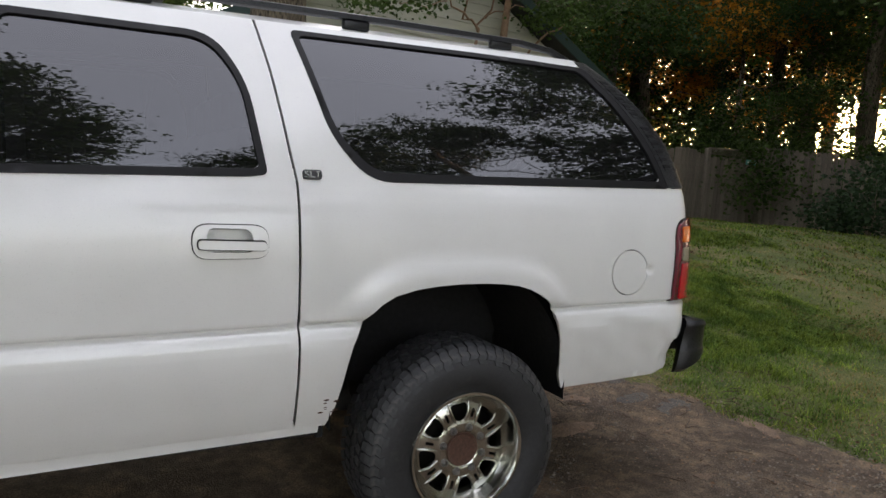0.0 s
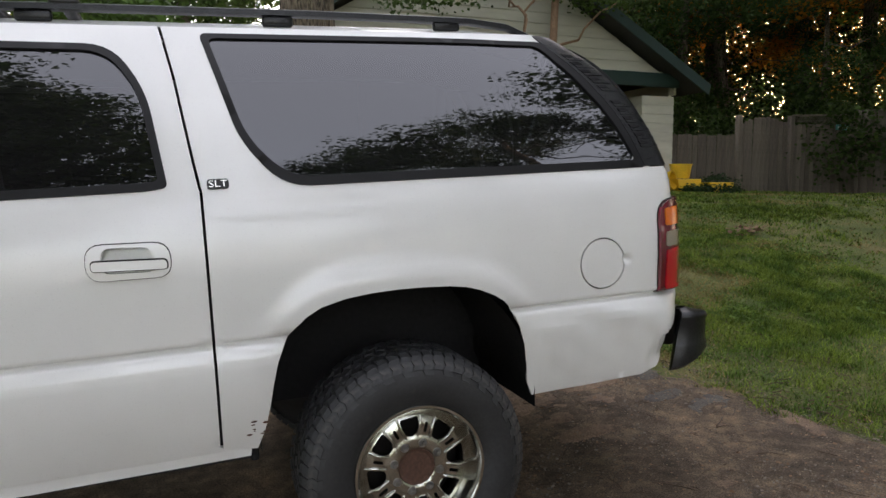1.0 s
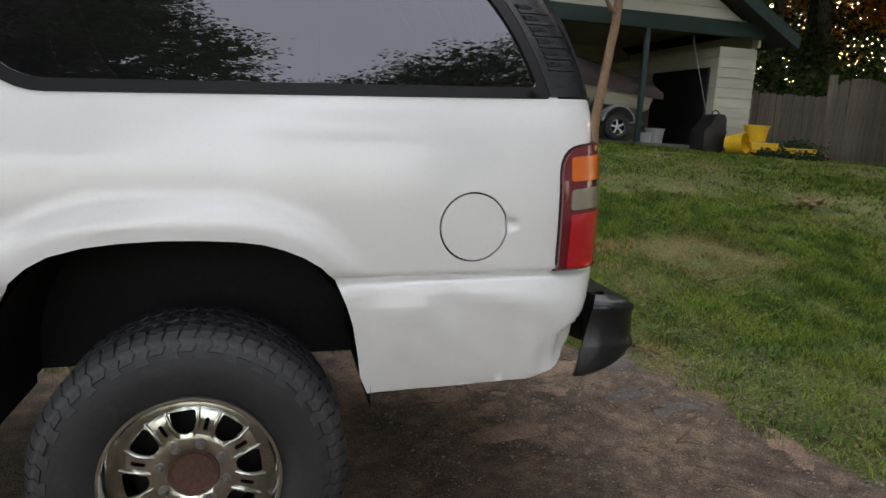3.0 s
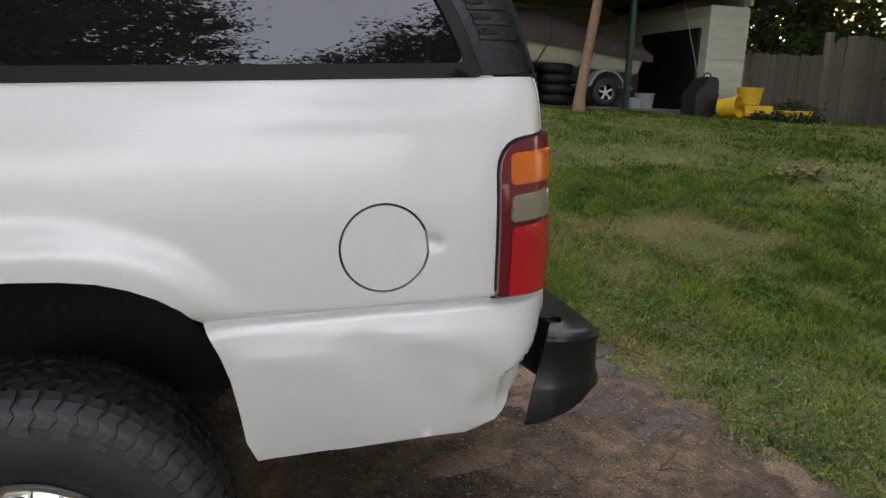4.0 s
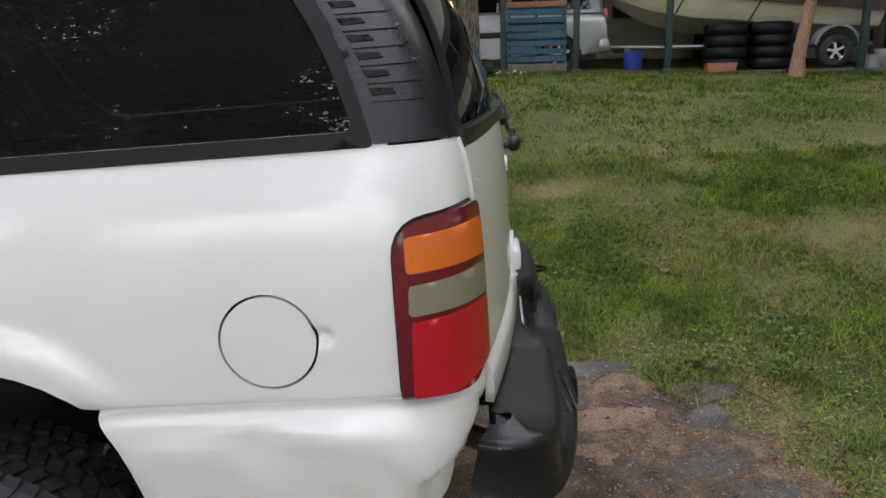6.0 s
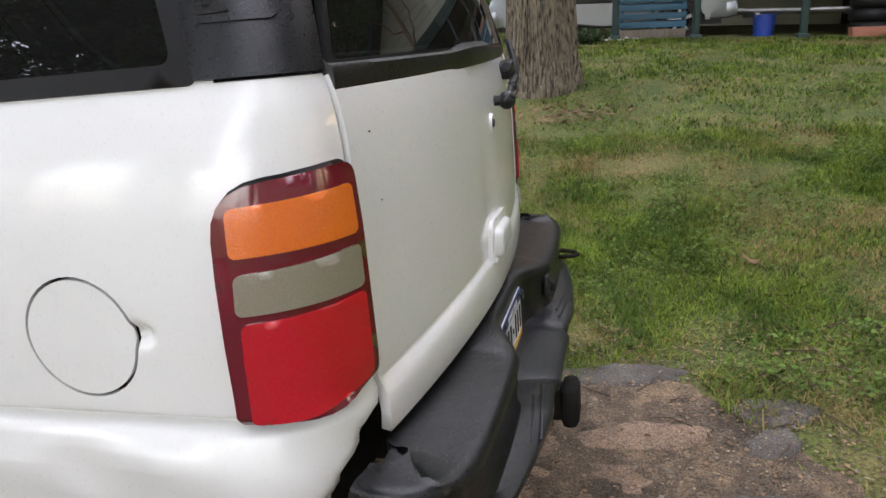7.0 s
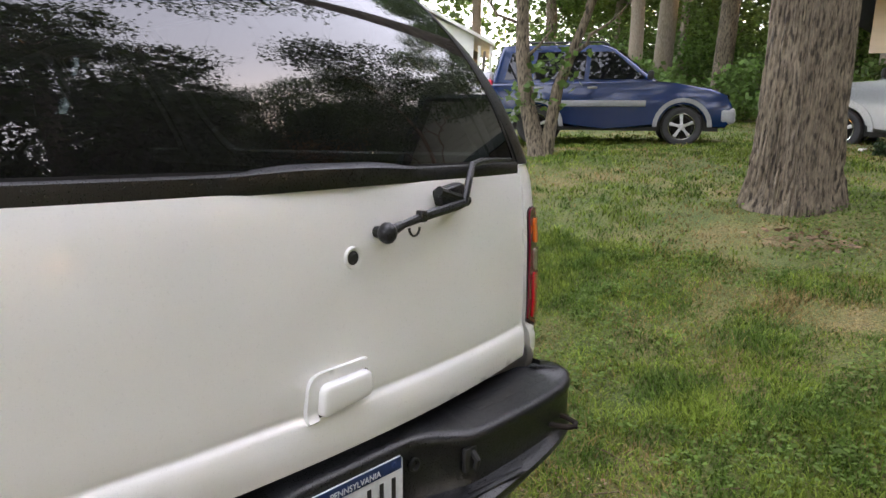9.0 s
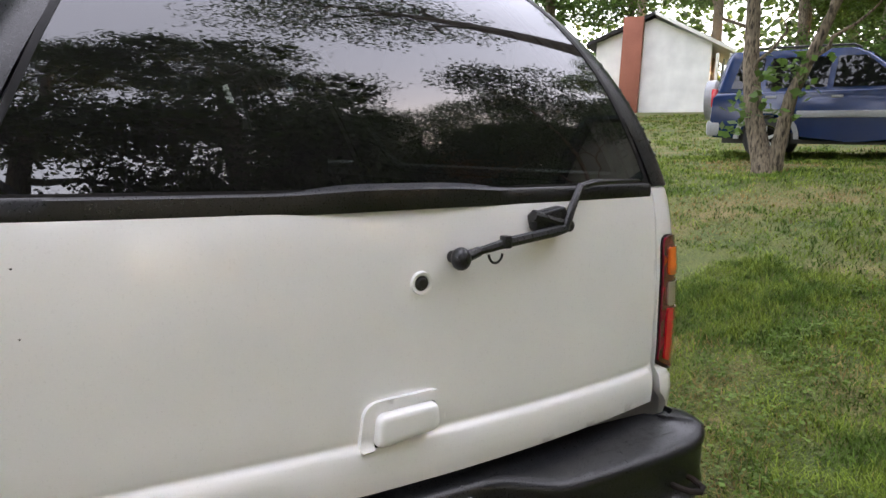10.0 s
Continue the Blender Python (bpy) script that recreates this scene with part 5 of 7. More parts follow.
def tree(name, m, trunk_r, tall, lobes, bark, leaves, size, label, per_lobe=90, per_clump=12, spread=0.28, limbs=5, first=0.4, flare=1.5, lean=(0, 0), group="", core=0):
    t = thing(name, m, label, "tree", group)
    bm = bmesh.new()
    top = Vector((lean[0], lean[1], tall))
    path = [Vector((0, 0, -0.25)), Vector((0, 0, 0.0)), Vector((0, 0, 0.25)), Vector((lean[0] * 0.06, lean[1] * 0.06, 0.8))] + [Vector((lean[0] * s, lean[1] * s, tall * s)) + Vector((*rng.normal(size=2) * 0.04 * tall * 0.1, 0)) for s in (0.2, 0.35, 0.5, 0.65, 0.8, 1.0)]
    radii = [trunk_r * flare * 1.15, trunk_r * flare, trunk_r * (0.4 + 0.6 * flare) * 0.92, trunk_r * 1.05] + [trunk_r * f for f in (0.97, 0.88, 0.72, 0.55, 0.35, 0.08)]
    tube(bm, path, radii, 28 if trunk_r > 0.3 else 12)
    for i in range(limbs):
        s = first + (0.9 - first) * i / max(1, limbs)
        foot = Vector((lean[0] * s, lean[1] * s, tall * s))
        lobe = Vector(lobes[i % len(lobes)][0])
        tip = lobe + Vector(rng.normal(size=3)) * 0.3
        r = trunk_r * (0.42 - 0.25 * s)
        tube(bm, bent(foot, tip, 6, 0.5), list(np.linspace(r, 0.015, 7)), 7)
        for k in range(3):
            q = foot.lerp(tip, 0.45 + 0.18 * k)
            tube(bm, bent(q, q + Vector(rng.normal(size=3)) * 0.9 + Vector((0, 0, 0.3)), 4, 0.5), list(np.linspace(r * 0.35, 0.008, 5)), 5)
    if trunk_r > 0.3:  # roots spread the foot
        for v in bm.verts:
            if v.co.z < 3.0:
                a = math.atan2(v.co.y, v.co.x)
                k = 1 + 0.045 * math.sin(a * 5 + 1) * math.exp(-max(0, v.co.z) * 1.3) + 0.03 * noise.noise((v.co.x * 4, v.co.y * 4, v.co.z * 1.5))
                v.co.x *= k
                v.co.y *= k
    part("trunk", bm, bark, t, "", 70)
    c = clumps(lobes, per_lobe, per_clump, spread)
    sizes = np.full(len(c), size)
    if core:  # the dark heart of each bough, where leaves lie thick
        k = clumps([(p, tuple(0.72 * v for v in r)) for p, r in lobes], core, 1, 0.1)
        c, sizes = np.concatenate([c, k]), np.concatenate([sizes, np.full(len(k), 0.42)])
    ob = new("crown", leaf_mesh("crown", c, sizes, leaves))
    ob.parent = t
    return t


def at_ground(x, y, turn=0.0, scale=1.0, dz=0.0):
    return Matrix.Translation((x, y, float(height(x, y)) + dz)) @ pose(0, 0, 0, 0, 0, turn) @ Matrix.Scale(scale, 4)


def lobes_for(seed, tall, spread, low=0.3, n=9, fat=1.0):
    g = np.random.default_rng(seed)
    out = []
    for i in range(n):
        a, s = math.tau * i / n * 2.4 + g.uniform(-0.4, 0.4), low + (1.02 - low) * (i + 0.5) / n
        r = spread * math.sin(math.pi * min(0.95, 0.18 + 0.8 * (s - low) / (1.05 - low))) * g.uniform(0.45, 0.85)
        out.append(((r * math.cos(a), r * math.sin(a), tall * s), (fat * spread * g.uniform(0.38, 0.6), fat * spread * g.uniform(0.38, 0.6), fat ** 0.5 * tall * g.uniform(0.06, 0.11))))
    return out


# the big oak by the drive: bare tall stem, crown high above
tree("oak_tree", at_ground(0.75, 6.75), 0.32, 19, lobes_for(3, 19, 5.0, 0.6, 10), BARK, LEAVES, 0.2, "big oak with furrowed grey-brown trunk on the lawn", 90, 12, 0.4, 9, 0.38, 1.32, (-0.15, 0.0))
oak = bpy.data.objects["oak_tree"]
bm = bmesh.new()
loops = []
for z in np.concatenate([np.arange(-0.1, 4.0, 0.025)]):
    row = []
    for i in range(260):
        a = math.tau * i / 260
        r = 0.322 * (1.02 + 0.30 * math.exp(-max(0.0, z) * 3.2)) * (1 + 0.05 * math.sin(a * 5 + 1) * math.exp(-max(0.0, z) * 1.3)) * (1 - 0.012 * z)
        q = noise.noise((math.cos(a) * 15, math.sin(a) * 15, z * 2.6 + 0.5 * noise.noise((a * 2, z * 3, 2))))
        f = noise.noise((math.cos(a) * 6, math.sin(a) * 6, z * 2.0))
        r += 0.036 * (1 - min(1.0, abs(q) * 2.6)) * -1 + 0.016 * f + 0.024
        row.append((r * math.cos(a) - 0.15 * z / 19, r * math.sin(a), z))
    loops.append(row)
loft(bm, loops, True, False)
part("furrowed_bark", bm, BARK, oak, "", 0)

young = tree("young_tree", at_ground(5.95, 10.35), 0.085, 11, lobes_for(5, 11, 3.0, 0.5, 7), BARK_BROWN, LEAVES, 0.18, "slender brown tree leaning before the carport", 80, 12, 0.3, 5, 0.5, 1.5, (1.1, 0.1))

g0 = Vector((5.95, 10.35, float(height(5.95, 10.35))))
bm = bmesh.new()
for a, b, r in (((6.2, 10.37, 3.7), (5.45, 10.1, 4.35), 0.045), ((5.45, 10.1, 4.35), (5.0, 9.9, 5.3), 0.032), ((5.45, 10.1, 4.35), (5.85, 10.0, 5.5), 0.03), ((5.2, 10.0, 4.8), (4.2, 9.7, 5.1), 0.022), ((5.6, 10.05, 4.9), (6.3, 9.8, 5.2), 0.018), ((4.6, 9.8, 5.0), (3.6, 9.7, 4.75), 0.014), ((6.3, 10.3, 4.2), (7.7, 10.0, 5.3), 0.03)):
    tube(bm, bent(Vector(a) - g0, Vector(b) - g0, 5, 0.8), list(np.linspace(r, r * 0.5, 6)), 7)
part("low_limb", bm, BARK_BROWN, young, "", 70)
c = clumps([((x - g0.x, y - g0.y, z - g0.z), r) for x, y, z, r in ((3.7, 9.7, 4.95, (0.8, 0.5, 0.35)), (4.6, 9.7, 5.4, (0.8, 0.6, 0.35)), (5.9, 9.9, 5.7, (0.9, 0.6, 0.3)), (7.8, 10.0, 5.4, (0.9, 0.7, 0.45)), (3.0, 9.6, 4.75, (0.6, 0.5, 0.25)), (6.9, 9.9, 5.1, (0.5, 0.5, 0.25)), (4.6, 9.3, 6.0, (1.2, 0.8, 0.5)), (6.3, 9.2, 6.2, (1.2, 0.8, 0.5)), (7.9, 9.3, 6.3, (1.1, 0.8, 0.5)), (3.2, 9.3, 5.8, (1.0, 0.7, 0.4)))], 46, 11, 0.13)
ob = new("low_leaves", leaf_mesh("low_leaves", c, 0.10, LEAVES))
ob.parent = young

# low two-stemmed tree before the blue car
low = thing("dogwood_tree", at_ground(-2.85, 8.15), "small crooked two-stemmed tree with light green leaves", "tree")
bm = bmesh.new()
tube(bm, [(0.05, 0, -0.15), (0.0, 0.0, 0.1), (-0.22, 0.02, 0.7), (-0.35, 0.05, 1.3), (-0.45, 0.1, 2.2), (-0.6, 0.2, 3.4)], [0.17, 0.13, 0.11, 0.095, 0.08, 0.05], 12)
tube(bm, [(0.10, 0.05, -0.15), (0.14, 0.06, 0.3), (0.2, 0.1, 0.9), (0.42, 0.2, 1.6), (0.75, 0.3, 2.6)], [0.12, 0.09, 0.075, 0.06, 0.03], 12)
for a, b in (((-0.3, 0.04, 1.2), (0.3, -0.1, 1.9)), ((-0.4, 0.08, 1.7), (-1.2, -0.2, 2.4)), ((0.3, 0.15, 1.3), (1.2, 0.1, 2.0)), ((0.5, 0.2, 1.9), (0.1, 0.6, 2.8))):
    tube(bm, bent(a, b, 5, 0.5), list(np.linspace(0.03, 0.008, 6)), 6)
part("trunk", bm, BARK, low, "", 70)
c = clumps([((0.5, 0.1, 2.75), (1.2, 0.9, 0.4)), ((-0.7, 0.0, 2.9), (1.0, 0.9, 0.4)), ((0.0, 0.3, 3.5), (1.6, 1.3, 0.6)), ((1.3, 0.2, 2.6), (0.7, 0.6, 0.35))], 60, 12, 0.2)
c = np.concatenate([c, clumps([((0.1, -0.05, 0.85), (0.35, 0.25, 0.3)), ((-0.3, -0.1, 0.65), (0.3, 0.2, 0.2)), ((0.3, -0.1, 1.25), (0.35, 0.25, 0.2))], 6, 9, 0.09)])
ob = new("crown", leaf_mesh("crown", c, 0.13, LEAVES_LIGHT))
ob.parent = low

# woods round the yard: six kinds, copied
kinds = [tree("woodland_tree", at_ground(-4.5, 19.5), 0.24, 15, lobes_for(11, 15, 4.2, 0.28, 11), BARK, LEAVES_LIGHT, 0.20, "tall leafy tree in the woods behind the yard", 100, 17, 0.36, 8, 0.3, 1.3, (0.4, 0.3), "woods", 90),
         tree("woodland_tree", at_ground(16.5, 17.0), 0.20, 13, lobes_for(12, 13, 3.8, 0.2, 11), BARK, LEAVES, 0.145, "leafy tree in the dark woods behind the fence", 100, 18, 0.34, 8, 0.25, 1.3, (-0.5, 0.2), "woods", 25),
         tree("woodland_tree", at_ground(-6.4, 20.0), 0.26, 16, lobes_for(13, 16, 4.0, 0.35, 11), BARK_PALE, LEAVES_LIGHT, 0.20, "pale-stemmed tree with light green leaves", 100, 17, 0.36, 8, 0.4, 1.3, (0.6, -0.2), "woods", 60),
         tree("woodland_tree", at_ground(12.5, 19.5), 0.27, 17, lobes_for(14, 17, 4.8, 0.3, 12), BARK, LEAVES, 0.155, "broad dark tree behind the fence", 100, 17, 0.36, 8, 0.3, 1.3, (0.2, -0.4), "woods", 50),
         tree("woodland_tree", at_ground(-6.5, -9.6, 20, 1.50), 0.24, 13, lobes_for(21, 13, 4.2, 0.24, 19, 0.68), BARK, LEAVES, 0.12, "full leafy tree across the drive", 90, 20, 0.20, 12, 0.25, 1.3, (0.3, 0.2), "woods", 70),
         tree("woodland_tree", at_ground(19.8, 14.6), 0.24, 16.5, lobes_for(41, 16.5, 4.6, 0.46, 14), BARK, LEAVES, 0.16, "tall tree with a high leafy crown and bare stem", 100, 17, 0.34, 9, 0.42, 1.3, (0.3, -0.3), "woods", 50)]
places = [(1, 10.6, 15.5, 0.8), (1, 14.0, 16.0, 0.85), (5, 20.5, 11.5, 1.0), (0, 21.5, 19.0, 1.0), (3, 16.0, 23.0, 1.0), (1, 11.0, 24.0, 1.1), (0, 26.0, 14.0, 1.1), (3, 24.0, 6.5, 1.0), (1, 23.0, 1.0, 0.9),
          (0, 28.0, 8.0, 1.1), (0, 31.0, 20.0, 1.2), (3, 24.0, 26.0, 1.1), (1, 30.0, 2.0, 1.1), (0, 6.0, 25.0, 1.1), (3, 1.5, 27.0, 1.1), (2, -2.0, 24.0, 1.0), (0, -5.5, 30.0, 1.2),
          (0, -14.0, 26.0, 1.0), (2, -21.0, 30.0, 1.0), (0, -26.0, 24.0, 1.1), (3, -24.0, 15.0, 1.0), (2, -18.0, 10.0, 0.9), (0, -27.0, 3.0, 1.1), (3, -22.0, -6.0, 1.0), (2, -30.0, 34.0, 1.2), (0, -12.0, 36.0, 1.2),
          (4, -10.3, -10.2, 1.3), (4, -9.4, -4.6, 0.95), (4, -9.5, -15.0, 1.4), (4, 4.2, -15.5, 0.85), (4, 8.6, -13.5, 1.0), (4, 15.5, -5.0, 1.25), (4, 15.2, 2.2, 1.3), (1, 20.5, 4.0, 0.9), (2, -6.0, 17.5, 0.7), (2, -0.5, 19.0, 0.75), (0, -9.0, 27.0, 1.0), (5, 16.8, 18.2, 1.05), (1, 17.5, 13.8, 0.6), (1, 21.3, 12.2, 0.8), (3, 21.5, 14.5, 0.7), (5, 23.0, 8.6, 1.05), (4, 17.5, 5.5, 1.1), (1, 19.5, 8.0, 1.1), (1, 12.2, 16.8, 0.6), (2, -7.5, 24.0, 0.55), (2, -3.5, 23.0, 0.5), (2, -10.8, 25.5, 0.6), (2, -0.5, 22.0, 0.5), (0, -16.0, 33.0, 1.0), (2, -24.0, 27.5, 0.8), (0, -13.0, 30.5, 0.85), (2, -19.5, 35.0, 1.0)]
for k, (kind, x, y, s) in enumerate(places):
    copy_thing(kinds[kind], at_ground(x, y, 47.0 * k, s, -0.1))
# trees behind the fence whose orange leaf colour stands in for backlight
sun_glow = tree("golden_tree", at_ground(18.7, 15.9, 0, 1.2), 0.16, 9, lobes_for(31, 9, 2.6, 0.35, 8), BARK, LEAVES_SUN_GLOW, 0.13, "tree behind the fence with evening sunlight coloured into its leaves", 120, 16, 0.3, 6, 0.4)
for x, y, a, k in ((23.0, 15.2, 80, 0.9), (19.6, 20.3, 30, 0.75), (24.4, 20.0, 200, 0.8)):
    copy_thing(sun_glow, at_ground(x, y, a, k))
copy_thing(sun_glow, at_ground(16.6, 19.5, 160, 1.1))
# far edge of the woods all round, too far to tell apart
ring = []
for k in range(150):
    a = math.tau * k / 150 + rng.uniform(-0.02, 0.02)
    r = rng.uniform(46, 60)
    x, y = r * math.sin(a), r * math.cos(a)
    h = rng.uniform(9, 17) * (0.75 if y < 0 else 1.0)
    if 0.6 < a < 1.25 and k % 5 > 1:  # the woods thin out towards the evening sun
        continue
    ring.append(((x, y, float(height(x, y)) + h * 0.42), (3.6, 3.6, h * 0.5)))
ob = new("far_woods", leaf_mesh("far_woods", clumps(ring, 30, 12, 0.9), 0.62, LEAVES))
tagged(ob, "far edge of leafy woods round the yard", "woods", kind="stuff")


def shrub(name, m, lobes, leaves, size, label, per=70, spread=0.16):
    t = thing(name, m, label, "shrub")
    bm = bmesh.new()
    for (x, y, z), r in lobes:
        for _ in range(3):
            tube(bm, bent((x * 0.2, y * 0.2, -0.1), (x + rng.normal() * r[0] * 0.5, y + rng.normal() * r[1] * 0.5, z + r[2] * 0.4), 4, 0.5), [0.025, 0.02, 0.016, 0.01, 0.006], 5)
    part("stems", bm, BARK, t)
    ob = new("foliage", leaf_mesh("foliage", clumps(lobes, per, 10, spread), size, leaves))
    ob.parent = t
    return t


shrub("shrub", at_ground(14.4, 7.3), [((0, 0, 0.75), (1.0, 1.0, 0.75)), ((1.3, 0.2, 1.1), (1.2, 1.1, 1.0)), ((-0.4, 0.6, 0.4), (0.6, 0.7, 0.4)), ((2.8, 0.5, 1.2), (1.4, 1.1, 1.1))], LEAVES_DARK, 0.12, "dark spreading shrub at the edge of the lawn", 130)
for x, y, s in ((-1.2, 15.5, 0.8), (-5.0, 16.0, 0.8), (12.5, 14.5, 1.5), (15.5, 14.0, 1.7), (19.5, 9.0, 1.5), (19.0, 13.5, 1.8), (-3.0, 18.5, 1.0), (-8.0, 20.0, 1.2), (0.5, 18.5, 1.1), (-12.5, 27.5, 2.2), (-10.2, 28.5, 2.3), (-8.6, 25.5, 2.2), (-6.6, 26.5, 2.4), (-4.6, 24.5, 2.1), (-2.6, 25.0, 2.3), (-0.6, 24.0, 2.1), (1.6, 23.0, 2.0), (21.0, 7.4, 2.0), (22.0, 10.2, 2.2), (20.4, 5.2, 1.8), (12.5, 20.5, 3.0), (15.6, 21.5, 3.2), (18.0, 16.5, 1.4), (16.2, 13.4, 1.9), (17.6, 12.9, 2.1)):
    shrub("understorey_shrub", at_ground(x, y, x * 40, s), [((0, 0, 0.9), (1.0, 1.0, 0.8)), ((0.9, 0.3, 0.7), (0.8, 0.8, 0.6)), ((-0.8, -0.2, 0.7), (0.8, 0.7, 0.6))], LEAVES if x > 0 else LEAVES_LIGHT, 0.15 / s, "leafy undergrowth at the wood's edge", int(130 * s))

# ---- house with carport ----
Y0, YB = 11.0, 16.6
base = float(height(5.0, 11.0)) - 0.05
house = thing("house", Matrix.Identity(4), "cream sided house gable over an open carport", "house")
slab = part("carport_slab", boxed((5.0, 13.8, base - 0.02), (9.6, 5.6, 0.16)), CONCRETE, house)
RIDGE, EAVE, HALF = 6.72, 3.62, 5.3


def roof_z(x):
    return RIDGE - (RIDGE - EAVE) * abs(x - 4.95) / HALF


bm = bmesh.new()
for s in (-1, 1):
    a, b = (4.95, RIDGE), (4.95 + s * HALF, EAVE)
    n = Vector((b[1] - a[1], a[0] - b[0])).normalized() * (0.16 * s * -1)
    if n.y > 0:
        n = -n
    prism(bm, [a, b, (b[0] + n.x, b[1] + n.y), (a[0], a[1] - 0.2)], "y", Y0 - 0.45, YB + 3.0)
part("roof", bm, SHINGLE, house)
for s in (-1, 1):
    bm = bmesh.new()
    e = 4.95 + s * (HALF + 0.02)
    prism(bm, [(4.95, RIDGE + 0.03), (e, EAVE + 0.02), (e - s * 0.05, EAVE - 0.20), (4.95, RIDGE - 0.20)], "y", Y0 - 0.50, Y0 - 0.455)
    part("barge_board", bm, GREEN_TRIM, house)
beam_z = 3.60
part("beam", boxed((4.8, Y0, beam_z + 0.15), (9.9, 0.16, 0.30), 0.01), GREEN_TRIM, house)
for k in range(14):
    z = beam_z + 0.31 + 0.215 * k
    w = HALF - 0.15 - (z - EAVE + 0.2) * HALF / (RIDGE - EAVE)
    if w < 0.2:
        break
    bm = bmesh.new()
    w2 = max(0.02, w - 0.21 * HALF / (RIDGE - EAVE))
    loft(bm, [[(4.95 - w, Y0 - 0.035, z), (4.95 + w, Y0 - 0.035, z), (4.95 + w2, Y0 - 0.012, z + 0.213), (4.95 - w2, Y0 - 0.012, z + 0.213)], [(4.95 - w, Y0 + 0.02, z), (4.95 + w, Y0 + 0.02, z), (4.95 + w2, Y0 + 0.02, z + 0.213), (4.95 - w2, Y0 + 0.02, z + 0.213)]])
    part("siding_board", bm, SIDING, house)
part("carport_ceiling", boxed((4.95, 13.8, beam_z + 0.33), (9.6, 5.5, 0.04)), SIDING, house)
for x in (1.42, 2.62, 4.12, 7.2):
    g = float(height(x, Y0)) - 0.1
    bm = boxed((x, Y0, (g + beam_z) / 2 + 0.02), (0.10, 0.10, beam_z - g), 0.012)
    box(bm, (x, Y0, g + 0.12), (0.17, 0.17, 0.1), 0.02)
    part("post", bm, GREEN_TRIM, house)
for x0, z0, x1, z1 in ((1.42, 2.75, 0.75, 3.42), (1.42, 2.75, 2.1, 3.45)):
    part("brace", tube(bmesh.new(), [(x0, Y0, z0), (x1, Y0, z1)], 0.06, 6), GREEN_TRIM, house)
# back wall in lapped boards, with a dark window and a brown door
for k in range(12):
    z = base + 0.12 + 0.215 * k
    bm = bmesh.new()
    loft(bm, [[(1.9, YB - 0.03, z), (9.7, YB - 0.03, z), (9.7, YB - 0.01, z + 0.213), (1.9, YB - 0.01, z + 0.213)], [(1.9, YB + 0.1, z), (9.7, YB + 0.1, z), (9.7, YB + 0.1, z + 0.213), (1.9, YB + 0.1, z + 0.213)]])
    part("siding_board", bm, SIDING, house)
win = part("window", boxed((4.55, YB - 0.045, 2.95), (0.95, 0.04, 0.75), 0.01), GREEN_TRIM, house)
part("pane", boxed((4.55, YB - 0.068, 2.95), (0.80, 0.01, 0.60)), GLASS, win)
part("brown_door", boxed((6.9, YB - 0.05, 2.45), (1.8, 0.05, 2.1), 0.01), material("dark_brown_paint", (0.035, 0.018, 0.014), 0.6), house)
# store room at the carport's end: lapped front, side wall with a dark doorway sheet
for k in range(11):
    z = 1.22 + 0.2 * k
    bm = bmesh.new()
    loft(bm, [[(8.9, Y0 + 0.10, z), (9.76, Y0 + 0.10, z), (9.76, Y0 + 0.122, z + 0.198), (8.9, Y0 + 0.122, z + 0.198)], [(8.9, Y0 + 0.2, z), (9.76, Y0 + 0.2, z), (9.76, Y0 + 0.2, z + 0.198), (8.9, Y0 + 0.2, z + 0.198)]])
    part("front_board", bm, SIDING, house)
    bm = bmesh.new()
    loft(bm, [[(8.9, Y0 + 0.12, z), (8.9, YB, z), (8.922, YB, z + 0.198), (8.922, Y0 + 0.12, z + 0.198)], [(9.0, Y0 + 0.12, z), (9.0, YB, z), (9.0, YB, z + 0.198), (9.0, Y0 + 0.12, z + 0.198)]])
    part("side_board", bm, SIDING, house)
part("carport_end_wall", boxed((9.74, 13.8, 3.7), (0.06, 5.5, 0.5)), SIDING, house)
part("store_wall", boxed((9.72, 13.9, 2.4), (0.08, 5.4, 2.4)), SIDING, house)
# near-black sheet over the boards, the doorway's dark put into its colour
part("store_door", boxed((8.885, 12.5, 2.12), (0.05, 2.25, 1.80), 0.01), material("doorway_black", (0.008, 0.008, 0.009), 0.5), house)
# added glowing box at the carport's far end, in place of a sunset-lit spot
glow_thing = thing("wall_lantern", Matrix.Translation((1.08, 11.25, 2.98)), "added orange glow box for sunset light under the carport beam", "lamp")
part("glow_box", boxed((0, 0, 0), (0.10, 0.10, 0.17), 0.02), SUNSET_GLOW, glow_thing)
part("lantern_cap", boxed((0, 0, 0.105), (0.14, 0.14, 0.04), 0.015), BLACK, glow_thing)
part("bracket", tube(bmesh.new(), [(0, 0, 0.12), (0, -0.02, 0.45), (0, -0.1, 0.62)], 0.015, 6), BLACK, glow_thing)
# added point light that spreads the same orange, no lamp hangs here
glow = new("added_glow_light", bpy.data.lights.new("added_glow_light", "POINT"))
glow.data.energy, glow.data.color, glow.data.shadow_soft_size = 0.55, (1.0, 0.42, 0.1), 0.06
glow.matrix_world = Matrix.Translation((1.08, 11.12, 3.02))
part("end_panel", boxed((0.82, Y0 + 0.62, 3.22), (1.0, 0.04, 0.76)), SIDING, house)


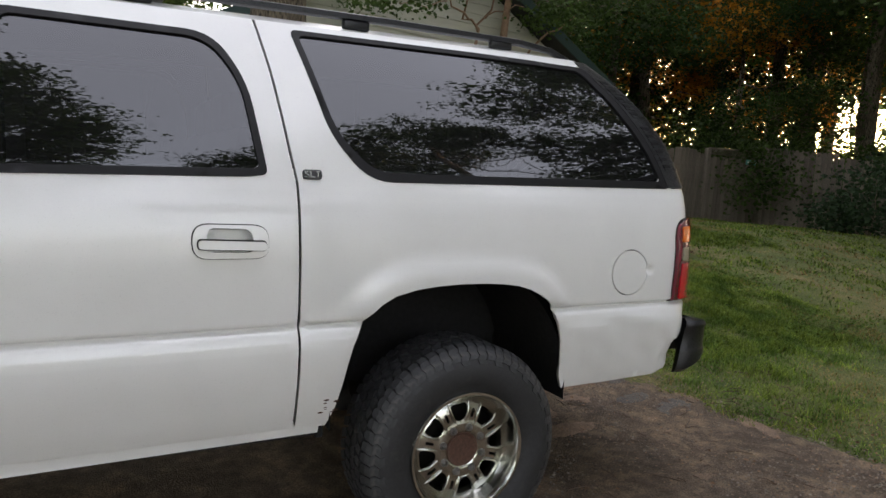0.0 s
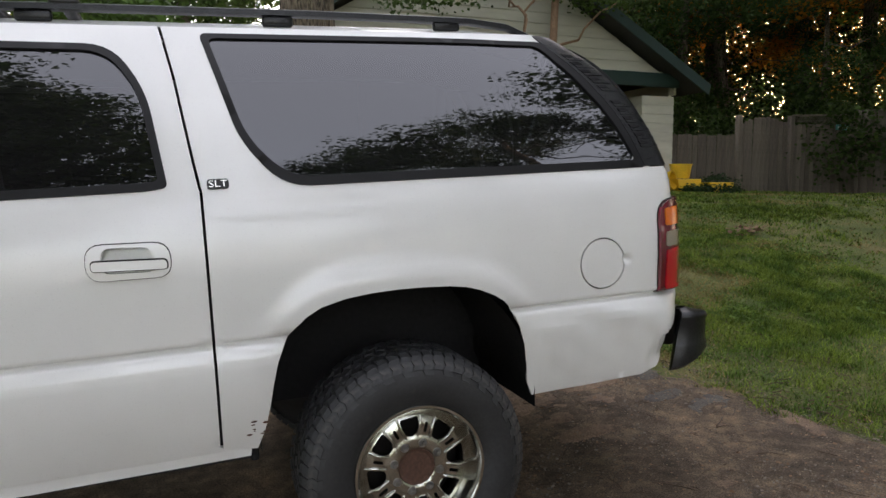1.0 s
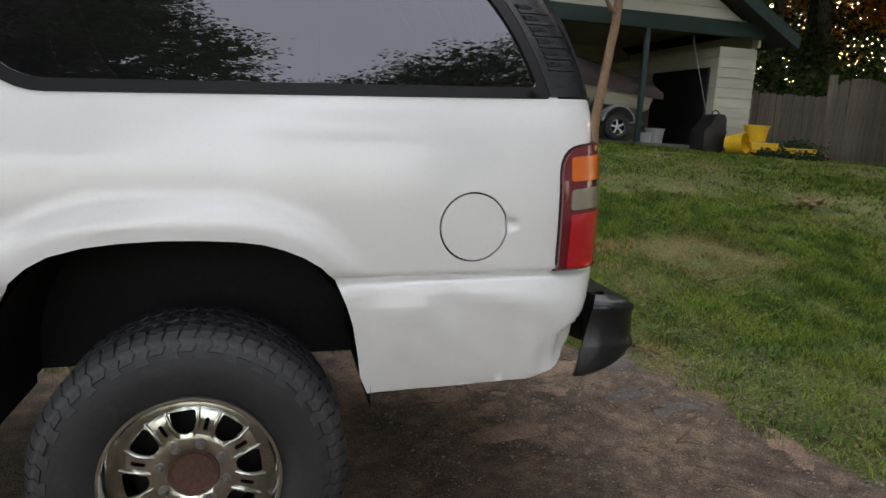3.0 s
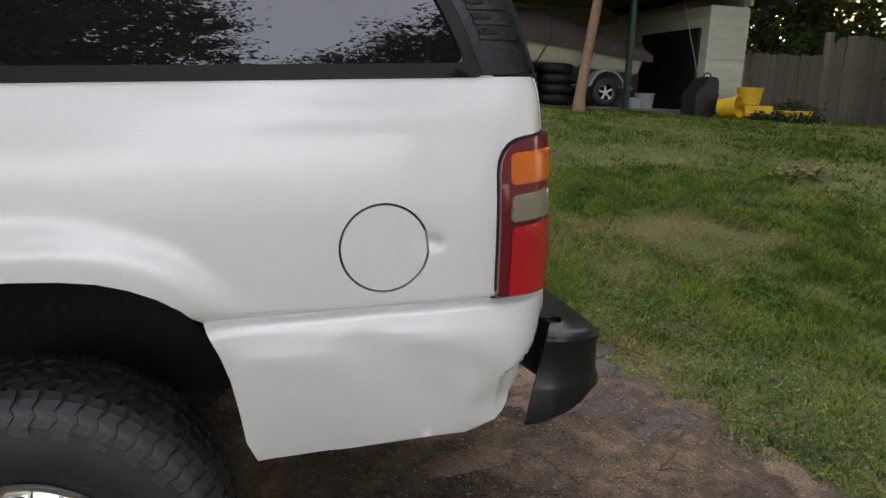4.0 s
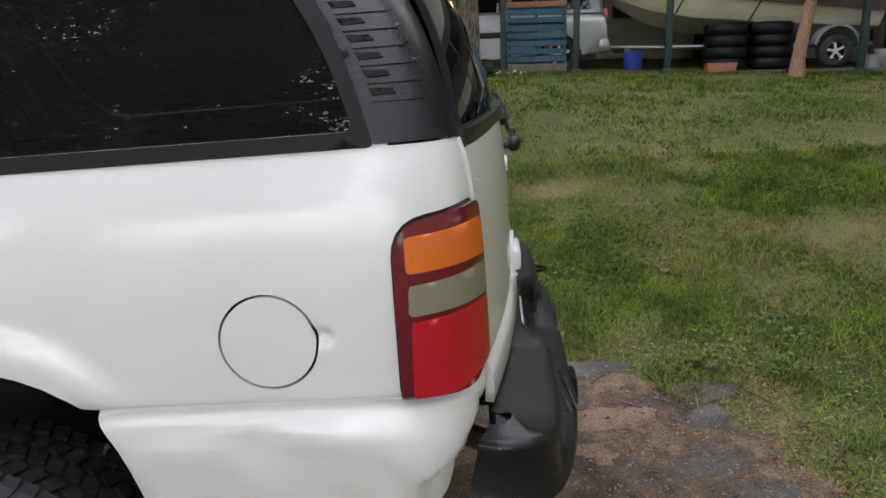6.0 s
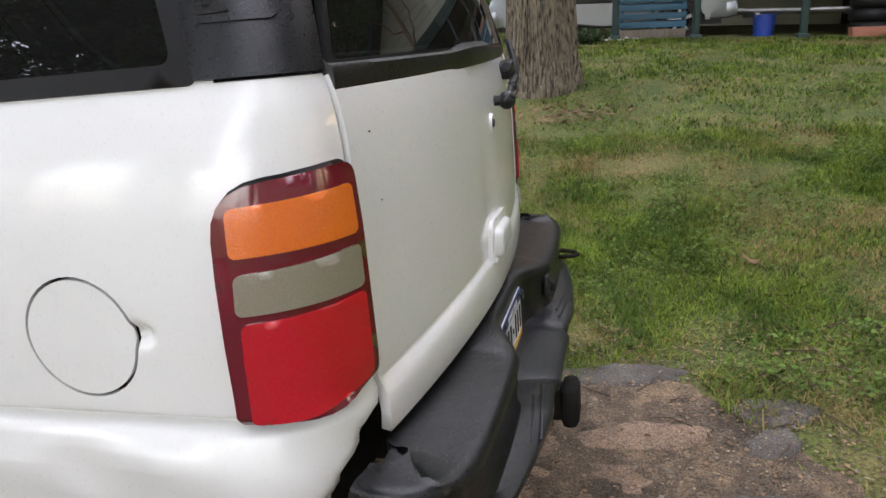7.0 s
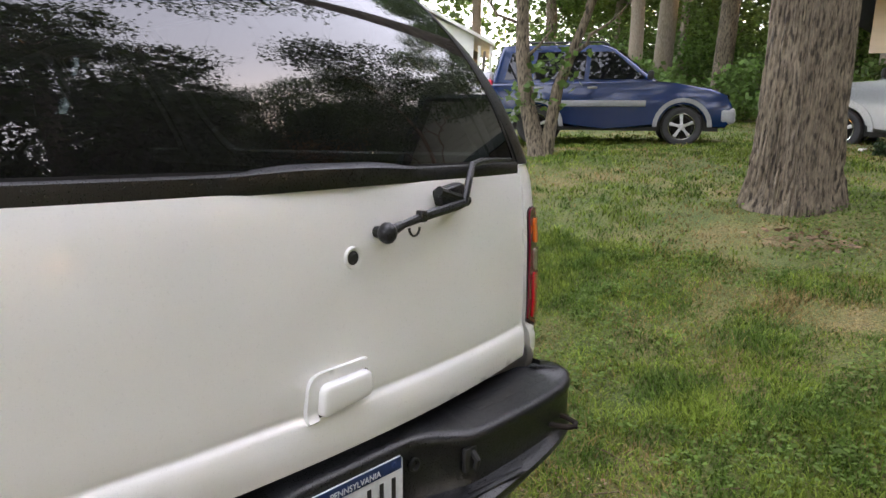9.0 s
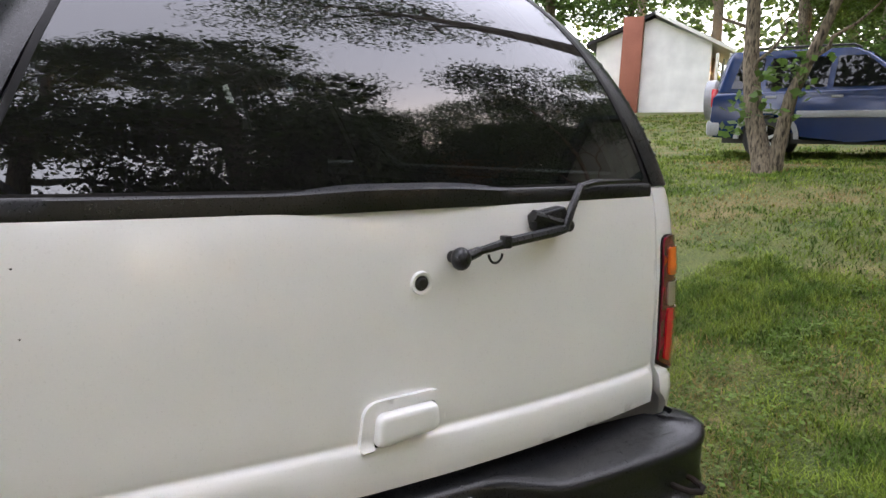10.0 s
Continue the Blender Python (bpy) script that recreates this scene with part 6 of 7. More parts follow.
# ---- fence ----
def fence(name, x0, y0, x1, y1, top0, top1, arch=0.0, label=""):
    f = thing(name, Matrix.Identity(4), label, "fence", kind="")
    d = Vector((x1 - x0, y1 - y0, 0))
    n = max(2, round(d.length / 0.145))
    turn = math.degrees(math.atan2(d.y, d.x))
    for k in range(n):
        s = (k + 0.5) / n
        x, y = x0 + d.x * s, y0 + d.y * s
        z0 = float(height(x, y)) - 0.05
        z1 = top0 + (top1 - top0) * s + arch * math.sin(math.pi * s) + rng.uniform(-0.02, 0.02)
        w = d.length / n * 0.5 - 0.004
        bm = prism(bmesh.new(), [(-w, 0), (w, 0), (w, z1 - z0 - 0.03), (w * 0.5, z1 - z0), (-w * 0.5, z1 - z0), (-w, z1 - z0 - 0.03)], "y", -0.01, 0.01)
        ob = part("plank", bm, FENCE, f, "", 0)
        ob.matrix_basis = Matrix.Translation((x, y, z0)) @ pose(0, 0, 0, rng.uniform(-0.6, 0.6), rng.uniform(-0.5, 0.5), turn)
    for h in (0.3, 0.82):
        za, zb = float(height(x0, y0)), float(height(x1, y1))
        bm = prism(bmesh.new(), [(0, za + (top0 - za) * h), (d.length, zb + (top1 - zb) * h), (d.length, zb + (top1 - zb) * h + 0.09), (0, za + (top0 - za) * h + 0.09)], "y", 0.012, 0.05)
        ob = part("rail", bm, FENCE, f)
        ob.matrix_basis = Matrix.Translation((x0, y0, 0)) @ pose(0, 0, 0, 0, 0, turn)
    return f


def fence_post(x, y, top):
    g = float(height(x, y)) - 0.1
    ob = part("fence_post", boxed((0, 0, (top - g) / 2), (0.13, 0.13, top - g), 0.012), FENCE, None)
    ob.matrix_world = Matrix.Translation((x, y, g))
    tagged(ob, "weathered square wooden fence post", "fence post", "fence posts")


FY = 12.0
fence("plank_fence", 9.85, FY, 12.38, FY, 2.62, 2.68, 0.0, "weathered grey-brown plank fence beside the house")
fence("gate", 12.5, FY, 14.05, FY, 2.92, 3.02, 0.18, "arched weathered plank gate in the fence")
tall = fence("plank_fence", 14.25, FY, 16.2, FY - 0.2, 2.98, 3.05, 0.0, "weathered plank fence with lattice along its top")
fence("plank_fence", 16.3, FY - 0.2, 17.6, FY - 1.6, 3.42, 3.35, 0.0, "tall weathered plank fence turning towards the lawn")
fence("plank_fence", 17.6, FY - 1.6, 19.6, FY - 4.6, 3.25, 2.9, 0.0, "weathered plank fence running along the lawn")
for x, y, z in ((9.9, FY - 0.03, 2.9), (12.44, FY - 0.03, 3.16), (14.15, FY - 0.03, 3.2), (16.25, FY - 0.23, 3.45)):
    fence_post(x, y, z)
for s in (0, 1):
    bm = bmesh.new()
    for k in range(26):
        x = 14.25 + 1.9 * k / 25
        tube(bm, [(x, FY - 0.02 - 0.1 * k / 25 + 0.01 * s, 3.04), (x + (0.16 if s else -0.16), FY - 0.03 - 0.1 * k / 25 + 0.01 * s, 3.20)], 0.008, 4)
    part("lattice_strip", bm, FENCE, tall)
part("lattice_rail", tube(bmesh.new(), [(14.2, FY - 0.02, 3.21), (16.2, FY - 0.2, 3.27)], 0.025, 6), FENCE, tall)
sign = part("fence_sign", boxed((0, 0, 0), (0.42, 0.015, 0.14), 0.006), material("green_sign_paint", (0.10, 0.32, 0.27), 0.5), None)
sign.matrix_world = Matrix.Translation((15.75, FY - 0.2, 2.93)) @ pose(0, 0, 0, 0, 2, -6)
tagged(sign, "small pale green sign on the plank fence", "sign")
part("sign_text", boxed((0, -0.009, 0.0), (0.30, 0.003, 0.03)), WHITE_PAINT, sign)


# ---- parked cars ----
def small_suv(name, m, paint, clad, label, length=4.1, van=False):
    c = thing(name, m, label, "car")
    h = length / 2
    fw, rw, R = h - 0.78, -h + 0.86, 0.345

    def arch(cx):
        return [(cx + 0.42 * math.cos(a), 0.34 + 0.42 * math.sin(a)) for a in np.linspace(0.0, math.pi, 13)]
    hood = 1.02
    low = [(-h + 0.06, 0.36), (-h, 0.55), (-h + 0.03, 0.98), (-h + 0.10, 1.06), (h - 1.25, 1.08), (h - 0.9, hood + 0.03), (h - 0.35, hood - 0.06), (h - 0.1, 0.86), (h, 0.66), (h - 0.03, 0.42), (h - 0.10, 0.32)] + arch(fw) + [(0, 0.30)] + arch(rw)
    part("body", prism(bmesh.new(), low, "y", -0.86, 0.86, 0.05), paint, c, "", 40)
    part("underbody", boxed((0, 0, 0.40), (length - 0.4, 1.5, 0.26)), BLACK, c)
    wb, wt = 0.83, 0.64
    zb, zt = 1.06, 1.70
    xb, xt = (-h + 0.06, h - 1.15), (-h + (0.22 if not van else 0.12), h - 1.95)
    bm = bmesh.new()
    loops = []
    for s in (0, 0.5, 0.85, 0.96, 1.0):
        q = s if s < 0.9 else 0.9 + (s - 0.9) * 2.0
        x0, x1, w = xb[0] + (xt[0] - xb[0]) * q, xb[1] + (xt[1] - xb[1]) * q, wb + (wt - wb) * q
        loops.append([(x, y, zb + (zt - zb) * s) for x, y in rounded([(x0, -w), (x1, -w), (x1, w), (x0, w)], 0.12, 4)])
    loft(bm, loops)
    part("cabin", bm, paint, c, "", 40)

    def side_pane(x0, x1, x2, x3, z0=1.12, z1=1.58):
        for sgn in (-1, 1):
            pts = []
            for x, z in ((x0, z0), (x1, z0), (x2, z1), (x3, z1)):
                y = wb + (wt - wb) * (z - zb) / (zt - zb) + 0.008
                pts.append((x, sgn * y, z))
            bm = bmesh.new()
            loft(bm, [pts, [(p[0], p[1] - sgn * 0.02, p[2]) for p in pts]])
            part("side_window", bm, CAR_GLASS, c)
    e = h - 1.30
    side_pane(e - 1.02, e - 0.08, e - 0.62, e - 0.98)
    side_pane(e - 1.95, e - 1.10, e - 1.06, e - 1.88)
    side_pane(-h + 0.30, e - 2.03, e - 1.98, -h + 0.42)
    for x0, x1, name2 in ((xb[1], xt[1], "windscreen"), (xb[0], xt[0], "rear_window")):
        sg = 1 if x0 > 0 else -1
        f = lambda s: (x0 + (x1 - x0) * s, wb + (wt - wb) * s - 0.1, zb + (zt - zb) * s)
        a, b = f(0.06), f(0.86)
        pts = [(a[0] + sg * 0.012, -a[1], a[2]), (a[0] + sg * 0.012, a[1], a[2]), (b[0] + sg * 0.012, b[1], b[2]), (b[0] + sg * 0.012, -b[1], b[2])]
        bm = bmesh.new()
        loft(bm, [pts, [(p[0] - sg * 0.03, p[1], p[2]) for p in pts]])
        part(name2, bm, CAR_GLASS, c)
    for sgn in (-1, 1):
        part("door_strip", boxed((-0.05, sgn * 0.868, 0.72), (fw - rw - 1.0, 0.03, 0.10), 0.012), BLACK if van else clad, c)
        for cx in (fw, rw):
            bm = bmesh.new()
            outer = [(cx + 0.47 * math.cos(a), 0.34 + 0.47 * math.sin(a)) for a in np.linspace(0.0, math.pi, 15)]
            prism(bm, outer + [(cx + 0.40 * math.cos(a), 0.34 + 0.40 * math.sin(a)) for a in np.linspace(math.pi, 0.0, 15)], "y", sgn * 0.80, sgn * 0.885)
            part("arch_flare", bm, clad, c)
            w = wheel(c, "wheel", Matrix.Translation((cx, sgn * 0.86, R)) @ pose(0, 0, 0, 0, 15, 0 if sgn < 0 else 180) @ Matrix.Diagonal((0.76, 0.7, 0.76, 1)), 0.447, 0.28, False, "car")
        bm = boxed((e - 0.02, sgn * 0.98, 1.17), (0.10, 0.20, 0.15), 0.04)
        part("door_mirror", bm, BLACK, c)
        part("headlight", boxed((h - 0.13, sgn * 0.66, 0.80), (0.16, 0.32, 0.15), 0.04), CLEAR, c)
        part("tail_light", boxed((-h + 0.05, sgn * 0.74, 0.98), (0.10, 0.16, 0.30), 0.03), RED, c)
        for x in (e - 0.95, e - 1.85):
            part("door_handle", boxed((x, sgn * 0.87, 0.98), (0.16, 0.02, 0.035), 0.008), clad, c)
        part("roof_rail", tube(bmesh.new(), [(xt[0] + 0.2, sgn * 0.55, zt), (xt[0] + 0.3, sgn * 0.55, zt + 0.05), (xt[1] - 0.15, sgn * 0.55, zt + 0.05), (xt[1] - 0.05, sgn * 0.55, zt)], 0.018, 6), BLACK, c)
    part("front_bumper", boxed((h - 0.08, 0, 0.52), (0.26, 1.74, 0.26), 0.06), clad, c)
    part("rear_bumper", boxed((-h + 0.08, 0, 0.50), (0.24, 1.74, 0.26), 0.06), clad, c)
    part("grille", boxed((h - 0.04, 0, 0.78), (0.06, 0.85, 0.12), 0.02), BLACK, c)
    return c


gz = float(height(-3.05, 10.5))
blue = small_suv("blue_suv", Matrix.Translation((-3.10, 10.55, gz - 0.06)) @ pose(0, 0, 0, 0, -2, 27) @ Matrix.Scale(0.9, 4), BLUE_PAINT, GREY_CLAD, "dark blue compact suv with grey cladding parked on grass", 4.05)
bm = lathe(bmesh.new(), [(0.0, 0.0), (0.30, 0.0), (0.33, -0.04), (0.33, -0.18), (0.28, -0.20), (0.0, -0.20)], 32, "x", (-2.03, -0.1, 0.98))
part("spare_wheel", bm, GREY_CLAD, blue)
small_suv("silver_suv", Matrix.Translation((1.25, 12.9, base + 0.06)) @ pose(0, 0, 0, 0, 0, 180), SILVER, SILVER, "silver suv parked beside the carport", 4.1, True)

# ---- boat on its trailer ----
boat = thing("boat", Matrix.Translation((0, 12.45, 0.13)), "cream motor boat under a brown cover", "boat")
BX = np.array([3.15, 3.5, 4.0, 4.7, 5.5, 6.3, 7.1, 7.75])
GUN = np.array([2.78, 2.75, 2.70, 2.63, 2.55, 2.46, 2.37, 2.30])
KEEL = np.array([2.72, 2.42, 2.14, 1.96, 1.88, 1.83, 1.80, 1.78])
BEAM = np.array([0.04, 0.42, 0.70, 0.90, 1.0, 1.02, 1.0, 0.96])
bm = bmesh.new()
loops = []
for x, g, k, w in zip(BX, GUN, KEEL, BEAM):
    chine = k + (g - k) * 0.34
    half = [(0.0, k), (w * 0.45, k + (chine - k) * 0.62), (w * 0.80, chine), (w * 0.83, chine + 0.03), (w * 0.93, (chine + g) / 2), (w, g)]
    loops.append([(x, -y, z) for y, z in half[::-1]] + [(x, y, z) for y, z in half[1:]])
loft(bm, loops, False)
bm.faces.new([bm.verts.new(p) for p in loops[-1]])
part("hull", bm, HULL, boat, "", 25)
for dz, hgt in ((-0.06, 0.022), (-0.115, 0.012)):
    bm = bmesh.new()
    loft(bm, [[(x, -w * (1 - 0.06 * -dz) - 0.008, g + dz), (x, -w * (1 - 0.06 * -dz) - 0.010, g + dz + hgt), (x, -w + 0.02, g + dz + hgt)] for x, g, w in zip(BX, GUN, BEAM)], False)
    part("stripe", bm, HULL_STRIPE, boat)
for f in (0.2, 0.45):
    bm = tube(bmesh.new(), [(x, -(w * (0.83 + 0.1 * f)) - 0.004, k + (g - k) * (0.38 + f * 0.5)) for x, g, k, w in list(zip(BX, GUN, KEEL, BEAM))[1:]], 0.012, 6)
    part("spray_rail", bm, HULL, boat)
CX = np.array([2.98, 3.1, 3.6, 4.2, 4.6, 5.0, 5.4, 5.8, 6.3, 6.8, 7.3, 7.8, 7.95])
CT = np.array([2.86, 2.90, 2.92, 2.93, 2.97, 3.08, 3.15, 3.13, 2.99, 2.80, 2.66, 2.56, 2.38])
bm = bmesh.new()
loops = []
for x, top in zip(CX, CT):
    g, w = float(np.interp(x, BX, GUN)) - 0.02, float(np.interp(x, BX, BEAM)) + 0.035
    row = []
    for a in np.linspace(0, math.pi, 15):
        yy, zz = -w * math.cos(a), g + (top - g) * math.sin(a) ** 0.75
        row.append((x, yy, zz + 0.025 * noise.noise((x * 2.2, a * 3, 6))))
    loops.append([(x, -w + 0.005, g - 0.10)] + row + [(x, w - 0.005, g - 0.10)])
loft(bm, loops, False)
part("cover", bm, TARP, boat, "wrinkled brown boat cover", 60)
for x in (4.55, 5.75, 6.6):
    g, w, top = float(np.interp(x, BX, GUN)), float(np.interp(x, BX, BEAM)) + 0.045, float(np.interp(x, CX, CT)) + 0.01
    part("strap", tube(bmesh.new(), [(x - 0.25, -w + 0.1, g - 0.5), (x, -w, g)] + [(x + 0.02, -w * math.cos(a), g + (top - g) * math.sin(a) ** 0.75 + 0.005) for a in np.linspace(0.2, 1.5, 6)], 0.014, 5), BLACK, boat)
part("outboard_motor", box(boxed((8.05, 0, 2.35), (0.32, 0.36, 0.5), 0.08), (8.1, 0, 1.85), (0.16, 0.12, 0.7), 0.03), TARP, boat)

trailer = thing("boat_trailer", Matrix.Translation((0, 12.45, 0.04)), "grey steel boat trailer with a spoked wheel", "trailer")
for s in (-1, 1):
    part("side_rail", tube(bmesh.new(), [(2.6, s * 0.1, base + 0.5), (4.2, s * 0.6, base + 0.44), (7.7, s * 0.72, base + 0.40)], 0.04, 8), STEEL, trailer)
    w = wheel(trailer, "wheel", Matrix.Translation((7.0, s * 0.99, base + 0.30)) @ pose(0, 0, 0, 0, 10, 0 if s < 0 else 180) @ Matrix.Diagonal((0.62, 0.6, 0.62, 1)), 0.447, 0.25, False, "car")
    bm = bmesh.new()
    arc = [(7.0 + r * math.cos(a), base + 0.36 + r * math.sin(a)) for r, order in ((0.38, 1), (0.34, -1)) for a in list(np.linspace(0.15, math.pi - 0.15, 12))[::order]]
    prism(bm, arc, "y", s * 0.80, s * 1.02)
    part("mudguard", bm, GREY_CLAD, trailer)
for x in (3.6, 5.2, 7.0):
    part("cross_member", boxed((x, 0, base + 0.40), (0.07, 1.3, 0.06)), STEEL, trailer)
part("winch_post", box(boxed((3.15, 0, base + 0.75), (0.08, 0.10, 0.65), 0.01), (3.2, 0, base + 1.05), (0.22, 0.2, 0.2), 0.04), STEEL, trailer)
part("jack", tube(bmesh.new(), [(2.75, -0.12, base + 0.02), (2.75, -0.12, base + 0.75)], 0.03, 8), STEEL, trailer)

# ---- clutter by the carport ----
gy = float(height(5.3, 11.5)) + 0.02
proto = None
for k, (x, n) in enumerate(((5.22, 4), (5.97, 4))):
    for j in range(n):
        m = Matrix.Translation((x + rng.uniform(-0.015, 0.015), 11.62, max(gy, base + 0.06) + 0.19 * j)) @ pose(0, 0, 0, 0, 0, rng.uniform(0, 360))
        if proto is None:
            proto = part("tyre", lathe(bmesh.new(), [(0.19, 0.03), (0.21, 0.0), (0.31, 0.0), (0.35, 0.03), (0.36, 0.08), (0.36, 0.11), (0.35, 0.16), (0.31, 0.19), (0.21, 0.19), (0.19, 0.16), (0.19, 0.03)], 40, "z"), RUBBER, None, "", 50)
            tagged(proto, "worn black tyre in a stack by the carport", "tyre", "stacked tyres")
            proto.matrix_world = m
        else:
            copy_thing(proto, m)
pal = thing("pallet", Matrix.Translation((1.98, 11.18, float(height(2.0, 11.2)) + 0.14)) @ pose(0, 0, 0, -6, 0, 0), "blue painted pallet leaning upright by the post", "pallet")
for k in range(8):
    part("slat", boxed((0, -0.03, 0.07 + 0.128 * k), (1.0, 0.02, 0.09), 0.004), BLUE_WOOD if k < 7 else BARE_WOOD, pal)
for x in (-0.46, 0.0, 0.46):
    part("stringer", boxed((x, 0.03, 0.52), (0.05, 0.09, 1.04), 0.004), BLUE_WOOD, pal)
for k in range(4):
    part("back_slat", boxed((0, 0.085, 0.1 + 0.27 * k), (1.0, 0.018, 0.09), 0.004), BLUE_WOOD, pal)
for x, w, h, y, mat, nm, lab in ((1.98, 1.0, 0.16, 11.05, FENCE, "planter_box", "low weathered wooden planter on the grass edge"), (5.05, 0.5, 0.15, 11.25, TERRACOTTA, "planter_box", "low terracotta planter before stacked tyres")):
    z = float(height(x, y))
    bm = prism(bmesh.new(), [(-w / 2 + 0.03, 0), (w / 2 - 0.03, 0), (w / 2, h), (-w / 2, h)], "y", -0.11, 0.11, 0.01)
    ob = part(nm, bm, mat, None)
    ob.matrix_world = Matrix.Translation((x, y, z - 0.01))
    tagged(ob, lab, "planter")


def pot(name, x, y, r0, r1, h, mat, label, category, tilt=0.0, z=None):
    bm = lathe(bmesh.new(), [(0.0, 0.0), (r0, 0.0), (r1, h), (r1 + 0.012, h), (r1 + 0.012, h + 0.02), (r1 - 0.012, h + 0.02), (r1 - 0.014, h - 0.02), (r0 - 0.012, 0.02), (0.0, 0.02)], 28, "z")
    ob = part(name, bm, mat, None, "", 40)
    ob.matrix_world = Matrix.Translation((x, y, float(height(x, y)) if z is None else z)) @ pose(0, 0, 0, tilt, 0, 30)
    return tagged(ob, label, category)


pot("blue_drum", 3.72, 11.9, 0.15, 0.17, 0.36, BLUE_PLASTIC, "small blue plastic drum under the boat", "drum", 0, base + 0.06)
pot("bucket", 7.78, 11.35, 0.15, 0.19, 0.34, GREY_PLASTIC, "grey plastic bucket by the carport post", "bucket")
pot("bucket", 7.42, 11.15, 0.14, 0.16, 0.24, GREY_PLASTIC, "low grey tub by the carport post", "bucket")
pot("yellow_bucket", 9.48, 10.45, 0.19, 0.24, 0.30, YELLOW, "yellow plastic bucket standing on a yellow tub", "bucket", 0, float(height(9.48, 10.45)) + 0.30)
pot("yellow_barrel", 8.92, 10.5, 0.17, 0.20, 0.34, YELLOW, "yellow barrel lying on its side", "barrel", 82, float(height(9.02, 10.5)) + 0.20)
for x, w, d, h, lab in ((9.52, 0.62, 0.5, 0.29, "yellow plastic tub on the grass"), (10.45, 0.66, 0.4, 0.24, "low yellow crate by the fence")):
    bm = prism(bmesh.new(), [(-w / 2 + 0.04, 0), (w / 2 - 0.04, 0), (w / 2, h - 0.04), (w / 2 + 0.02, h - 0.04), (w / 2 + 0.02, h), (-w / 2 - 0.02, h), (-w / 2 - 0.02, h - 0.04), (-w / 2, h - 0.04)], "y", -d / 2, d / 2, 0.015)
    ob = part("yellow_tub", bm, YELLOW, None)
    ob.matrix_world = at_ground(x, 10.45, 4)
    tagged(ob, lab, "tub")
bin_ = thing("dustbin", at_ground(8.62, 10.75, 8), "black plastic bin with a carry handle by the store room", "bin")
part("bin_body", prism(bmesh.new(), rounded([(-0.26, 0.0), (0.22, 0.0), (0.26, 0.45), (0.24, 0.74), (0.0, 0.76), (-0.12, 0.56), (-0.27, 0.42)], 0.06), "y", -0.2, 0.2, 0.03), BLACK, bin_)
part("handle", tube(bmesh.new(), [(0.04, 0, 0.74), (0.05, 0, 0.80), (0.12, 0, 0.83), (0.2, 0, 0.80), (0.22, 0, 0.73)], 0.016, 6), BLACK, bin_)
prop = part("prop_board", tube(bmesh.new(), [(9.0, 10.95, 1.45), (9.95, 11.6, 2.45)], 0.04, 4), FENCE, None)
tagged(prop, "weathered board leaning on the store room wall", "board")
rod = part("fishing_rod", tube(bmesh.new(), [(8.75, 10.8, 1.5), (8.3, 10.9, 3.0), (8.15, 10.95, 3.55)], [0.012, 0.007, 0.003], 5), GREY_PLASTIC, None)
tagged(rod, "thin pale rod leaning by the dark doorway", "rod")
for x, y, s in ((9.9, 10.3, 0.09), (10.6, 10.25, 0.1), (9.5, 10.15, 0.07), (11.3, 11.3, 0.2), (1.0, 10.2, 0.08)):
    shrub("weeds", at_ground(x, y, 50 * x), [((0, 0, s), (3.2 * s, 2 * s, s)), ((2 * s, 0.3 * s, s), (2.5 * s, 2 * s, s))], LEAVES_DARK, 0.07, "low green weeds in the grass", 40, 0.06)
# pale rubble by the first post
bm = bmesh.new()
for k in range(46):
    x, y = 1.25 + rng.normal() * 0.36, 10.75 + rng.normal() * 0.13
    bmesh.ops.create_icosphere(bm, subdivisions=1, radius=rng.uniform(0.02, 0.05), matrix=Matrix.Translation((x, y, float(height(x, y)) + 0.012)) @ pose(0, 0, 0, *rng.uniform(0, 180, 3)) @ Matrix.Diagonal((1.5, 1, 0.5, 1)))
tagged(part("rubble", bm, material("pale_rubble", (0.5, 0.48, 0.45), 0.9, per_island=0.4), None, "", 0), "pale broken stones beside the carport post", "rubble", kind="stuff")

# ---- white house across the road ----
far = thing("white_house", Matrix.Translation((-18.6, 23.6, float(height(-18.6, 23.6)) - 0.1)) @ pose(0, 0, 0, 0, 0, 38), "white gabled house with brick chimney and porch", "house")
bm = prism(bmesh.new(), [(-2.6, 0), (2.0, 0), (2.0, 2.9), (-0.3, 3.9), (-2.6, 2.9)], "y", 0, 7)
part("wall", bm, WHITE_PAINT, far)
for s, (x0, z0, x1, z1) in enumerate(((-3.0, 2.72, -0.3, 4.0), (2.9, 2.5, -0.3, 4.0))):
    bm = prism(bmesh.new(), [(x0, z0), (x1, z1), (x1, z1 + 0.14), (x0, z0 + 0.14)], "y", -0.35, 7.3)
    part("roof", bm, WHITE_PAINT if s else SHINGLE, far)
chim = part("chimney", boxed((-1.1, -0.25, 1.9), (0.8, 0.5, 4.0), 0.01), BRICK, far)
for x in (2.25, 2.75):
    part("porch_post", boxed((x, -0.1, 1.25), (0.12, 0.12, 2.5)), WHITE_PAINT, far)
part("porch_wall", boxed((2.5, 2.5, 1.2), (0.1, 3.0, 2.4)), GREY_CLAD, far)
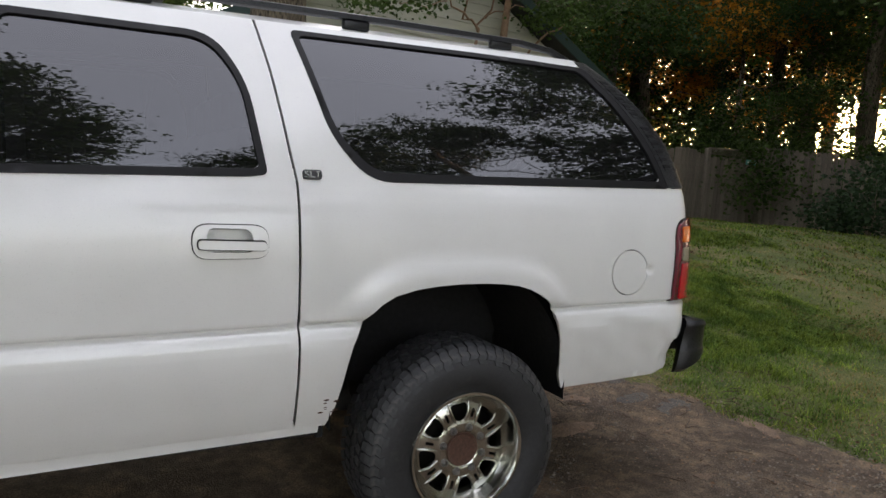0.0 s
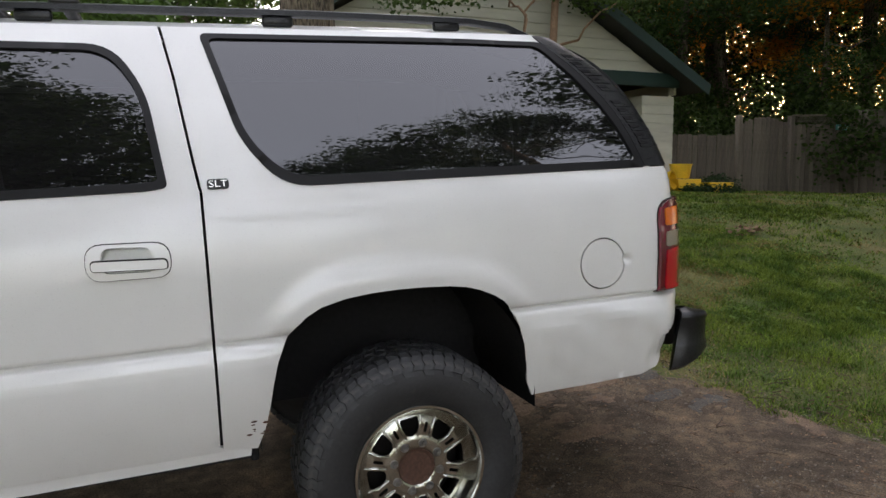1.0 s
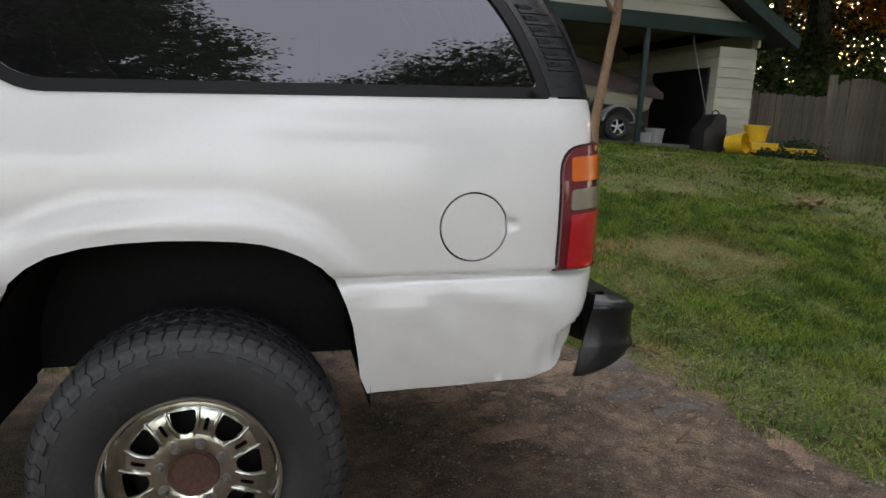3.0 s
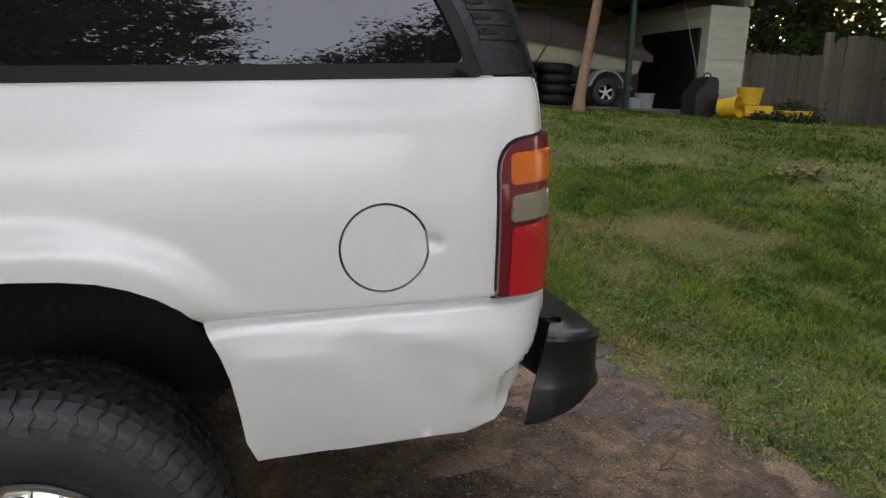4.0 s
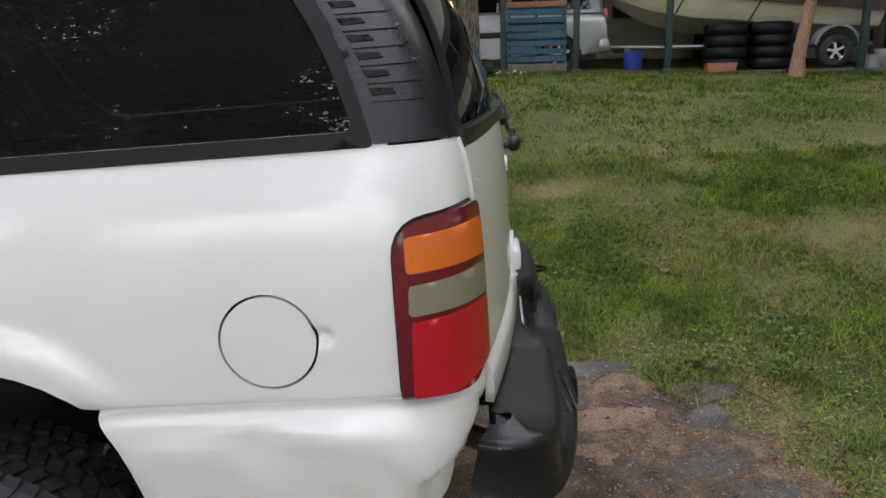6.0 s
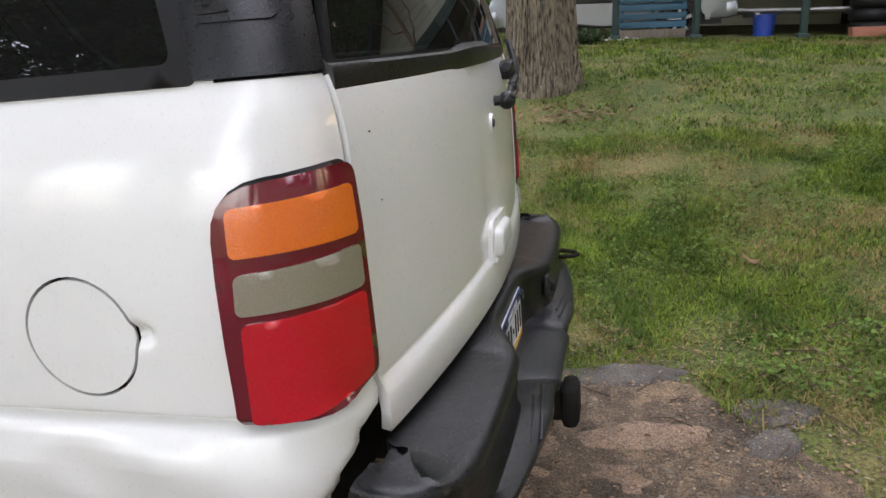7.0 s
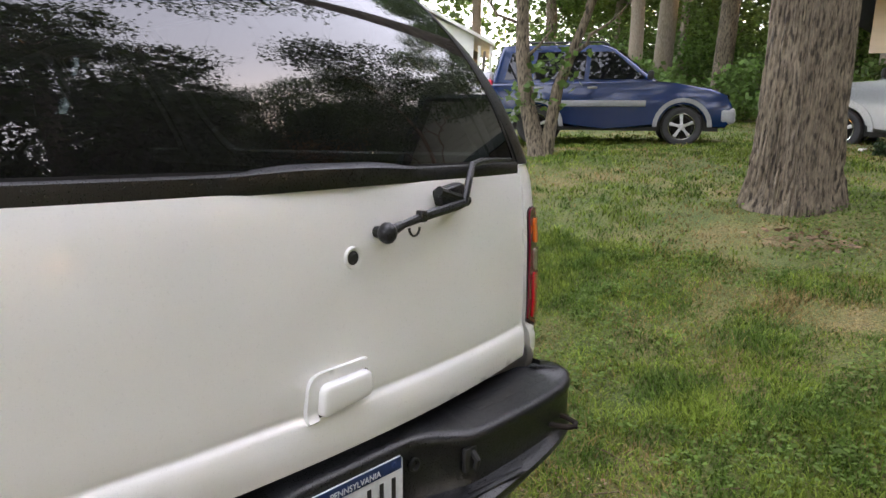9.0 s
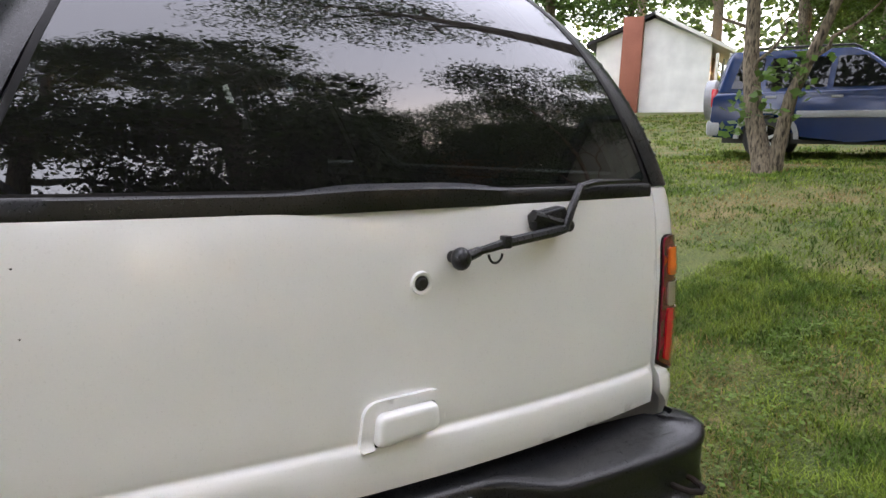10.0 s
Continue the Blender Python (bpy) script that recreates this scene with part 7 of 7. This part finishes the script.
# dark-roofed house behind the camera, seen only in the truck's glass
near = thing("neighbour_house", Matrix.Translation((11.0, -8.2, float(height(11, -8)))) @ pose(0, 0, 0, 0, 0, 40), "house with a dark low gable roof across the drive", "house")
part("wall", prism(bmesh.new(), [(-6, 0), (6, 0), (6, 3.9), (0, 6.6), (-6, 3.9)], "y", -4, 4), SIDING, near)
for s in (-1, 1):
    bm = prism(bmesh.new(), [(0, 6.65), (s * 6.6, 3.68), (s * 6.6, 3.88), (0, 6.88)], "y", -4.5, 4.5)
    part("roof", bm, SHINGLE, near)

# ---- grass, stones, leaves and twigs ----
def blades(name, n, where, tall, wide, mats, label):
    xs, ys = where(n)
    n = len(xs)
    dry = np.array([noise.noise((x * 0.75, y * 0.75, 12)) + 0.5 * noise.noise((x * 2.3, y * 2.3, 3)) for x, y in zip(xs, ys)])
    for bx, by, br in BALD:
        dry += 0.5 * np.exp(-((xs - bx) / br) ** 2 - ((ys - by) / (br * 0.55)) ** 2)
    thin = rng.uniform(-0.9, 0.9, n) + 0.6
    keep = dry * 0.8 < thin
    xs, ys, dry = xs[keep], ys[keep], dry[keep]
    n = len(xs)
    zs = height(xs, ys) - 0.008
    hgt = tall * rng.uniform(0.45, 1.25, n) * np.clip(1.05 - 0.6 * dry, 0.45, 1.35) * np.array([0.85 + 0.7 * noise.noise((x * 2.6, y * 2.6, 31)) for x, y in zip(xs, ys)]).clip(0.4, 1.6)
    a = rng.uniform(0, math.tau, n)
    bend = rng.uniform(0.3, 1.7, n) * hgt
    w = wide * rng.uniform(0.6, 1.3, n)
    sx, sy = -np.sin(a) * w, np.cos(a) * w
    bx, by = np.cos(a) * bend, np.sin(a) * bend
    v = np.empty((n, 5, 3))
    v[:, 0] = np.stack([xs - sx, ys - sy, zs], 1)
    v[:, 1] = np.stack([xs + sx, ys + sy, zs], 1)
    v[:, 2] = np.stack([xs + sx * 0.8 + bx * 0.35, ys + sy * 0.8 + by * 0.35, zs + hgt * 0.6], 1)
    v[:, 3] = np.stack([xs - sx * 0.8 + bx * 0.35, ys - sy * 0.8 + by * 0.35, zs + hgt * 0.6], 1)
    v[:, 4] = np.stack([xs + bx, ys + by, zs + hgt * 0.95], 1)
    o = np.arange(n)[:, None] * 5
    loops = np.concatenate([o + [0, 1, 2, 3], o + [3, 2, 4]], 1).ravel()
    me = bpy.data.meshes.new(name)
    me.vertices.add(5 * n)
    me.vertices.foreach_set("co", v.ravel())
    me.loops.add(7 * n)
    me.loops.foreach_set("vertex_index", loops)
    me.polygons.add(2 * n)
    starts = (np.arange(n)[:, None] * 7 + [0, 4]).ravel()
    me.polygons.foreach_set("loop_start", starts)
    me.polygons.foreach_set("loop_total", np.tile([4, 3], n))
    shade = np.array([noise.noise((x * 3.4, y * 3.4, 41)) + 0.6 * noise.noise((x * 9, y * 9, 17)) for x, y in zip(xs, ys)]) + rng.normal(size=n) * 0.15
    brown = np.where(dry + rng.normal(size=n) * 0.2 > 0.3, 1, np.where(shade > 0.06, 2, 0))
    me.update(calc_edges=True)
    for m in mats:
        me.materials.append(m)
    me.polygons.foreach_set("material_index", np.repeat(brown.astype(np.int32), 2))
    ob = new(name, me)
    return tagged(ob, label, "grass", kind="stuff")


def lawn_area(x0, x1, y0, y1, edge=0.0):
    def pick(n):
        k = n // 14
        own = rng.integers(0, k, n)
        tight = rng.uniform(0.02, 0.09, k)[own]
        xs = rng.uniform(x0, x1, k)[own] + rng.normal(size=n) * tight
        ys = rng.uniform(y0, y1, k)[own] + rng.normal(size=n) * tight
        loose = rng.random(n) < 0.35
        xs[loose], ys[loose] = rng.uniform(x0, x1, loose.sum()), rng.uniform(y0, y1, loose.sum())
        keep = np.array([on_drive(x, y) < edge + 0.25 * max(0, noise.noise((x * 4, y * 4, 1))) + 0.3 * noise.noise((x * 2.2, y * 2.2, 4)) for x, y in zip(xs, ys)])
        keep &= np.hypot(xs - 0.75, ys - 6.75) > 0.46
        return xs[keep], ys[keep]
    return pick


blades("lawn_grass", 230000, lawn_area(-1.0, 6.0, 1.7, 5.2, 0.12), 0.050, 0.0030, (GRASS, GRASS_DRY, GRASS_DARK), "short green lawn grass with dry patches")
blades("lawn_grass", 64000, lawn_area(2.3, 6.5, -2.5, 1.7, 0.12), 0.050, 0.0032, (GRASS, GRASS_DRY, GRASS_DARK), "short green lawn grass beside the drive")
blades("lawn_grass", 120000, lawn_area(-5.0, 9.0, 5.2, 11.0), 0.050, 0.0052, (GRASS, GRASS_DRY, GRASS_DARK), "lawn grass on the rising bank")
blades("lawn_grass", 60000, lawn_area(6.0, 16.0, 0.0, 12.0), 0.05, 0.008, (GRASS, GRASS_DRY, GRASS_DARK), "lawn grass towards the fence")
blades("lawn_grass", 60000, lawn_area(-16.0, 1.0, 8.0, 22.0), 0.055, 0.009, (GRASS, GRASS_DRY, GRASS_DARK), "lawn grass beyond the parked truck")

# clover and broad weeds in the lawn
c = []
for _ in range(9000):
    x, y = rng.uniform(-0.5, 6.5), rng.uniform(1.9, 7.5)
    if on_drive(x, y) < 0 and noise.noise((x * 1.2, y * 1.2, 20)) + 0.5 * noise.noise((x * 3.1, y * 3.1, 8)) > 0.16:
        k = int(rng.integers(3, 8))
        p = np.stack([x + rng.normal(size=k) * 0.035, y + rng.normal(size=k) * 0.035, np.full(k, float(height(x, y)) + 0.035) + rng.uniform(0, 0.025, k)], 1)
        c.append(p)
ob = new("lawn_weeds", leaf_mesh("lawn_weeds", np.concatenate(c), 0.030, WEED, 0.75))
tagged(ob, "small broad-leaved weeds in the lawn", "weeds", kind="stuff")

# loose stones on the drive
bm = bmesh.new()
rock = [Vector(v) for v in ((1, 0, 0), (-1, 0, 0), (0, 1, 0), (0, -1, 0), (0, 0, 1), (0, 0, -1))]
tris = ((0, 2, 4), (2, 1, 4), (1, 3, 4), (3, 0, 4), (2, 0, 5), (1, 2, 5), (3, 1, 5), (0, 3, 5))
verts, faces = [], []
for _ in range(22000):
    x, y = rng.uniform(0.2, 3.6), rng.uniform(-2.2, 2.4)
    if on_drive(x, y) < -0.12:
        continue
    r = 0.0022 + 0.010 * rng.random() ** 4
    z, o = float(height(x, y)) + 0.010, len(verts)
    q = Euler(rng.uniform(0, 6, 3)).to_matrix()
    for v in rock:
        p = q @ (v * r * rng.uniform(0.6, 1.3))
        verts.append((x + p.x, y + p.y, z + p.z * 0.7))
    faces += [tuple(o + i for i in t) for t in tris]
ob = ob_from("drive_stones", verts, faces, STONE)
tagged(ob, "small loose stones over the dirt drive", "gravel", kind="stuff")

# twigs
bm = bmesh.new()
for _ in range(520):
    x, y = rng.uniform(0.3, 3.6), rng.uniform(-1.5, 2.8)
    a, l = rng.uniform(0, math.tau), 0.025 + 0.17 * rng.random() ** 2
    z = float(height(x, y)) + 0.016
    e = (x + l * math.cos(a), y + l * math.sin(a))
    mid = ((x + e[0]) / 2 + rng.normal() * 0.012, (y + e[1]) / 2 + rng.normal() * 0.012)
    tube(bm, [(x, y, z), (mid[0], mid[1], float(height(*mid)) + 0.022), (e[0], e[1], float(height(*e)) + 0.016)], [0.0035, 0.003, 0.0015], 4)
tagged(part("twigs", bm, TWIG, None, "", 60), "dry twigs scattered on the drive", "twigs", kind="stuff")


# crumbs of leaf and bark on the drive
k = 3400
p = np.stack([rng.uniform(0.2, 3.4, k), rng.uniform(-2.0, 2.5, k), np.zeros(k)], 1)
p[:, 2] = height(p[:, 0], p[:, 1]) + 0.017
ob = new("leaf_crumbs", leaf_mesh("leaf_crumbs", p, 0.024, DEAD_LEAF, 0.85))
tagged(ob, "crumbled dry leaves scattered over the drive", "leaf litter", kind="stuff")


# short bits of straw
k = 5200
p = np.stack([rng.uniform(0.2, 3.4, k), rng.uniform(-2.0, 2.5, k), np.zeros(k)], 1)
p[:, 2] = height(p[:, 0], p[:, 1]) + 0.015
ob = new("straw_bits", leaf_mesh("straw_bits", p, 0.016, STRAW_BIT, 0.9))
tagged(ob, "pale bits of straw over the dirt drive", "straw", kind="stuff")


# fallen leaves
def leaf_shape():
    n = 13
    pts = []
    for i in range(n):
        a = math.tau * i / n
        r = 0.5 * (1 + 0.28 * math.cos(4 * a + 0.4)) * (1.0 if i % 2 else 0.78)
        pts.append((r * math.cos(a) * 1.35, r * math.sin(a) * 0.75, 0.12 * math.cos(2 * a) + 0.05 * math.sin(3 * a)))
    verts = [(0, 0, 0)] + pts + [(0, 0, -0.025)] + [(p[0], p[1], p[2] - 0.02) for p in pts]
    faces = [(0, 1 + i, 1 + (i + 1) % n) for i in range(n)] + [(n + 1, n + 2 + (i + 1) % n, n + 2 + i) for i in range(n)] + [(1 + i, n + 2 + i, n + 2 + (i + 1) % n, 1 + (i + 1) % n) for i in range(n)]
    return verts, faces


lv, lf = leaf_shape()
first_leaf = ob_from("dead_leaf", lv, lf, DEAD_LEAF, None, "", True)
tagged(first_leaf, "curled brown dead leaf on the ground", "leaf", "fallen leaves")
spots = [(2.31, 3.05), (1.75, 1.95), (2.05, 1.75), (2.6, 1.3), (1.3, 1.2), (2.9, 3.3), (3.4, 2.2), (1.1, 3.6), (4.2, 4.1), (3.1, 5.2), (2.4, 4.4), (1.9, 4.9), (5.0, 3.2), (5.4, 5.0), (0.9, 2.6), (2.2, 0.6), (2.45, 0.2), (1.6, 2.35), (4.7, 6.3), (3.6, 7.2), (2.1, 6.6), (1.2, 5.4), (0.4, 5.6), (0.2, 5.9), (2.7, 2.5), (3.3, 0.9), (1.45, 1.65)]
for i, (x, y) in enumerate(spots):
    m = Matrix.Translation((x, y, float(height(x, y)) + (0.03 if on_drive(x, y) < 0 else 0.018))) @ pose(0, 0, 0, rng.uniform(-30, 30), rng.uniform(-25, 25), rng.uniform(0, 360)) @ Matrix.Scale(rng.uniform(0.05, 0.09), 4)
    if i == 0:
        first_leaf.matrix_world = m
    else:
        copy_thing(first_leaf, m)
# a heap of leaves, and loose ones round the oak's foot
p = np.concatenate([np.stack([5.98 + rng.normal(size=90) * 0.15, 4.65 + rng.normal(size=90) * 0.09, rng.uniform(0, 0.1, 90)], 1), np.stack([1.25 + rng.normal(size=70) * 0.28, 5.75 + rng.normal(size=70) * 0.10, rng.uniform(0, 0.04, 70)], 1)])
p[:, 2] += height(p[:, 0], p[:, 1]) + 0.02
ob = new("leaf_litter", leaf_mesh("leaf_litter", p, 0.07, DEAD_LEAF, 0.7))
tagged(ob, "heap of dry brown leaves on the lawn", "leaves", kind="stuff")
